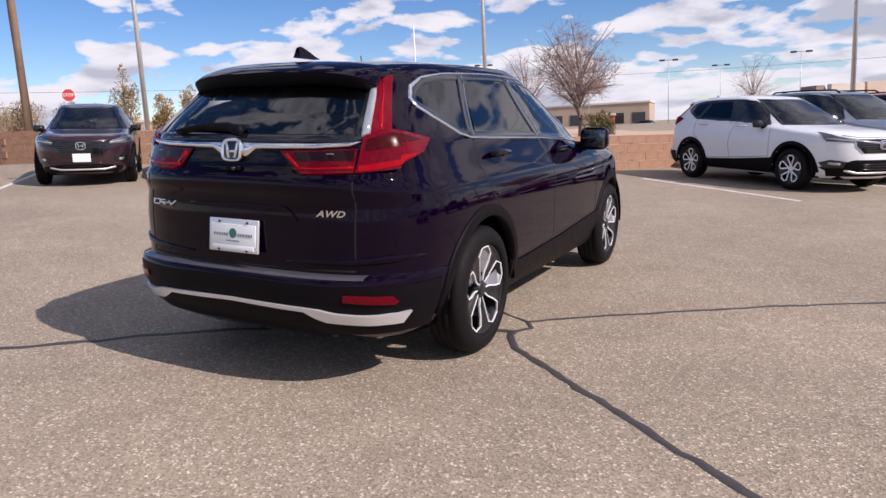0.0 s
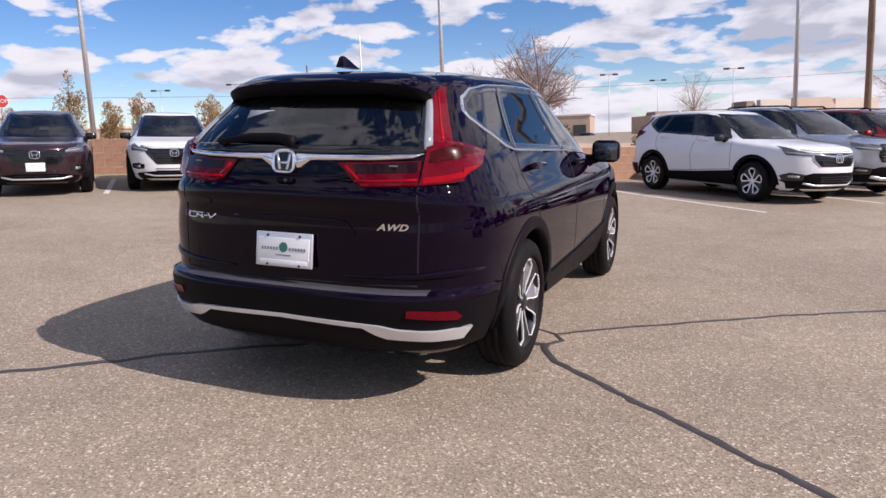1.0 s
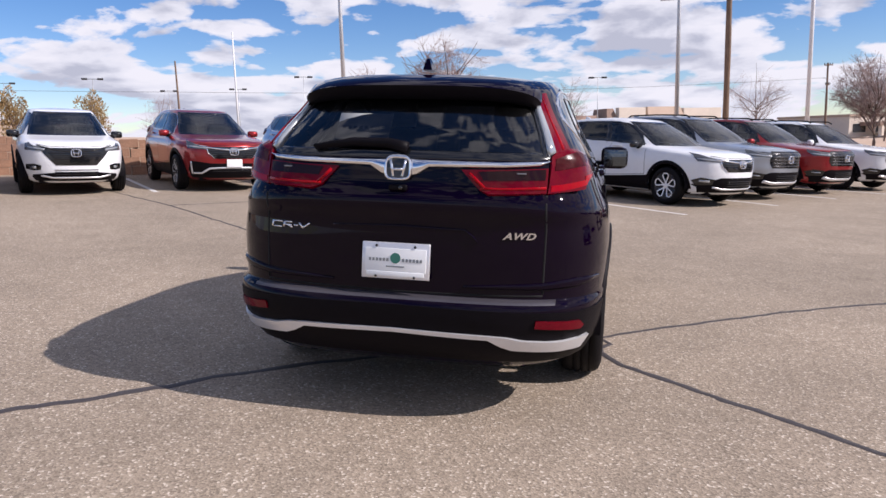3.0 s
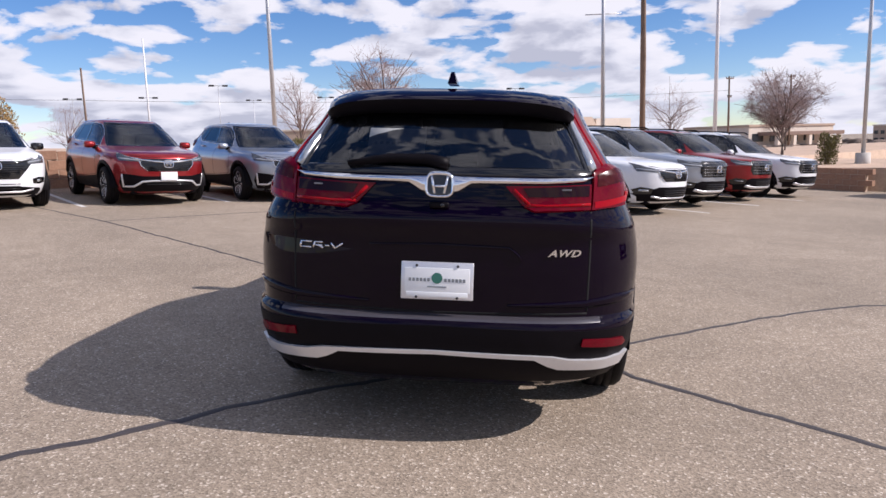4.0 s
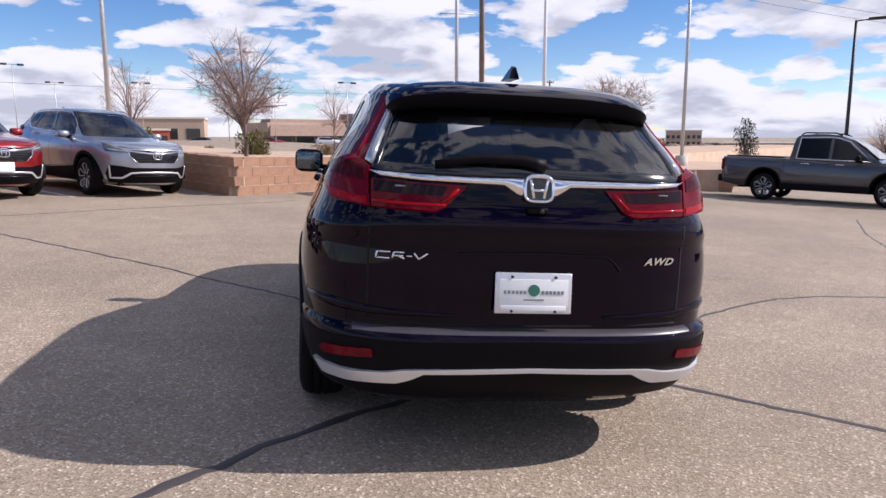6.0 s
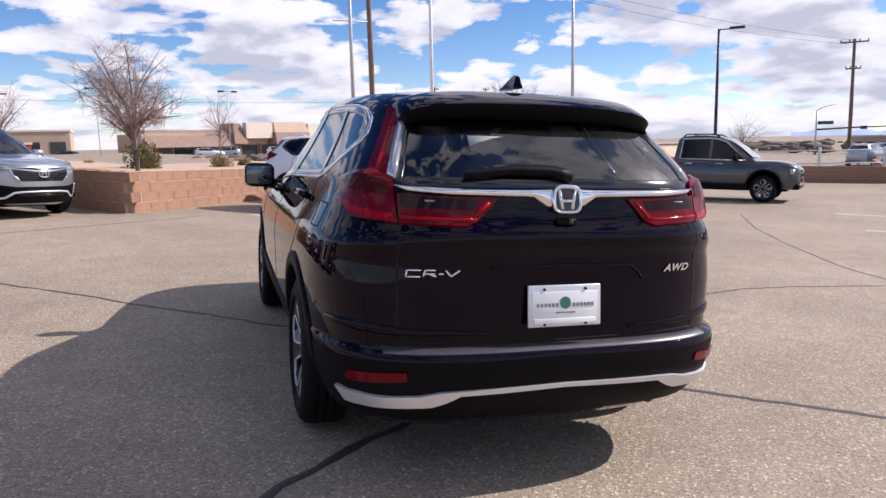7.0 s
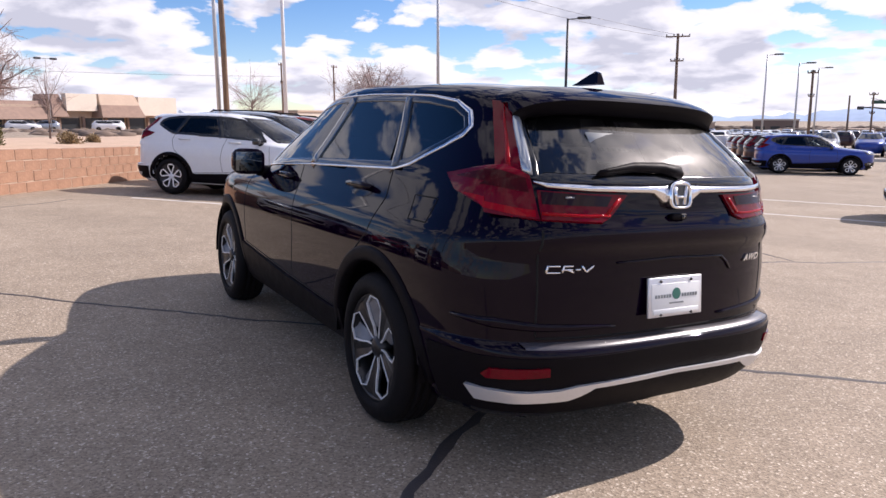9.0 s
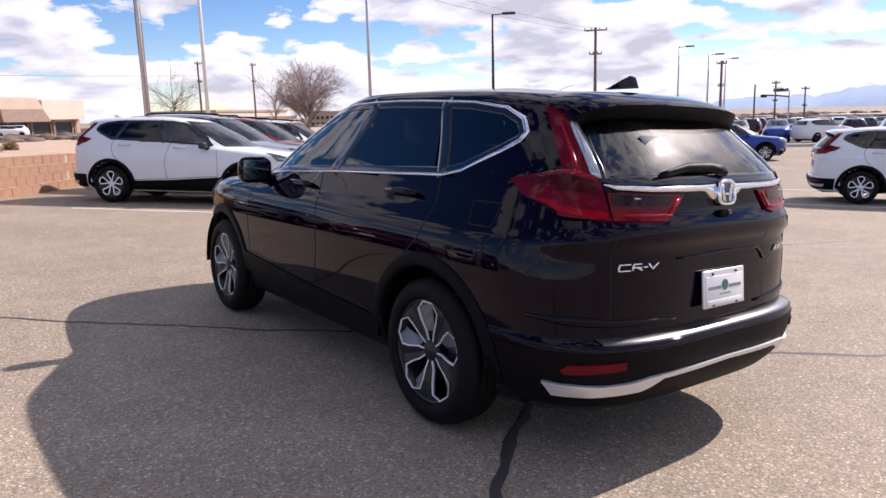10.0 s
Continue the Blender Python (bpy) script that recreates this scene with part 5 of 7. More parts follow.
    for s in (-1, 1):
        flat("rear_window", [(2.06, 1.15), (2.86, 1.14), (2.86, 1.66), (2.10, 1.645)], s, GLOSS_BLACK)
        flat("front_window", [(2.94, 1.14), (3.86, 1.12), (3.30, 1.56), (3.06, 1.64), (2.94, 1.66)], s, GLOSS_BLACK)
        line = [(2.03, 1.13), (3.93, 1.10), (3.33, 1.585), (3.07, 1.665), (2.86, 1.69), (2.08, 1.67), (2.03, 1.13)]
        tube("window_surround", [(s * (cw(z) + 0.008), y, z) for y, z in line], 0.018, SATIN_SILVER, None, "bright window surround")
        for y in (2.30, 3.18):
            tube("door_handle", [(s * 1.0, y - 0.11, 1.005), (s * 1.012, y, 1.01), (s * 1.0, y + 0.11, 1.005)], 0.016, CHROME)
        for pts in ([(1.98, 1.06), (1.98, 0.5)], [(2.90, 1.07), (2.90, 0.45)], [(3.80, 1.03), (3.84, 0.5)], [(1.74, 1.07), (1.74, 0.80)]):
            tube("panel_gap", [(s * (interp(WIDE, y) * (0.978 if z > 1 else 0.998)), y, z) for y, z in pts], 0.005, LINE)
        b = bmesh.new()
        add_box(b, s * 0.975, 2.83, 0.40, 0.05, 2.25, 0.17, bevel=0.02)
        part("sill_cladding", b, BLACK_PLASTIC, car)
        for h in hubs:
            b = bmesh.new()
            ang = np.linspace(-0.1, math.pi + 0.1, 15)
            rings = [[b.verts.new((s * x, h + r * math.cos(a), 0.38 + r * math.sin(a))) for a in ang] for x, r in ((0.60, 0.455), (0.992, 0.455), (0.998, 0.50), (0.975, 0.505))]
            for r0, r1 in zip(rings, rings[1:]):
                for k in range(14):
                    b.faces.new((r0[k], r0[k + 1], r1[k + 1], r1[k]))
            b.faces.new(rings[0])
            part("arch_cladding", b, BLACK_PLASTIC, car)
            make_wheel(car, s * 0.87, h, s, CRV, "forked")
        m = Matrix.Translation((s * 1.08, 3.62, 1.17))
        b = bmesh.new()
        add_box(b, 0, 0, 0, 0.22, 0.12, 0.17, m=m, bevel=0.05)
        add_tube(b, [(s * 0.90, 3.68, 1.10), (s * 1.02, 3.64, 1.13)], [0.05, 0.04], 8)
        part("side_mirror", b, BLACK_PLASTIC, car)
        tube("roof_rail", [(s * 0.60, 2.05, 1.74), (s * 0.60, 2.15, 1.80), (s * 0.60, 2.95, 1.80), (s * 0.60, 3.1, 1.73)], 0.02, BLACK_PLASTIC)
        b = bmesh.new()
        add_box(b, s * 0.90, 0.02, 0.92, 0.13, 0.09, 0.30, bevel=0.03)
        part("tail_lamp", b, RED_LENS, car)
        b = bmesh.new()
        add_box(b, 0, 0, 0, 0.34, 0.26, 0.15, m=Matrix.Translation((s * 0.72, 5.10, 0.84)) @ pose(0, 0, 0, -14, 0, -28 * s), bevel=0.05)
        part("headlamp", b, CLEAR_LENS, car, "clear headlamp lens")
        b = bmesh.new()
        add_box(b, 0, 0, 0, 0.30, 0.14, 0.07, m=Matrix.Translation((s * 0.66, 5.22, 0.56)) @ pose(0, 0, 0, 0, 0, -24 * s), bevel=0.025)
        part("fog_lamp_trim", b, SATIN_SILVER, car)
    b = bmesh.new()
    f = b.faces.new([b.verts.new((x, y, z)) for x, y, z in ((-0.84, 4.08, 1.165), (0.84, 4.08, 1.165), (0.74, 3.72, 1.435), (0.62, 3.32, 1.672), (-0.62, 3.32, 1.672), (-0.74, 3.72, 1.435))])
    bmesh.ops.translate(b, verts=b.verts[:], vec=(0, 0.004, 0.022))
    part("windscreen", b, WINDSHIELD, car, smooth=False)
    b = bmesh.new()
    add_box(b, 0, 5.315, 0.76, 1.06, 0.07, 0.24, bevel=0.03)
    grille = part("grille", b, GLOSS_BLACK, car)
    b = bmesh.new()
    add_box(b, 0, 5.345, 0.80, 1.20, 0.03, 0.05, bevel=0.01)
    part("grille_bar", b, CHROME, grille)
    b = bmesh.new()
    add_box(b, 0, 5.20, 0.44, 1.66, 0.26, 0.16, bevel=0.06)
    part("front_bumper", b, BLACK_PLASTIC, car)
    b = bmesh.new()
    add_box(b, 0, 0.88, 1.148, 1.62, 1.60, 0.03, bevel=0.01)
    part("bed_cover", b, BLACK_PLASTIC, car)
    b = bmesh.new()
    add_box(b, 0, -0.02, 0.54, 1.86, 0.20, 0.20, bevel=0.05)
    part("rear_bumper", b, BLACK_PLASTIC, car)
    b = bmesh.new()
    add_box(b, 0, 2.7, 0.36, 1.3, 4.6, 0.12, bevel=0.03)
    part("underbody", b, BLACK_PLASTIC, car)
    return car


WINDSHIELD = material("windshield_glass", (0.05, 0.055, 0.06), 0.06, coat=1.0, coat_ior=1.7)
truck = make_pickup(GREY_PAINT)
place_car(truck, 11.9, 19.2, -138, "grey double-cab pickup truck with a bright window surround, by the island")
truck.matrix_world = truck.matrix_world @ Matrix.Diagonal((1.06, 1.05, 1.15, 1))


# ---- low walls and the raised bed ----
def wall_height(x):
    return 0.80 + 0.12 * smoothstep(-6, -13, x)


BLOCK_L, BLOCK_H, BLOCK_D = 0.44, 0.20, 0.22
block_shared = {}


def block_mesh(courses):
    if courses not in block_shared:
        b = bmesh.new()
        add_box(b, 0, 0, 0, BLOCK_L - 0.010, BLOCK_D, BLOCK_H - 0.012, bevel=0.008)
        for v in b.verts:
            v.co += Vector([random.uniform(-0.004, 0.004) for _ in range(3)])
        me = finish(b, "block", smooth=False)
        me.materials.append(BLOCK)
        block_shared[courses] = me
    return block_shared[courses]


def block_wall(name, line, label, height=None, limit=330):
    """A dry-laid wall of split-face blocks along a line, with a core of pale mortar."""
    core = bmesh.new()
    placed = []
    for (x0, y0), (x1, y1) in zip(line, line[1:]):
        d = math.hypot(x1 - x0, y1 - y0)
        ang = math.degrees(math.atan2(y1 - y0, x1 - x0))
        n = max(1, round(d / BLOCK_L))
        for i in range(n):
            t = (i + 0.5) / n
            x, y = x0 + (x1 - x0) * t, y0 + (y1 - y0) * t
            g = ground_z(x, y)
            h = (height or wall_height(x))
            rows = max(1, round(h / BLOCK_H))
            step = h / rows
            add_box(core, x, y, g + h / 2 - 0.02, d / n + 0.002, BLOCK_D - 0.014, h - 0.02, m=Matrix.Translation((x, y, 0)) @ pose(0, 0, 0, 0, 0, ang) @ Matrix.Translation((-x, -y, 0)))
            for r in range(rows):
                off = (0.5 if r % 2 else 0.0) * d / n
                k = min(1.0, max(0.0, t + off / d))
                bx, by = x0 + (x1 - x0) * k, y0 + (y1 - y0) * k
                placed.append((bx, by, g + (r + 0.5) * step, ang, step / BLOCK_H, d / n / BLOCK_L))
    wall = part(name, core, MORTAR, smooth=False)
    tagged(wall, label, "wall", kind="structure")
    for bx, by, bz, ang, sz, sl in placed[:limit]:
        o = new("block", block_mesh(random.randrange(4)))
        o.parent = wall
        o.matrix_local = Matrix.Translation((bx, by, bz)) @ pose(0, random.uniform(-0.004, 0.004), 0, 0, 0, ang + random.uniform(-0.5, 0.5)) @ Matrix.Diagonal((sl, 1, sz, 1))
    return wall


WALL_A = [(-24.0, 9.3), (-18.3, 9.6), (-14.2, 10.6), (-10.9, 12.9), (-8.2, 15.7), (-6.0, 16.0)]
WALL_B = [(-6.0, 16.0), (-3.03, 12.55)]
WALL_C = [(-3.03, 12.55), (-1.7, 14.5), (-0.2, 17.0), (3.3, 21.9), (7.9, 26.6)]
ISLAND = [(8.9, 23.6), (11.3, 20.9)]


def make_bed():
    """The raised sand bed behind the walls, running back to the street."""
    b = bmesh.new()
    edge = [(-60, 6.0)] + WALL_A + WALL_B[1:] + WALL_C[1:] + [(30, 49.5), (60, 80)]
    fine = []
    for (x0, y0), (x1, y1) in zip(edge, edge[1:]):
        n = max(1, int(math.hypot(x1 - x0, y1 - y0) / 1.0))
        fine += [(x0 + (x1 - x0) * i / n, y0 + (y1 - y0) * i / n) for i in range(n)]
    rows = [[b.verts.new((x, y - 0.02, ground_z(x, y) - 0.1)) for x, y in fine]]
    for k, far in enumerate((0, 0.5, 1.5, 3, 5, 8, 14, 25, 60, 160, 500)):
        row = []
        for x, y in fine:
            px, py = x - 0.10 * far, y + far
            z = ground_z(max(min(x, 8), -17), 0) + wall_height(x) - 0.06 + (0.05 * noise.noise((px * 0.5, py * 0.5, 0)) if far else 0)
            z += (-0.25 - 0.009 * max(-90, min(110, px)) - z) * smoothstep(6, 60, far)
            row.append(b.verts.new((px, py, z)))
        rows.append(row)
    for r0, r1 in zip(rows, rows[1:]):
        for i in range(len(fine) - 1):
            b.faces.new((r0[i], r0[i + 1], r1[i + 1], r1[i]))
    o = part("gravel_bed", b, SAND)
    tagged(o, "raised bed of tan sand and gravel behind the wall", "ground", kind="structure")


block_wall("wall_1", WALL_A, "long low wall of tan split-face blocks", limit=300)
block_wall("wall_2", WALL_B, "short shaded wall of tan blocks at the corner")
block_wall("wall_3", WALL_C, "sunlit low wall of tan split-face blocks")
block_wall("wall_4", ISLAND, "low block wall round a parking island", 0.72)
block_wall("wall_5", [(23.0, 25.1), (26.6, 21.6), (37.0, 31.6)], "low reddish block wall on the far lot", 0.74)
block_wall("wall_6", [(12.0, 21.6), (12.9, 20.8)], "short end of a low block wall at the island", 0.60)
make_bed()
b = bmesh.new()
isl = [(8.9, 23.75), (11.25, 21.1), (12.8, 21.0), (17, 27.5), (14, 32)]
top = [b.verts.new((x, y, 0.22)) for x, y in isl]
b.faces.new(top)
low = [b.verts.new((x, y, -0.75)) for x, y in isl]
for i in range(len(isl)):
    j = (i + 1) % len(isl)
    b.faces.new((low[i], low[j], top[j], top[i]))
bmesh.ops.recalc_face_normals(b, faces=b.faces[:])
tagged(part("island_bed", b, SAND, smooth=False), "tan gravel on the parking island", "ground", kind="structure")


# ---- painted lines and sealed cracks ----
LINE_PAINT = material("line_paint", (0.62, 0.60, 0.57), 0.8, vary=0.3, scale=9, bump=0.3, bump_scale=80)
TAR = material("crack_sealant", (0.052, 0.044, 0.044), 0.62, vary=0.3, scale=14, bump=0.3, bump_scale=90)


def ground_strip(name, pts, width, mat, label, category, lift=0.004, ragged=0.0, kind=""):
    """A thin strip that lies on the ground along a line."""
    fine = []
    for (x0, y0), (x1, y1) in zip(pts, pts[1:]):
        n = max(1, int(math.hypot(x1 - x0, y1 - y0) / 0.07))
        fine += [(x0 + (x1 - x0) * i / n, y0 + (y1 - y0) * i / n) for i in range(n)]
    fine.append(pts[-1])
    b = bmesh.new()
    rows = []
    for i, (x, y) in enumerate(fine):
        ax, ay = fine[max(0, i - 1)]
        cx, cy = fine[min(len(fine) - 1, i + 1)]
        d = math.hypot(cx - ax, cy - ay) or 1
        nx, ny = -(cy - ay) / d, (cx - ax) / d
        wob = ragged * noise.noise((x * 3.1, y * 3.1, 3)) + ragged * 0.6 * noise.noise((x * 11, y * 11, 5))
        w = width * (1 + (0.5 * noise.noise((x * 7, y * 7, 9)) if ragged else 0))
        row = []
        for k, h in ((-0.5, 0.0005), (-0.3, lift), (0.3, lift), (0.5, 0.0005)):
            px, py = x + nx * (w * k + wob), y + ny * (w * k + wob)
            row.append(b.verts.new((px, py, ground_z(px, py) + h)))
        rows.append(row)
    for r0, r1 in zip(rows, rows[1:]):
        for i in range(3):
            b.faces.new((r0[i], r0[i + 1], r1[i + 1], r1[i]))
    bmesh.ops.recalc_face_normals(b, faces=b.faces[:])
    return tagged(part(name, b, mat), label, category, kind=kind)


CRACKS = [
    ([(-10.2, 10.0), (-8.5, 8.95), (-6.0, 7.22), (-3.7, 5.33), (-2.6, 4.42), (-2.02, 3.87), (-1.75, 3.62), (-1.25, 3.2), (-0.94, 2.9), (0.2, 2.15), (0.72, 1.72), (0.92, 1.60)], 0.035),
    ([(-5.2, -2.0), (-3.6, -1.3), (-2.4, -0.8), (-1.88, -0.56), (-1.5, -0.22), (-1.13, 0.16), (-0.87, 0.42), (-0.5, 0.71), (-0.2, 0.92), (0.3, 1.17), (0.92, 1.36)], 0.055),
    ([(0.92, 1.36), (0.97, 1.22), (1.06, 1.07), (1.40, 0.80), (1.62, 0.60), (1.88, 0.40), (2.25, 0.09), (2.45, -0.06), (3.2, -0.70), (4.6, -1.6)], 0.050),
    ([(0.92, 1.36), (0.99, 1.48), (0.92, 1.60), (1.28, 1.92), (1.44, 2.07), (1.80, 2.33), (2.07, 2.54), (2.41, 2.81), (2.79, 3.06), (3.35, 3.40), (3.90, 3.55), (4.5, 3.57), (5.75, 3.42), (6.3, 3.2)], 0.036),
    ([(6.0, 3.4), (6.4, 4.7), (7.6, 6.95), (9.0, 9.3), (10.9, 12.0)], 0.03),
    ([(6.3, 3.2), (9.0, 2.6), (14.0, 1.9)], 0.03),
    ([(-6.06, 7.22), (-4.82, 8.67), (-4.55, 9.02), (-3.6, 10.0), (-2.2, 11.3), (-1.7, 12.0)], 0.022),
]
for pts, w in CRACKS:
    ground_strip("sealed_crack", pts, w, TAR, "dark sealed crack wandering across the asphalt", "crack", 0.004, 0.03)


def bay_line(x, y, yaw, a0, a1):
    f = Vector((-math.sin(radians(yaw)), math.cos(radians(yaw))))
    pts = [(x + f.x * a0, y + f.y * a0), (x + f.x * a1, y + f.y * a1)]
    ground_strip("bay_line", pts, 0.10, LINE_PAINT, "worn white parking bay line", "bay line", 0.003)


for x, y, yaw in ((-8.4, 13.9, 224), (-10.4, 11.95, 225), (-12.15, 9.85, 226), (-13.8, 7.7, 228)):
    bay_line(x, y, yaw, 0.2, 4.0)
for x, y, yaw in ((-1.45, 12.95, -133), (0.5, 15.4, -133), (2.2, 17.7, -133), (4.0, 19.8, -133)):
    bay_line(x, y, yaw, 1.0, 5.1)
for x, y in ((13.0, 5.0), (15.5, 8.2)):
    bay_line(x, y, -150, -4.0, 1.0)


# ---- poles ----
def make_lamp_post(x, y, z, h, r, label, mat=None, head="none", base=False, arm=0.9, turn=0.0):
    post = new("lamp_post")
    post.matrix_world = Matrix.Translation((x, y, z)) @ pose(0, 0, 0, 0, 0, turn)
    b = bmesh.new()
    add_tube(b, [(0, 0, 0), (0, 0, h * 0.5), (0, 0, h)], [r, r * 0.82, r * 0.62], 12)
    part("pole", b, mat or STEEL, post)
    b = bmesh.new()
    add_box(b, 0, 0, 0.015, r * 4.2, r * 4.2, 0.03, bevel=0.006)
    part("base_plate", b, mat or STEEL, post)
    if base:
        b = bmesh.new()
        bmesh.ops.create_cone(b, cap_ends=True, segments=20, radius1=0.27, radius2=0.25, depth=0.75, matrix=Matrix.Translation((0, 0, -0.06)))
        part("concrete_foot", b, CONCRETE, post)
    if head == "single":
        b = bmesh.new()
        add_tube(b, [(0, 0, h - 0.05), (arm, 0, h)], [0.03, 0.03], 8)
        part("arm", b, mat or STEEL, post)
        b = bmesh.new()
        add_box(b, arm, 0, h, 0.75, 0.30, 0.12, bevel=0.03)
        part("lamp_head", b, DARK_METAL, post)
    elif head == "twin":
        b = bmesh.new()
        add_tube(b, [(-arm * 0.75, 0, h), (arm * 0.75, 0, h)], [0.025, 0.025], 8)
        part("arm", b, DARK_METAL, post)
        for s in (-1, 1):
            b = bmesh.new()
            add_box(b, s * arm * 0.9, 0, h, 0.62, 0.42, 0.20, bevel=0.04)
            part("lamp_head", b, DARK_METAL, post)
    elif head == "cross":
        b = bmesh.new()
        add_tube(b, [(-0.6, 0, 5.0), (0.6, 0, 5.0)], [0.018, 0.018], 6)
        part("arm", b, STEEL, post)
    return tagged(post, label, "lamp post", "lamp posts")


CONCRETE = material("concrete", (0.50, 0.47, 0.43), 0.85, vary=0.2, scale=5, bump=0.3, bump_scale=50)
DARK_METAL = material("dark_metal", (0.045, 0.045, 0.05), 0.5, metal=0.5, vary=0.2)
WHITE_METAL = material("white_metal", (0.70, 0.71, 0.72), 0.5, vary=0.1, scale=2)

make_lamp_post(-17.4, 13.9, 1.60, 9.0, 0.085, "slim galvanised lamp post behind the wall", head="cross")
make_lamp_post(-7.5, 19.4, 0.95, 9.0, 0.075, "slim galvanised lamp post by the planter")
make_lamp_post(3.2, 22.3, 0.55, 9.0, 0.075, "slim galvanised lamp post behind the parked row", head="cross")
make_lamp_post(12.9, 24.8, 0.30, 9.5, 0.075, "galvanised lamp post on a concrete foot on the island", base=True)
make_lamp_post(24.1, 30.0, -0.75, 7.75, 0.10, "grey lamp post with one arm", DARK_METAL, "single", turn=-45)
make_lamp_post(13.7, 48.4, 0.3, 16.5, 0.15, "tall white mast beyond the street", WHITE_METAL)
make_lamp_post(-33.9, 60.3, 0.3, 11.3, 0.11, "thin white mast far beyond the lot", WHITE_METAL)
for az, d, h in ((54.1, 70, 8.0), (56.2, 70, 7.2), (57.4, 85, 7.7)):
    make_lamp_post(-2.6 + d * math.sin(radians(az)), -1.8 + d * math.cos(radians(az)), -0.9, h, 0.10, "grey lamp post on the far lot", STEEL, "single", turn=-50)
for az, d, h in ((-42.5, 95, 8.4), (-37.0, 90, 8.6), (-32.0, 105, 8.3), (-27.0, 98, 8.0), (-22.0, 92, 9.0), (-19.5, 110, 8.4), (-14.0, 100, 8.0), (-8.0, 95, 8.4), (-4.5, 105, 8.0), (1.0, 90, 7.8)):
    make_lamp_post(d * math.sin(radians(az - 1.2)), -3 + d * math.cos(radians(az - 1.2)), 0.1, h, 0.055, "twin-headed lot light in the distance", STEEL, "twin", turn=-az * 0.5 + 20)


def make_utility_pole(x, y, z, h, r, label, arms=True, turn=0.0):
    pole = new("utility_pole")
    pole.matrix_world = Matrix.Translation((x, y, z)) @ pose(0, 0, 0, 0.2, -0.3, turn)
    b = bmesh.new()
    add_tube(b, [(0, 0, -0.3), (0.02, 0, h * 0.4), (0, 0.02, h)], [r, r * 0.85, r * 0.65], 12)
    part("pole", b, POLE_WOOD, pole)
    if arms:
        for zz in (h - 0.25, h - 2.2):
            half = (0.95 if h > 8.5 else 0.42) * (1.0 if zz > h - 1 else 0.55)
            b = bmesh.new()
            add_box(b, 0, -r, zz, half * 2, 0.09, 0.11, bevel=0.01)
            arm = part("crossarm", b, POLE_WOOD, pole)
            for k in (-0.95, -0.35, 0.35, 0.95):
                b = bmesh.new()
                add_tube(b, [(k * half, -r, zz + 0.05), (k * half, -r, zz + 0.20)], [0.035, 0.05], 8)
                part("insulator", b, DARK_METAL, arm)
    return tagged(pole, label, "utility pole", "utility poles")


make_utility_pole(7.1, 38.0, 0.5, 13.0, 0.19, "tall brown wooden utility pole by the street", False)
make_utility_pole(-23.9, 13.9, 1.6, 11.0, 0.17, "weathered wooden utility pole beside the shrubs", False)
make_utility_pole(44.9, 41.0, -0.8, 9.3, 0.17, "wooden utility pole with crossarms", True, -45)
make_utility_pole(-37.9, 56.8, 0.2, 8.6, 0.12, "thin wooden utility pole in the distance", False)
make_utility_pole(22.9, 78.6, 0.3, 7.5, 0.14, "wooden utility pole with crossarms far off", True, 10)
make_utility_pole(30.8, 82.8, 0.3, 7.8, 0.14, "wooden utility pole with crossarms far off", True, 10)
make_utility_pole(56.2, 36.2, -1.4, 7.1, 0.15, "wooden utility pole with crossarms past the lot", True, -60)
make_utility_pole(75.9, 42.0, -1.7, 6.1, 0.13, "wooden utility pole with crossarms past the lot", True, -60)
make_utility_pole(81.7, 41.6, -1.8, 5.6, 0.13, "wooden utility pole with crossarms past the lot", True, -60)
make_utility_pole(66.2, 38.8, -1.5, 5.3, 0.12, "thin wooden utility pole past the lot", False)


def make_wire(p, q, sag, label, r=0.012):
    b = bmesh.new()
    pts = []
    for i in range(17):
        t = i / 16
        v = Vector(p).lerp(Vector(q), t)
        pts.append(v - Vector((0, 0, sag * 4 * t * (1 - t))))
    add_tube(b, pts, [r] * 17, 5)
    return tagged(part("overhead_wire", b, DARK_METAL), label, "wire", "overhead wires")


make_wire((-23.9, 13.9, 7.2), (7.1, 38, 13.3), 0.5, "thin dark power line across the sky", 0.012)
make_wire((-75, 20, 6.8), (-37.9, 56.8, 6.0), 0.3, "thin dark power line low over the lots", 0.014)
make_wire((-37.9, 56.8, 6.0), (22.9, 78.6, 6.3), 0.6, "thin dark power line low over the lots", 0.014)
make_wire((7.1, 38, 13.1), (44.9, 41.0, 8.4), 0.8, "pale power line running to the crossarm pole", 0.012)
make_wire((7.1, 38, 12.5), (44.9, 41.6, 8.2), 0.9, "pale power line running to the crossarm pole", 0.012)


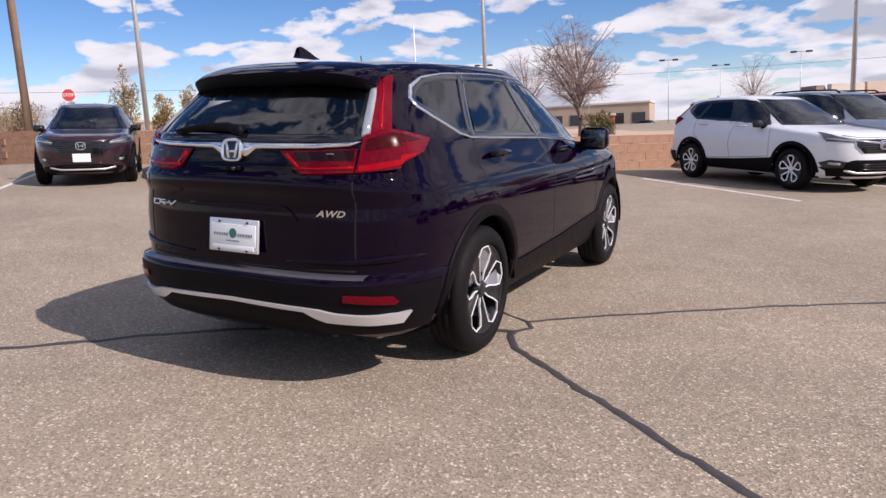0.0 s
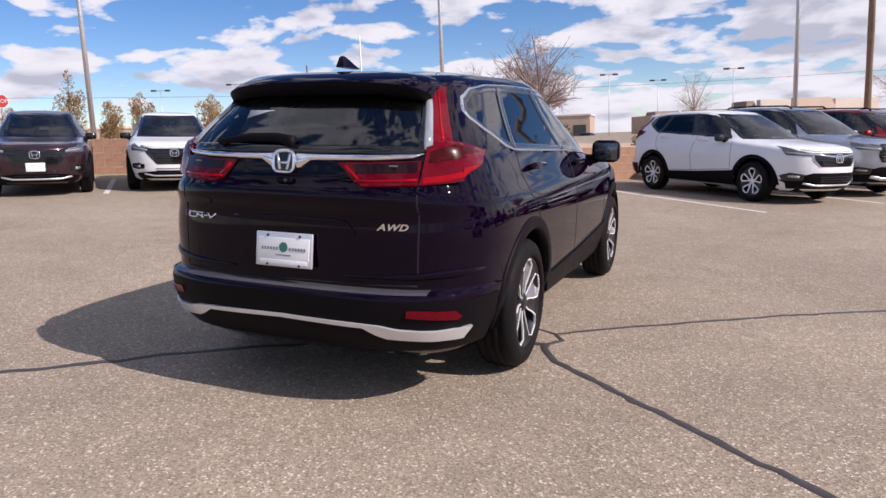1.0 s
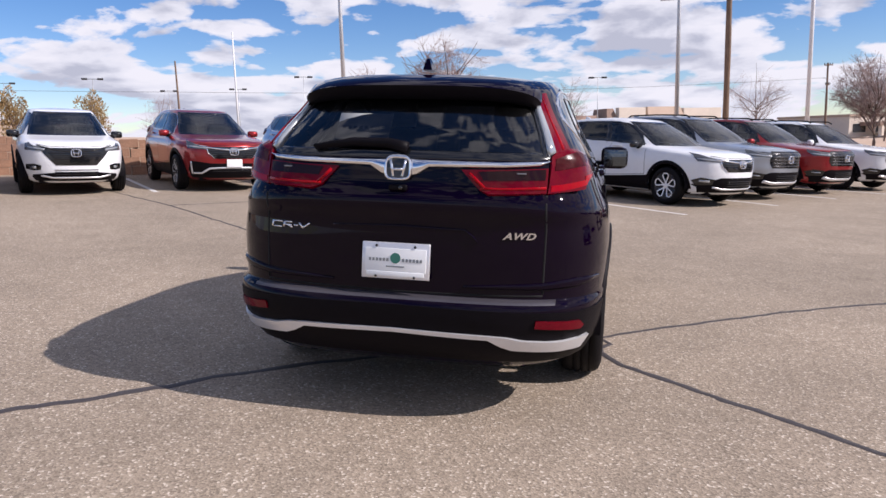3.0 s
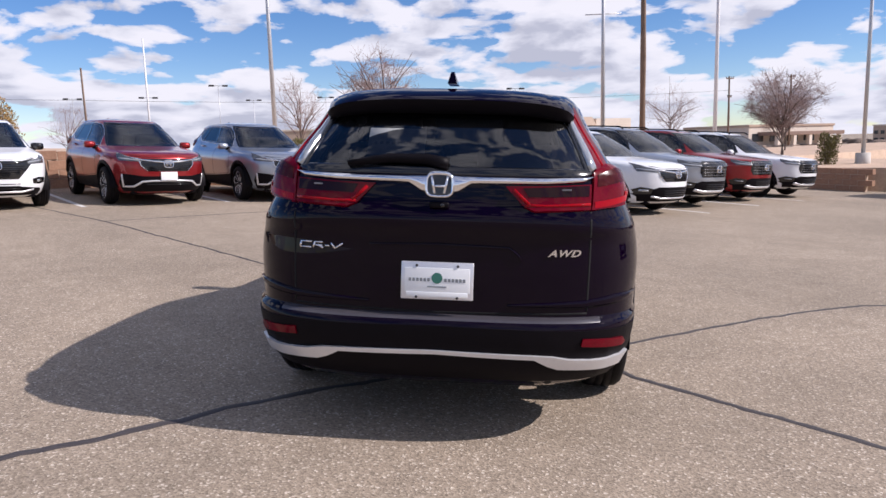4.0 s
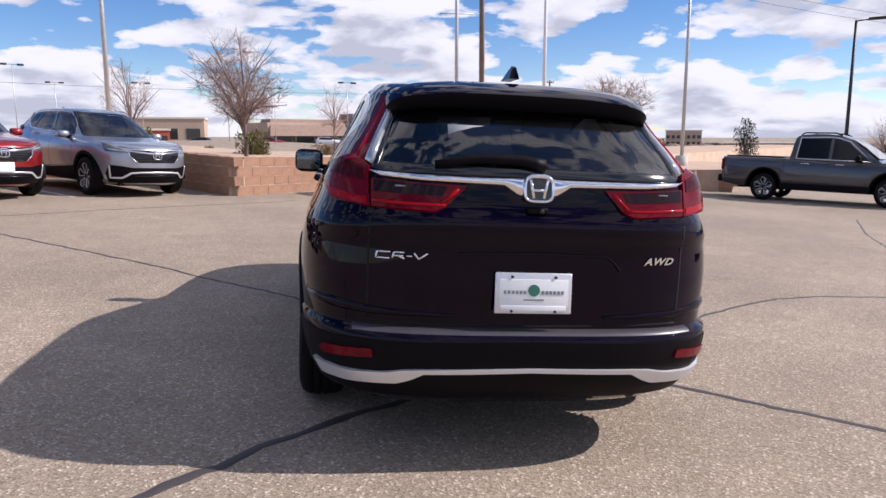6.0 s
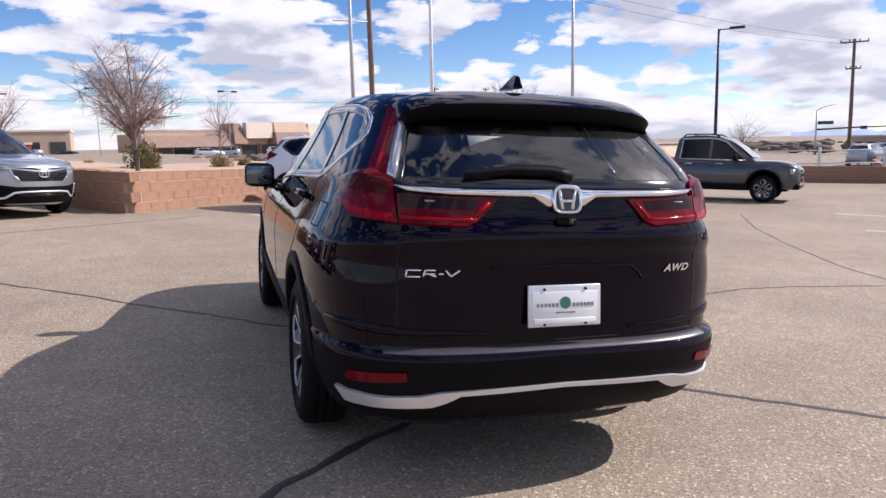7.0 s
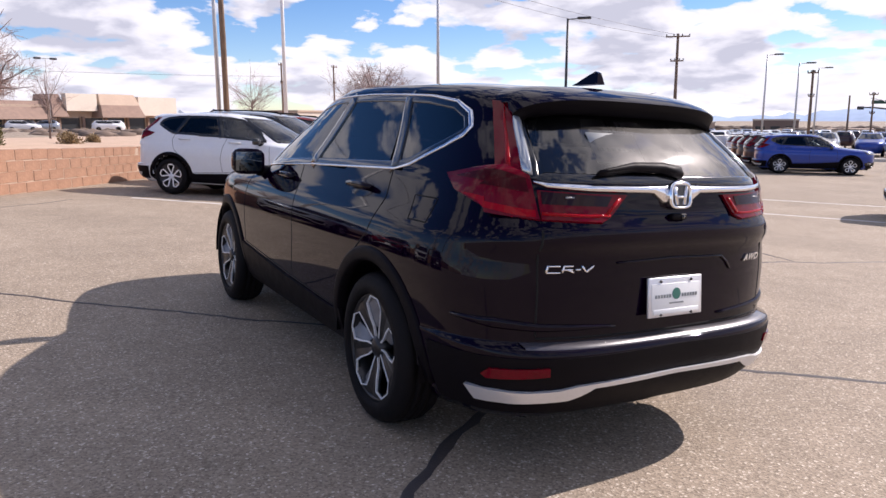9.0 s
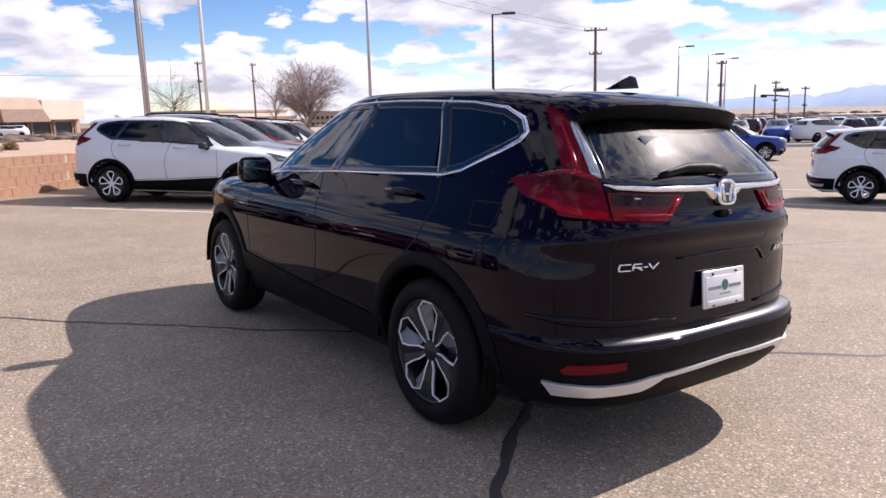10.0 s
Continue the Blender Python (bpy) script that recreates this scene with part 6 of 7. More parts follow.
def make_signal_mast(x, y, z, h, arm_z, reach, turn, heads, label):
    """A traffic signal mast: pole, long arm with heads, a street sign and a luminaire arm on top."""
    mast = new("signal_mast")
    mast.matrix_world = Matrix.Translation((x, y, z)) @ pose(0, 0, 0, 0, 0, turn)
    b = bmesh.new()
    add_tube(b, [(0, 0, 0), (0, 0, h * 0.5), (0, 0, h)], [0.16, 0.14, 0.09], 10)
    part("pole", b, STEEL, mast)
    b = bmesh.new()
    add_tube(b, [(0, 0, arm_z), (reach * 0.5, 0, arm_z + 0.18), (reach, 0, arm_z + 0.25)], [0.12, 0.10, 0.07], 8)
    part("signal_arm", b, DARK_METAL, mast)
    b = bmesh.new()
    add_tube(b, [(0, 0, h - 0.1), (0.9, 0, h + 0.35), (2.2, 0, h + 0.6)], [0.06, 0.05, 0.04], 8)
    part("lamp_arm", b, STEEL, mast)
    b = bmesh.new()
    add_box(b, 1.1, -0.12, arm_z + 0.9, 1.9, 0.03, 0.45, bevel=0.008)
    part("street_sign", b, SIGN_GREEN, mast, "dark green street sign")
    for k in heads:
        b = bmesh.new()
        add_box(b, k * reach, -0.14, arm_z + 0.15, 0.8, 0.22, 0.42, bevel=0.05)
        part("signal_head", b, DARK_METAL, mast)
    return tagged(mast, label, "traffic signal", "traffic signals")


SIGN_GREEN = material("sign_green", (0.02, 0.075, 0.05), 0.5, vary=0.1)
make_signal_mast(76.0, 75.8, -2.0, 6.8, 4.1, 9.0, -49, (0.62, 0.98), "grey traffic signal mast with a green street sign")
make_signal_mast(94.2, 50.2, -2.7, 6.4, 5.6, 3.4, 116, (0.95,), "grey traffic signal mast over the far street")


# ---- trees and shrubs ----
def make_bare_tree(x, y, z, h, spread, seed, label, dense=1.0, trunk=0.055):
    """A leafless tree: limbs reach for places on a rounded crown and split three times on the way."""
    rng = random.Random(seed)
    tree = new("bare_tree")
    tree.matrix_world = Matrix.Translation((x, y, z))
    wood, twigs = bmesh.new(), bmesh.new()
    fork = h * 0.22
    add_tube(wood, [(0, 0, -0.1), (0.02, 0.01, fork * 0.5), (0.0, 0.02, fork), (0.03, 0.0, h * 0.45)], [trunk * 1.25, trunk, trunk * 0.85, trunk * 0.6], 8)

    def crown_place(bias=None):
        while True:
            v = Vector((rng.gauss(0, 1), rng.gauss(0, 1), rng.gauss(0, 1))).normalized()
            if bias is None or v.dot(bias) > 0.2:
                break
        r = rng.uniform(0.74, 1.0) * (1 + 0.22 * noise.noise(v * 2.2 + Vector((seed, 0, 0))))
        return Vector((v.x * spread / 2 * r, v.y * spread / 2 * r, h * 0.62 + v.z * h * 0.37 * r))

    def limb(p, goal, r, level, bm):
        n = 5 if level == 0 else 4
        mid = p.lerp(goal, 0.5) + Vector((rng.uniform(-1, 1), rng.uniform(-1, 1), rng.uniform(-0.2, 1.2))) * (goal - p).length * 0.10
        if level == 0:
            # the main limbs rise first and bend outwards above
            mid = Vector((p.x + (goal.x - p.x) * rng.uniform(0.22, 0.42), p.y + (goal.y - p.y) * rng.uniform(0.22, 0.42), p.z + (goal.z - p.z) * rng.uniform(0.5, 0.75)))
        pts = []
        for i in range(n + 1):
            t = i / n
            q = p.lerp(mid, t).lerp(mid.lerp(goal, t), t)
            q += Vector((rng.uniform(-1, 1), rng.uniform(-1, 1), rng.uniform(-1, 1))) * (goal - p).length * 0.025 * (0 < i < n)
            pts.append(q)
        rad = [max(0.0032, r * (1 - 0.8 * i / n)) for i in range(n + 1)]
        add_tube(bm, pts, rad, 6 if level == 0 else 3, cap=False)
        return pts, rad

    for k in range(int(15 * dense)):
        goal = crown_place()
        if goal.z < h * 0.32:
            goal.z = h * rng.uniform(0.32, 0.5)
        start = Vector((0, 0, rng.uniform(fork * 0.75, h * 0.42)))
        p0, r0 = limb(start, goal, trunk * 0.45, 0, wood)
        for j in range(7):
            i = rng.randrange(1, 5)
            out = (goal - Vector((0, 0, h * 0.5))).normalized()
            g1 = p0[i].lerp(crown_place(out), rng.uniform(0.38, 0.72))
            p1, r1 = limb(p0[i], g1, r0[i] * 0.6, 1, twigs)
            for m in range(int(9 * dense)):
                i2 = rng.randrange(1, 5)
                d = Vector((rng.gauss(0, 1), rng.gauss(0, 1), rng.gauss(0.35, 0.9))).normalized()
                g2 = p1[i2] + (d + (g1 - p0[i]).normalized() * 0.8).normalized() * h * rng.uniform(0.05, 0.11)
                add_tube(twigs, [p1[i2], p1[i2].lerp(g2, 0.5) + d * 0.01, g2], [0.0042, 0.0034, 0.0028], 3, cap=False)
    part("trunk", wood, BARK, tree)
    part("crown", twigs, TWIG, tree)
    return tagged(tree, label, "tree", "bare trees")


make_bare_tree(-3.20, 15.9, 0.80, 3.35, 3.05, 3, "bare branching tree with greyish pink twigs in the bed", 1.75)
make_bare_tree(-8.97, 26.73, 0.75, 4.0, 3.2, 5, "bare pale tree with sparse upright limbs", 0.8)
make_bare_tree(-1.38, 42.97, 0.45, 4.6, 3.6, 8, "bare pale tree with sparse upright limbs", 0.8)
make_bare_tree(10.05, 24.85, 0.29, 3.9, 3.7, 11, "bare tree with dense reddish twigs behind the island", 2.0)
make_bare_tree(8.94, 39.62, 0.37, 5.0, 4.2, 14, "bare tree with spreading pale limbs by the street", 0.8)
make_bare_tree(17.06, 44.63, 0.17, 6.0, 5.0, 17, "bare tree with spreading pale limbs", 0.8)
make_bare_tree(-29.61, 41.58, 0.50, 4.6, 4.0, 21, "bare pale tree in the distance", 0.8)
make_bare_tree(42.22, 49.55, -0.63, 4.6, 5.0, 23, "bare pale tree in the distance", 0.7)


def make_shrub(x, y, z, h, w, seed, label, name="juniper", mat=None, lobes=6, count=2600):
    """A conical or rounded shrub of many small leaf sprays on a few stems."""
    rng = random.Random(seed)
    shrub = new(name)
    shrub.matrix_world = Matrix.Translation((x, y, z))
    stem, leaf = bmesh.new(), bmesh.new()
    tips = []
    for k in range(lobes):
        a = rng.uniform(0, 2 * math.pi)
        rr = w * 0.5 * rng.uniform(0.1, 0.62)
        top = Vector((rr * math.cos(a), rr * math.sin(a), h * rng.uniform(0.55, 1.0) * (1 - 0.35 * rr / (w * 0.5))))
        add_tube(stem, [(0, 0, -0.05), tuple(top * 0.5), tuple(top * 0.95)], [0.03, 0.02, 0.008], 5, cap=False)
        tips.append((top, w * rng.uniform(0.22, 0.34)))
    for i in range(count):
        top, r = tips[rng.randrange(lobes)]
        t = rng.random() ** 0.8
        c = Vector((top.x * t, top.y * t, top.z * t))
        rad = r * (1 - t) ** 0.6 + 0.03
        d = Vector((rng.gauss(0, 1), rng.gauss(0, 1), rng.gauss(0, 0.8))).normalized()
        p = c + d * rad * rng.random() ** 0.4
        if p.z < 0.02:
            p.z = 0.02 + rng.random() * 0.05
        out = (d + Vector((0, 0, 0.9))).normalized()
        side = out.cross(Vector((rng.gauss(0, 1), rng.gauss(0, 1), rng.gauss(0, 1)))).normalized()
        ln, wd = rng.uniform(0.05, 0.11), rng.uniform(0.012, 0.026)
        vs = [leaf.verts.new(q) for q in (p - side * wd, p + out * ln * 0.5 - side * wd * 0.9, p + out * ln, p + out * ln * 0.5 + side * wd * 0.9)]
        leaf.faces.new(vs)
    part("stem", stem, BARK, shrub)
    part("foliage", leaf, mat or JUNIPER, shrub, smooth=False)
    return tagged(shrub, label, name.replace("_", " "), "shrubs")


OLIVE = material("olive_leaf", (0.15, 0.135, 0.048), 0.8, vary=0.45, scale=3)
DRY = material("dry_grass", (0.30, 0.22, 0.12), 0.9, vary=0.4, scale=3)
PINE = material("pine_leaf", (0.028, 0.040, 0.022), 0.8, vary=0.45, scale=3)
make_shrub(-17.15, 12.85, 1.27, 2.6, 1.7, 31, "brownish upright juniper behind the wall")
make_shrub(-16.00, 13.37, 1.24, 1.7, 1.3, 32, "smaller brownish juniper behind the wall")
make_shrub(-15.55, 14.44, 1.27, 2.0, 1.6, 33, "golden brown juniper in the bed")
make_shrub(-14.17, 15.77, 1.12, 2.0, 1.9, 34, "golden brown juniper with several tips")
make_shrub(-3.27, 18.07, 0.69, 0.95, 1.5, 35, "rounded olive green bush in the bed", "bush", OLIVE, 9)
make_shrub(-7.00, 20.78, 0.87, 0.9, 1.3, 36, "rounded olive and tan bush in the bed", "bush", OLIVE, 8)
make_shrub(11.56, 24.68, 0.14, 1.5, 1.3, 37, "yellow-green bush under the bare tree", "bush", OLIVE, 8)
make_shrub(19.70, 31.49, -0.23, 3.2, 2.0, 38, "dark rounded evergreen beyond the island", "evergreen", PINE, 8, 3600)
make_shrub(-0.51, 23.99, 0.62, 0.45, 0.8, 39, "low tan tuft in the bed", "bush", DRY, 6, 900)
make_shrub(-5.79, 24.78, 0.63, 0.45, 0.9, 40, "low tan tuft in the bed", "bush", DRY, 6, 900)
make_shrub(-1.31, 21.45, 0.66, 0.5, 1.1, 41, "low twiggy tuft in the bed", "bush", DRY, 6, 900)
for i, (x, y, w, h) in enumerate(((-24.8, 14.4, 2.6, 1.9), (-27.5, 15.5, 2.8, 1.7), (-22.6, 14.8, 2.0, 1.5), (-30.5, 17.0, 3.0, 2.0))):
    make_shrub(x, y, 1.6, h, w, 50 + i, "tall dry grassy shrub by the utility pole", "dry_shrub", DRY, 10, 2200)


# ---- stop sign ----
SIGN_RED = material("sign_red", (0.40, 0.025, 0.03), 0.5, vary=0.08)
def make_stop_sign(x, y, z, h, turn):
    sign = new("stop_sign")
    sign.matrix_world = Matrix.Translation((x, y, z)) @ pose(0, 0, 0, 0, 0, turn)
    b = bmesh.new()
    add_box(b, 0, 0.03, h / 2, 0.06, 0.04, h, bevel=0.006)
    part("post", b, STEEL, sign)
    def octagon(r, d, nm, mat, y0):
        b = bmesh.new()
        bmesh.ops.create_cone(b, cap_ends=True, segments=8, radius1=r, radius2=r, depth=d, matrix=Matrix.Translation((0, y0, h)) @ pose(0, 0, 0, 90) @ pose(0, 0, 0, 0, 0, 22.5))
        return part(nm, b, mat, sign, smooth=False)
    plate = octagon(0.38, 0.01, "border", WHITE_METAL, 0.0)
    octagon(0.36, 0.01, "face", SIGN_RED, -0.005)
    cu = bpy.data.curves.new("letters", "FONT")
    cu.body, cu.size, cu.extrude, cu.align_x, cu.align_y = "STOP", 0.27, 0.003, "CENTER", "CENTER"
    tmp = bpy.data.objects.new("letters_tmp", cu)
    me = bpy.data.meshes.new_from_object(tmp)
    bpy.data.objects.remove(tmp)
    o = new("lettering", me)
    me.materials.append(WHITE_METAL)
    o.parent = sign
    o.matrix_local = Matrix.Translation((0, -0.014, h)) @ pose(0, 0, 0, 90)
    tagged(sign, "red octagonal stop sign on a steel post", "sign")


make_stop_sign(-36.2, 24.15, 1.3, 2.95, 55)


# ---- buildings far off ----
STUCCO_TAN = material("tan_stucco", (0.46, 0.35, 0.27), 0.9, vary=0.12, scale=0.4, bump=0.2, bump_scale=12)
STUCCO_CREAM = material("cream_stucco", (0.66, 0.58, 0.49), 0.9, vary=0.10, scale=0.4, bump=0.2, bump_scale=12)
STUCCO_BROWN = material("brown_stucco", (0.24, 0.165, 0.13), 0.9, vary=0.12, scale=0.4)
DARK_PANE = material("dark_pane", (0.03, 0.035, 0.04), 0.15, coat=0.5)


def make_building(x, y, z, w, d, h, turn, mat, label, bays=6, rows=1, porch=False):
    bld = new("building")
    bld.matrix_world = Matrix.Translation((x, y, z)) @ pose(0, 0, 0, 0, 0, turn)
    b = bmesh.new()
    add_box(b, 0, 0, h / 2, w, d, h)
    part("wall", b, mat, bld, smooth=False)
    b = bmesh.new()
    add_box(b, 0, 0, h + 0.15, w + 0.3, d + 0.3, 0.3, bevel=0.04)
    part("roof", b, STUCCO_CREAM if mat != STUCCO_CREAM else STUCCO_TAN, bld, smooth=False)
    for r in range(rows):
        for i in range(bays):
            b = bmesh.new()
            cx, cz = -w / 2 + w * (i + 0.5) / bays, h * (r + 0.5) / rows * 0.85
            add_box(b, cx, -d / 2 - 0.02, cz, w / bays * 0.62, 0.08, h / rows * 0.42)
            part("window", b, DARK_PANE, bld, smooth=False)
    if porch:
        b = bmesh.new()
        add_box(b, 0, -d / 2 - 1.5, h * 0.62, w * 0.8, 3.0, 0.5, bevel=0.05)
        part("awning", b, STUCCO_BROWN, bld, smooth=False)
        for i in range(5):
            b = bmesh.new()
            add_box(b, -w * 0.36 + w * 0.72 * i / 4, -d / 2 - 2.7, h * 0.29, 0.5, 0.5, h * 0.58)
            part("pillar", b, mat, bld, smooth=False)
    return tagged(bld, label, "building", "far buildings")


def make_strip_mall(x, y, z, turn):
    """A row of shops: brown tiled wing, cream parapets and a two-tier mansard over dark shop fronts."""
    mall = new("strip_mall")
    mall.matrix_world = Matrix.Translation((x, y, z)) @ pose(0, 0, 0, 0, 0, turn) @ Matrix.Diagonal((1.2, 1, 1, 1))
    def box(name, x0, x1, z0, z1, depth, mat, front=0.0, label=""):
        b = bmesh.new()
        add_box(b, (x0 + x1) / 2, front + depth / 2, (z0 + z1) / 2, x1 - x0, depth, z1 - z0, bevel=0.03)
        return part(name, b, mat, mall, label, smooth=False)
    def mansard(x0, x1, z0, z1, run, mat, front):
        b = bmesh.new()
        q = [(x0, front, z0), (x1, front, z0), (x1 - run * 0.4, front + run, z1), (x0 + run * 0.4, front + run, z1), (x0, front + 6, z0), (x1, front + 6, z0), (x1 - run * 0.4, front + 6, z1), (x0 + run * 0.4, front + 6, z1)]
        v = [b.verts.new(p) for p in q]
        for f in ((0, 1, 2, 3), (1, 5, 6, 2), (4, 0, 3, 7), (3, 2, 6, 7), (5, 4, 7, 6), (0, 4, 5, 1)):
            b.faces.new([v[i] for i in f])
        bmesh.ops.recalc_face_normals(b, faces=b.faces[:])
        part("mansard_roof", b, mat, mall, smooth=False)
    box("wall", -17.3, 15.0, 0.0, 4.2, 9.0, STUCCO_TAN, 1.0)
    mansard(-17.5, -3.9, 2.0, 4.8, 2.4, ROOF_TILE, -0.6)
    mansard(-4.6, -2.4, 2.4, 5.9, 1.4, ROOF_TILE, -0.8)
    box("parapet", -2.6, 1.8, 3.3, 6.0, 1.2, STUCCO_CREAM, -0.6, "sunlit cream parapet")
    mansard(1.7, 8.5, 2.3, 4.3, 1.0, ROOF_TILE, -2.0)
    mansard(2.0, 8.2, 4.3, 6.1, 0.9, STUCCO_TAN, -1.0)
    box("parapet", 8.4, 15.0, 2.6, 5.8, 1.2, STUCCO_CREAM, -0.4, "sunlit cream parapet")
    for i in range(9):
        x0 = -16.4 + i * 3.4
        pane = box("shop_window", x0, x0 + 2.7, 0.3, 2.2, 0.12, DARK_PANE, 0.92)
        box("pillar", x0 + 2.85, x0 + 3.2, 0.0, 2.4, 0.35, STUCCO_BROWN, 0.4)
    return tagged(mall, "row of shops with cream parapets and brown tiled roofs", "shops", "far buildings")


ROOF_TILE = material("brown_roof_tile", (0.27, 0.185, 0.145), 0.9, vary=0.25, scale=1.5, bump=0.5, bump_scale=5)
make_strip_mall(5.2, 127.5, -0.5, 30)
make_building(34.2, 104.9, -0.0, 16, 12, 2.5, 30, STUCCO_CREAM, "cream stucco shop with dark windows", 5, 1, True)
RED_STUCCO = material("red_stucco", (0.42, 0.085, 0.055), 0.9, vary=0.15, scale=0.5)
make_building(-27.3, 103.8, 0.3, 3.6, 4, 1.9, 14, RED_STUCCO, "small red kiosk beyond the street", 2)
make_building(-33.4, 119.1, 0.1, 20, 12, 4.0, 8, STUCCO_TAN, "tan low building beyond the street", 6)
make_building(79.9, 160.1, -0.9, 8, 10, 3.6, -26, STUCCO_TAN, "tan two-storey building with rows of windows", 7, 2)
make_building(88.3, 129.3, -2.0, 26, 12, 2.0, -30, STUCCO_BROWN, "long low brown building in the distance", 8)
make_building(114.6, 100.0, -1.7, 9, 10, 2.6, -50, STUCCO_TAN, "low tan building far beyond the lot", 4)
make_building(125.0, 88.3, -1.6, 8, 10, 3.0, -54, STUCCO_BROWN, "low brown building far beyond the lot", 3)
make_building(133.2, 78.9, -3.1, 9, 10, 2.7, -58, STUCCO_CREAM, "pale warehouse far beyond the lot", 4)
make_building(145.8, 63.3, -3.0, 14, 12, 2.6, -62, STUCCO_TAN, "low tan building far beyond the lot", 6)
make_building(-70.7, 69.3, 0.4, 22, 12, 3.6, 40, STUCCO_TAN, "low tan building far behind the shrubs", 6)


# ---- white rail fence by the far wall ----
def make_rail_fence(p, q, z, n, h, label):
    fence = new("rail_fence")
    fence.matrix_world = Matrix.Translation((p[0], p[1], z))
    d = Vector((q[0] - p[0], q[1] - p[1], 0))
    for i in range(n):
        b = bmesh.new()
        c = d * (i / (n - 1))
        add_box(b, c.x, c.y, h / 2, 0.11, 0.11, h, bevel=0.012)
        part("post", b, WHITE_METAL, fence)
    for zz in (h * 0.9, h * 0.45):
        b = bmesh.new()
        add_tube(b, [(0, 0, zz), tuple(d + Vector((0, 0, zz)))], [0.035, 0.035], 6)
        part("rail", b, WHITE_METAL, fence)
    return tagged(fence, label, "fence")


make_rail_fence((23.0, 25.6), (30.7, 21.9), -0.55, 4, 1.35, "white rail fence behind the low wall")


# ---- cars on the far lots ----
def make_far_car(coat):
    car = new("distant_car")
    low = Shell(CRV_WIDTH, CRV_REAR, CRV_FRONT)
    b = bmesh.new()
    zs = [0.26, 0.5, 0.8, 0.95, 1.05, 1.2, 1.4, 1.55, 1.62]
    rings = [[b.verts.new(low.place(p)) for p in low.ring(z, count=7)] for z in zs]
    for r0, r1 in zip(rings, rings[1:]):
        for i in range(len(r0)):
            j = (i + 1) % len(r0)
            b.faces.new((r0[i], r0[j], r1[j], r1[i]))
    b.faces.new(rings[-1])
    part("body", b, coat, car)
    for s in (1, -1):
        b = bmesh.new()
        add_patch(b, low, "side", DLO, 0.012, 0.02, s, 0.3)
        part("side_window", b, GLOSS_BLACK, car)
        for h in HUB_Y:
            b = bmesh.new()
            lathe(b, [(-0.1, 0.2), (-0.1, 0.36), (0.1, 0.36), (0.11, 0.23), (0.09, 0.22), (0.09, 0.01)], 14, sign=s)
            o = part("wheel", b, RUBBER, car)
            o.location = (s * 0.82, h, 0.36)
    for nm, kind, q in (("windscreen", "nose", WINDSCREEN), ("rear_window", "back", REAR_GLASS)):
        b = bmesh.new()
        add_patch(b, low, kind, q, 0.012, 0.02, 1, 0.3)
        part(nm, b, GLOSS_BLACK, car)
    return tagged(car, "parked car on the far lot", "car", "cars on the far lots")


coats = [WHITE_PAINT, CHARCOAL_PAINT, SILVER_PAINT, RED_PAINT, GREY_PAINT, MAROON_PAINT, BLUE_PAINT]
words = ["white", "charcoal", "silver", "red", "grey", "dark maroon", "blue"]
far_base = make_far_car(WHITE_PAINT)
far_base.matrix_world = Matrix.Translation((47.6, 24.5, -1.0)) @ pose(0, 0, 0, 0, 0, -110)
tagged(far_base, "white parked SUV beyond the kerb of the far lot")
rng = random.Random(77)
def far_car(x, y, z, yaw, k):
    c = copy_thing(far_base, Matrix.Translation((x, y, z)) @ pose(0, 0, 0, 0, 0, yaw))
    repaint(c, WHITE_PAINT, coats[k])
    tagged(c, words[k] + " parked car on the far lot")
for row in range(4):
    for i in range(12):
        k = rng.choice([0, 0, 1, 2, 2, 3, 4, 5, 6])
        d = 58 + row * 15
        az = 48.3 + i * 2.6 + row * 0.7
        far_car(d * math.sin(radians(az)) + rng.uniform(-0.3, 0.3), d * math.cos(radians(az)), ground_z(d * math.sin(radians(az)), 0), rng.choice([-60, 120]) + rng.uniform(-3, 3), k)
for i, (x, y, k) in enumerate(((-10, 112, 3), (-1.0, 118, 0), (6, 120, 2), (10, 116, 0), (-16, 108, 1), (15, 121, 0), (-24, 104, 2), (3, 119, 1))):
    far_car(x - 4.5, y, -0.3, rng.choice([-90, 90]) + rng.uniform(-8, 8), k)

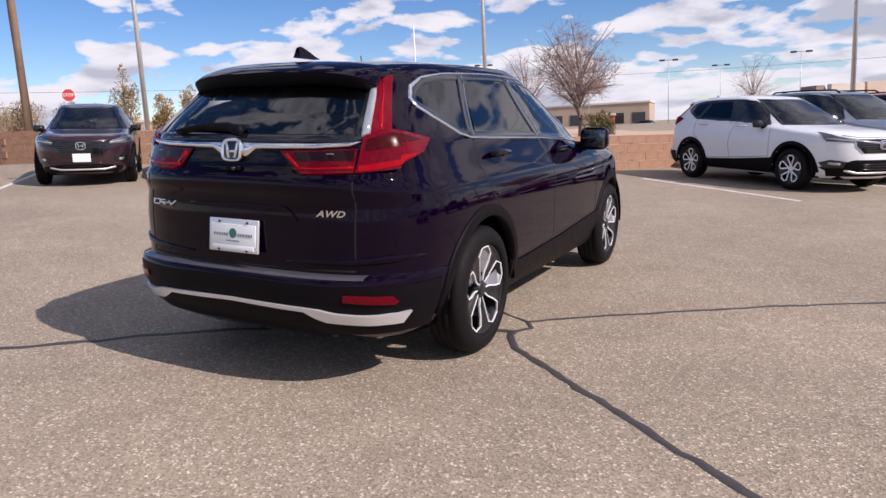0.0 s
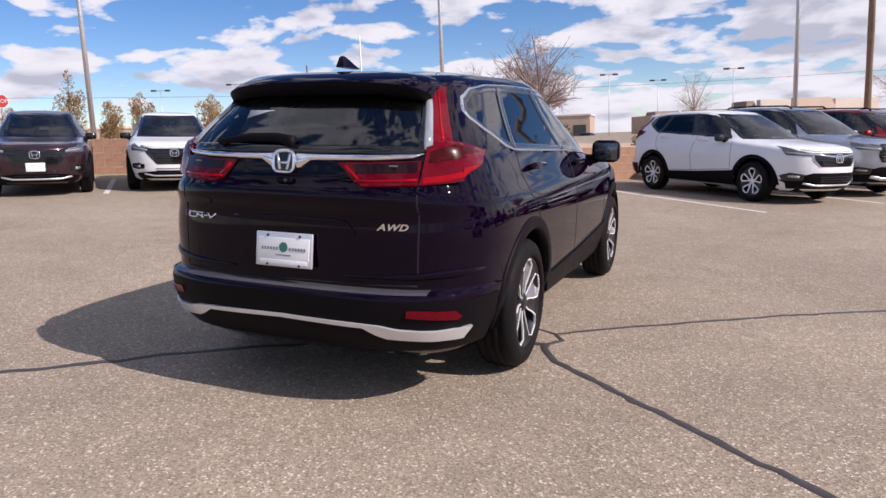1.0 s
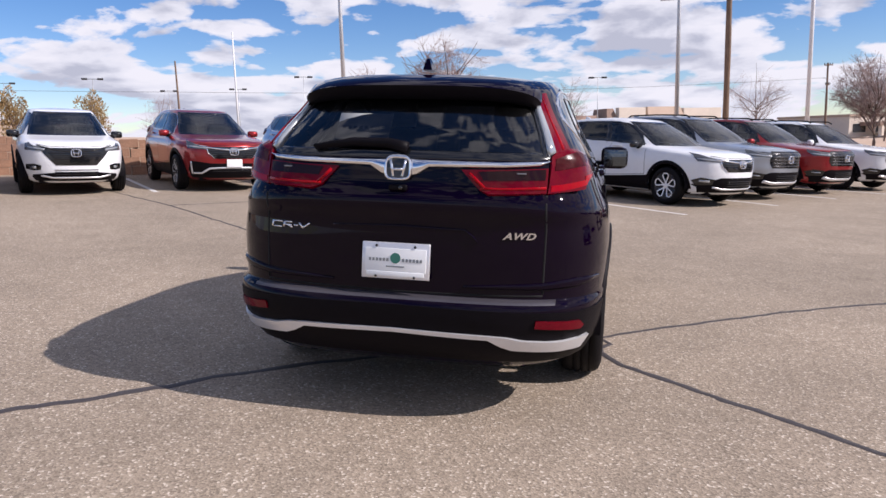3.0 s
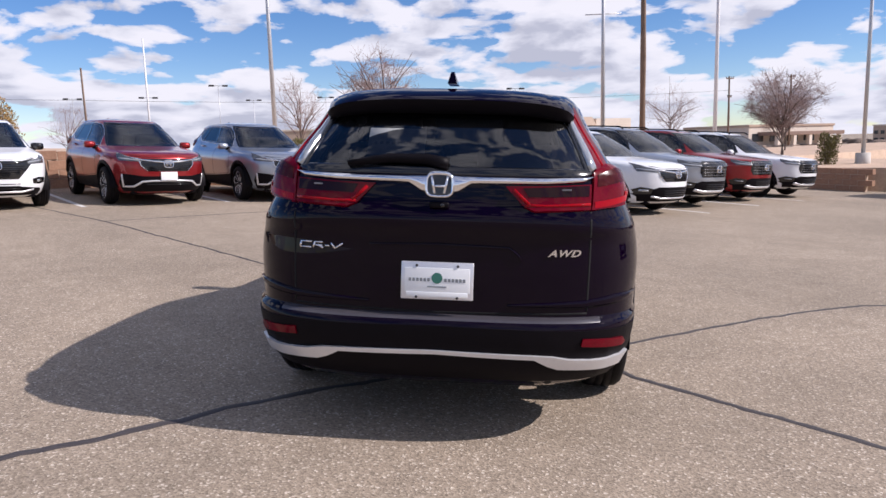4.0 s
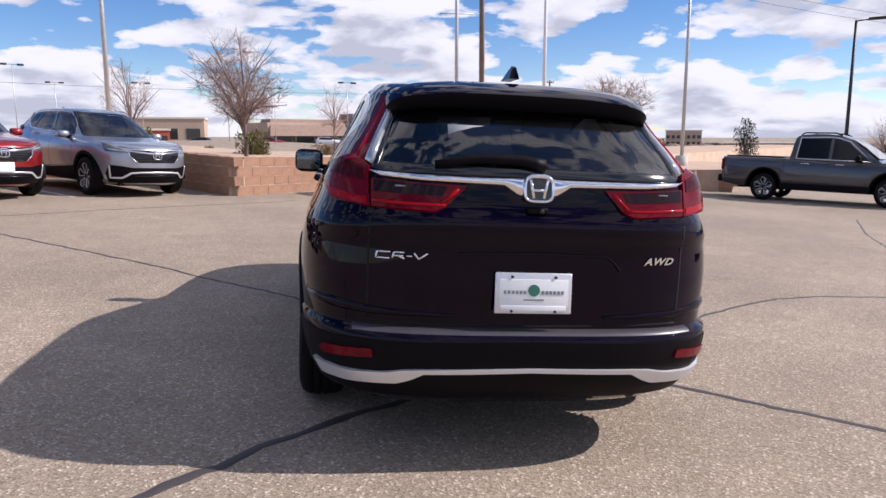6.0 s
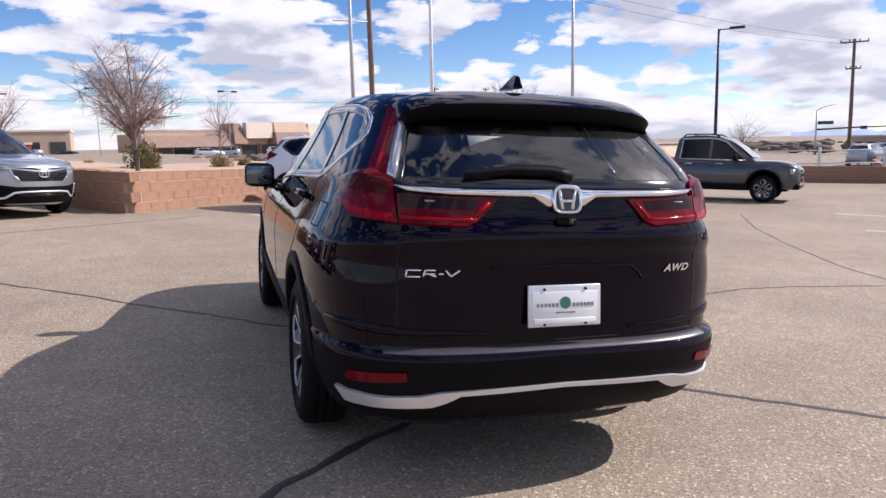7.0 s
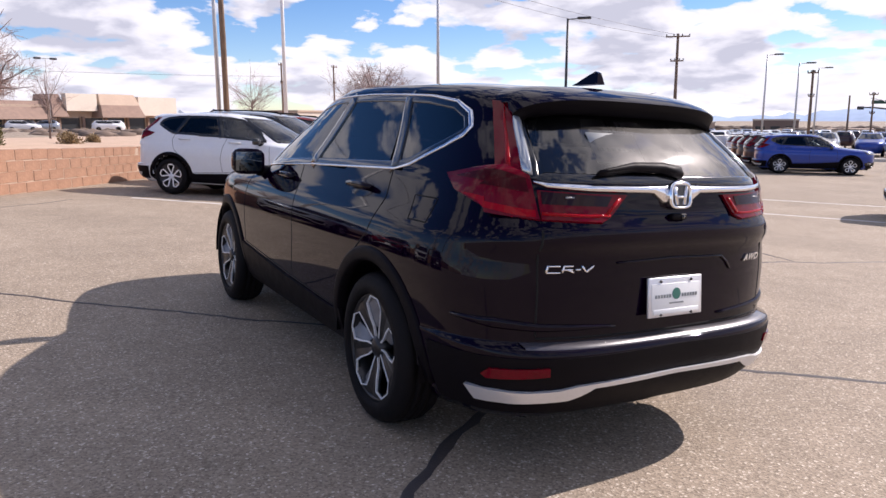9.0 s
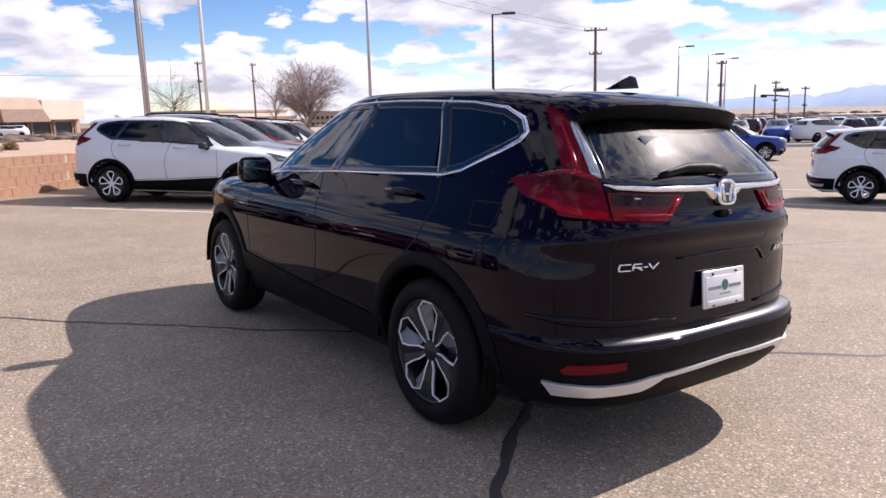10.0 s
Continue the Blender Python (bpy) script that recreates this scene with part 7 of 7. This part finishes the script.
b = bmesh.new()
add_box(b, 0, 0, 0.02, 16, 0.5, 0.28, bevel=0.03)
kerb = part("kerb", b, CONCRETE)
kerb.matrix_world = Matrix.Translation((41.2, 21.0, -0.9)) @ pose(0, 0, 0, 0, 0, -32)
tagged(kerb, "pale concrete kerb of the far lot", "kerb", kind="structure")


# ---- far scrub and mountains ----
def make_far_scrub():
    b = bmesh.new()
    rng = random.Random(5)
    for i in range(2600):
        near = i % 3 == 0
        az = radians(rng.uniform(-48, 33) if near else rng.uniform(-75, 95))
        d = rng.uniform(70, 105) if near else rng.uniform(105, 230)
        x, y = d * math.sin(az), d * math.cos(az)
        s = rng.uniform(0.25, 0.8) if near else rng.uniform(0.4, 1.25)
        m = Matrix.Translation((x, y, (-0.25 - 0.009 * x if near else -0.9) + s * 0.25)) @ Matrix.Diagonal((s * 1.7, s * 1.7, s * 0.62, 1))
        r = bmesh.ops.create_icosphere(b, subdivisions=1, radius=1, matrix=m)
        for v in r["verts"]:
            v.co += Vector([rng.uniform(-0.22, 0.22) * s for _ in range(3)])
    o = part("far_scrub", b, SCRUB)
    tagged(o, "brownish bare scrub and treetops far off", "scrub", kind="stuff")


SCRUB = material("far_scrub", (0.155, 0.115, 0.09), 0.95, vary=0.4, scale=0.3)
make_far_scrub()
# the blue of the distant air is put into the rock's base colour
HAZE = material("haze_tinted_rock", (0.30, 0.40, 0.56), 1.0, vary=0.12, scale=0.004)
b = bmesh.new()
lo_row, hi_row, back_row = [], [], []
for i in range(140):
    az = radians(43 + i * 0.5)
    d = 2300
    t = i / 139
    hgt = 12 + 78 * smoothstep(0.10, 0.42, t) * (0.62 + 0.38 * noise.noise((i * 0.11, 0, 0))) + 14 * noise.noise((i * 0.5, 2, 0))
    x, y = d * math.sin(az), d * math.cos(az)
    lo_row.append(b.verts.new((x, y, -6)))
    hi_row.append(b.verts.new((x * 1.08, y * 1.08, max(4, hgt))))
    back_row.append(b.verts.new((x * 1.2, y * 1.2, -6)))
for r0, r1 in ((lo_row, hi_row), (hi_row, back_row)):
    for i in range(139):
        b.faces.new((r0[i], r0[i + 1], r1[i + 1], r1[i]))
tagged(part("mountain_range", b, HAZE), "mountain range on the horizon, coloured blue for haze", "mountains", kind="structure")
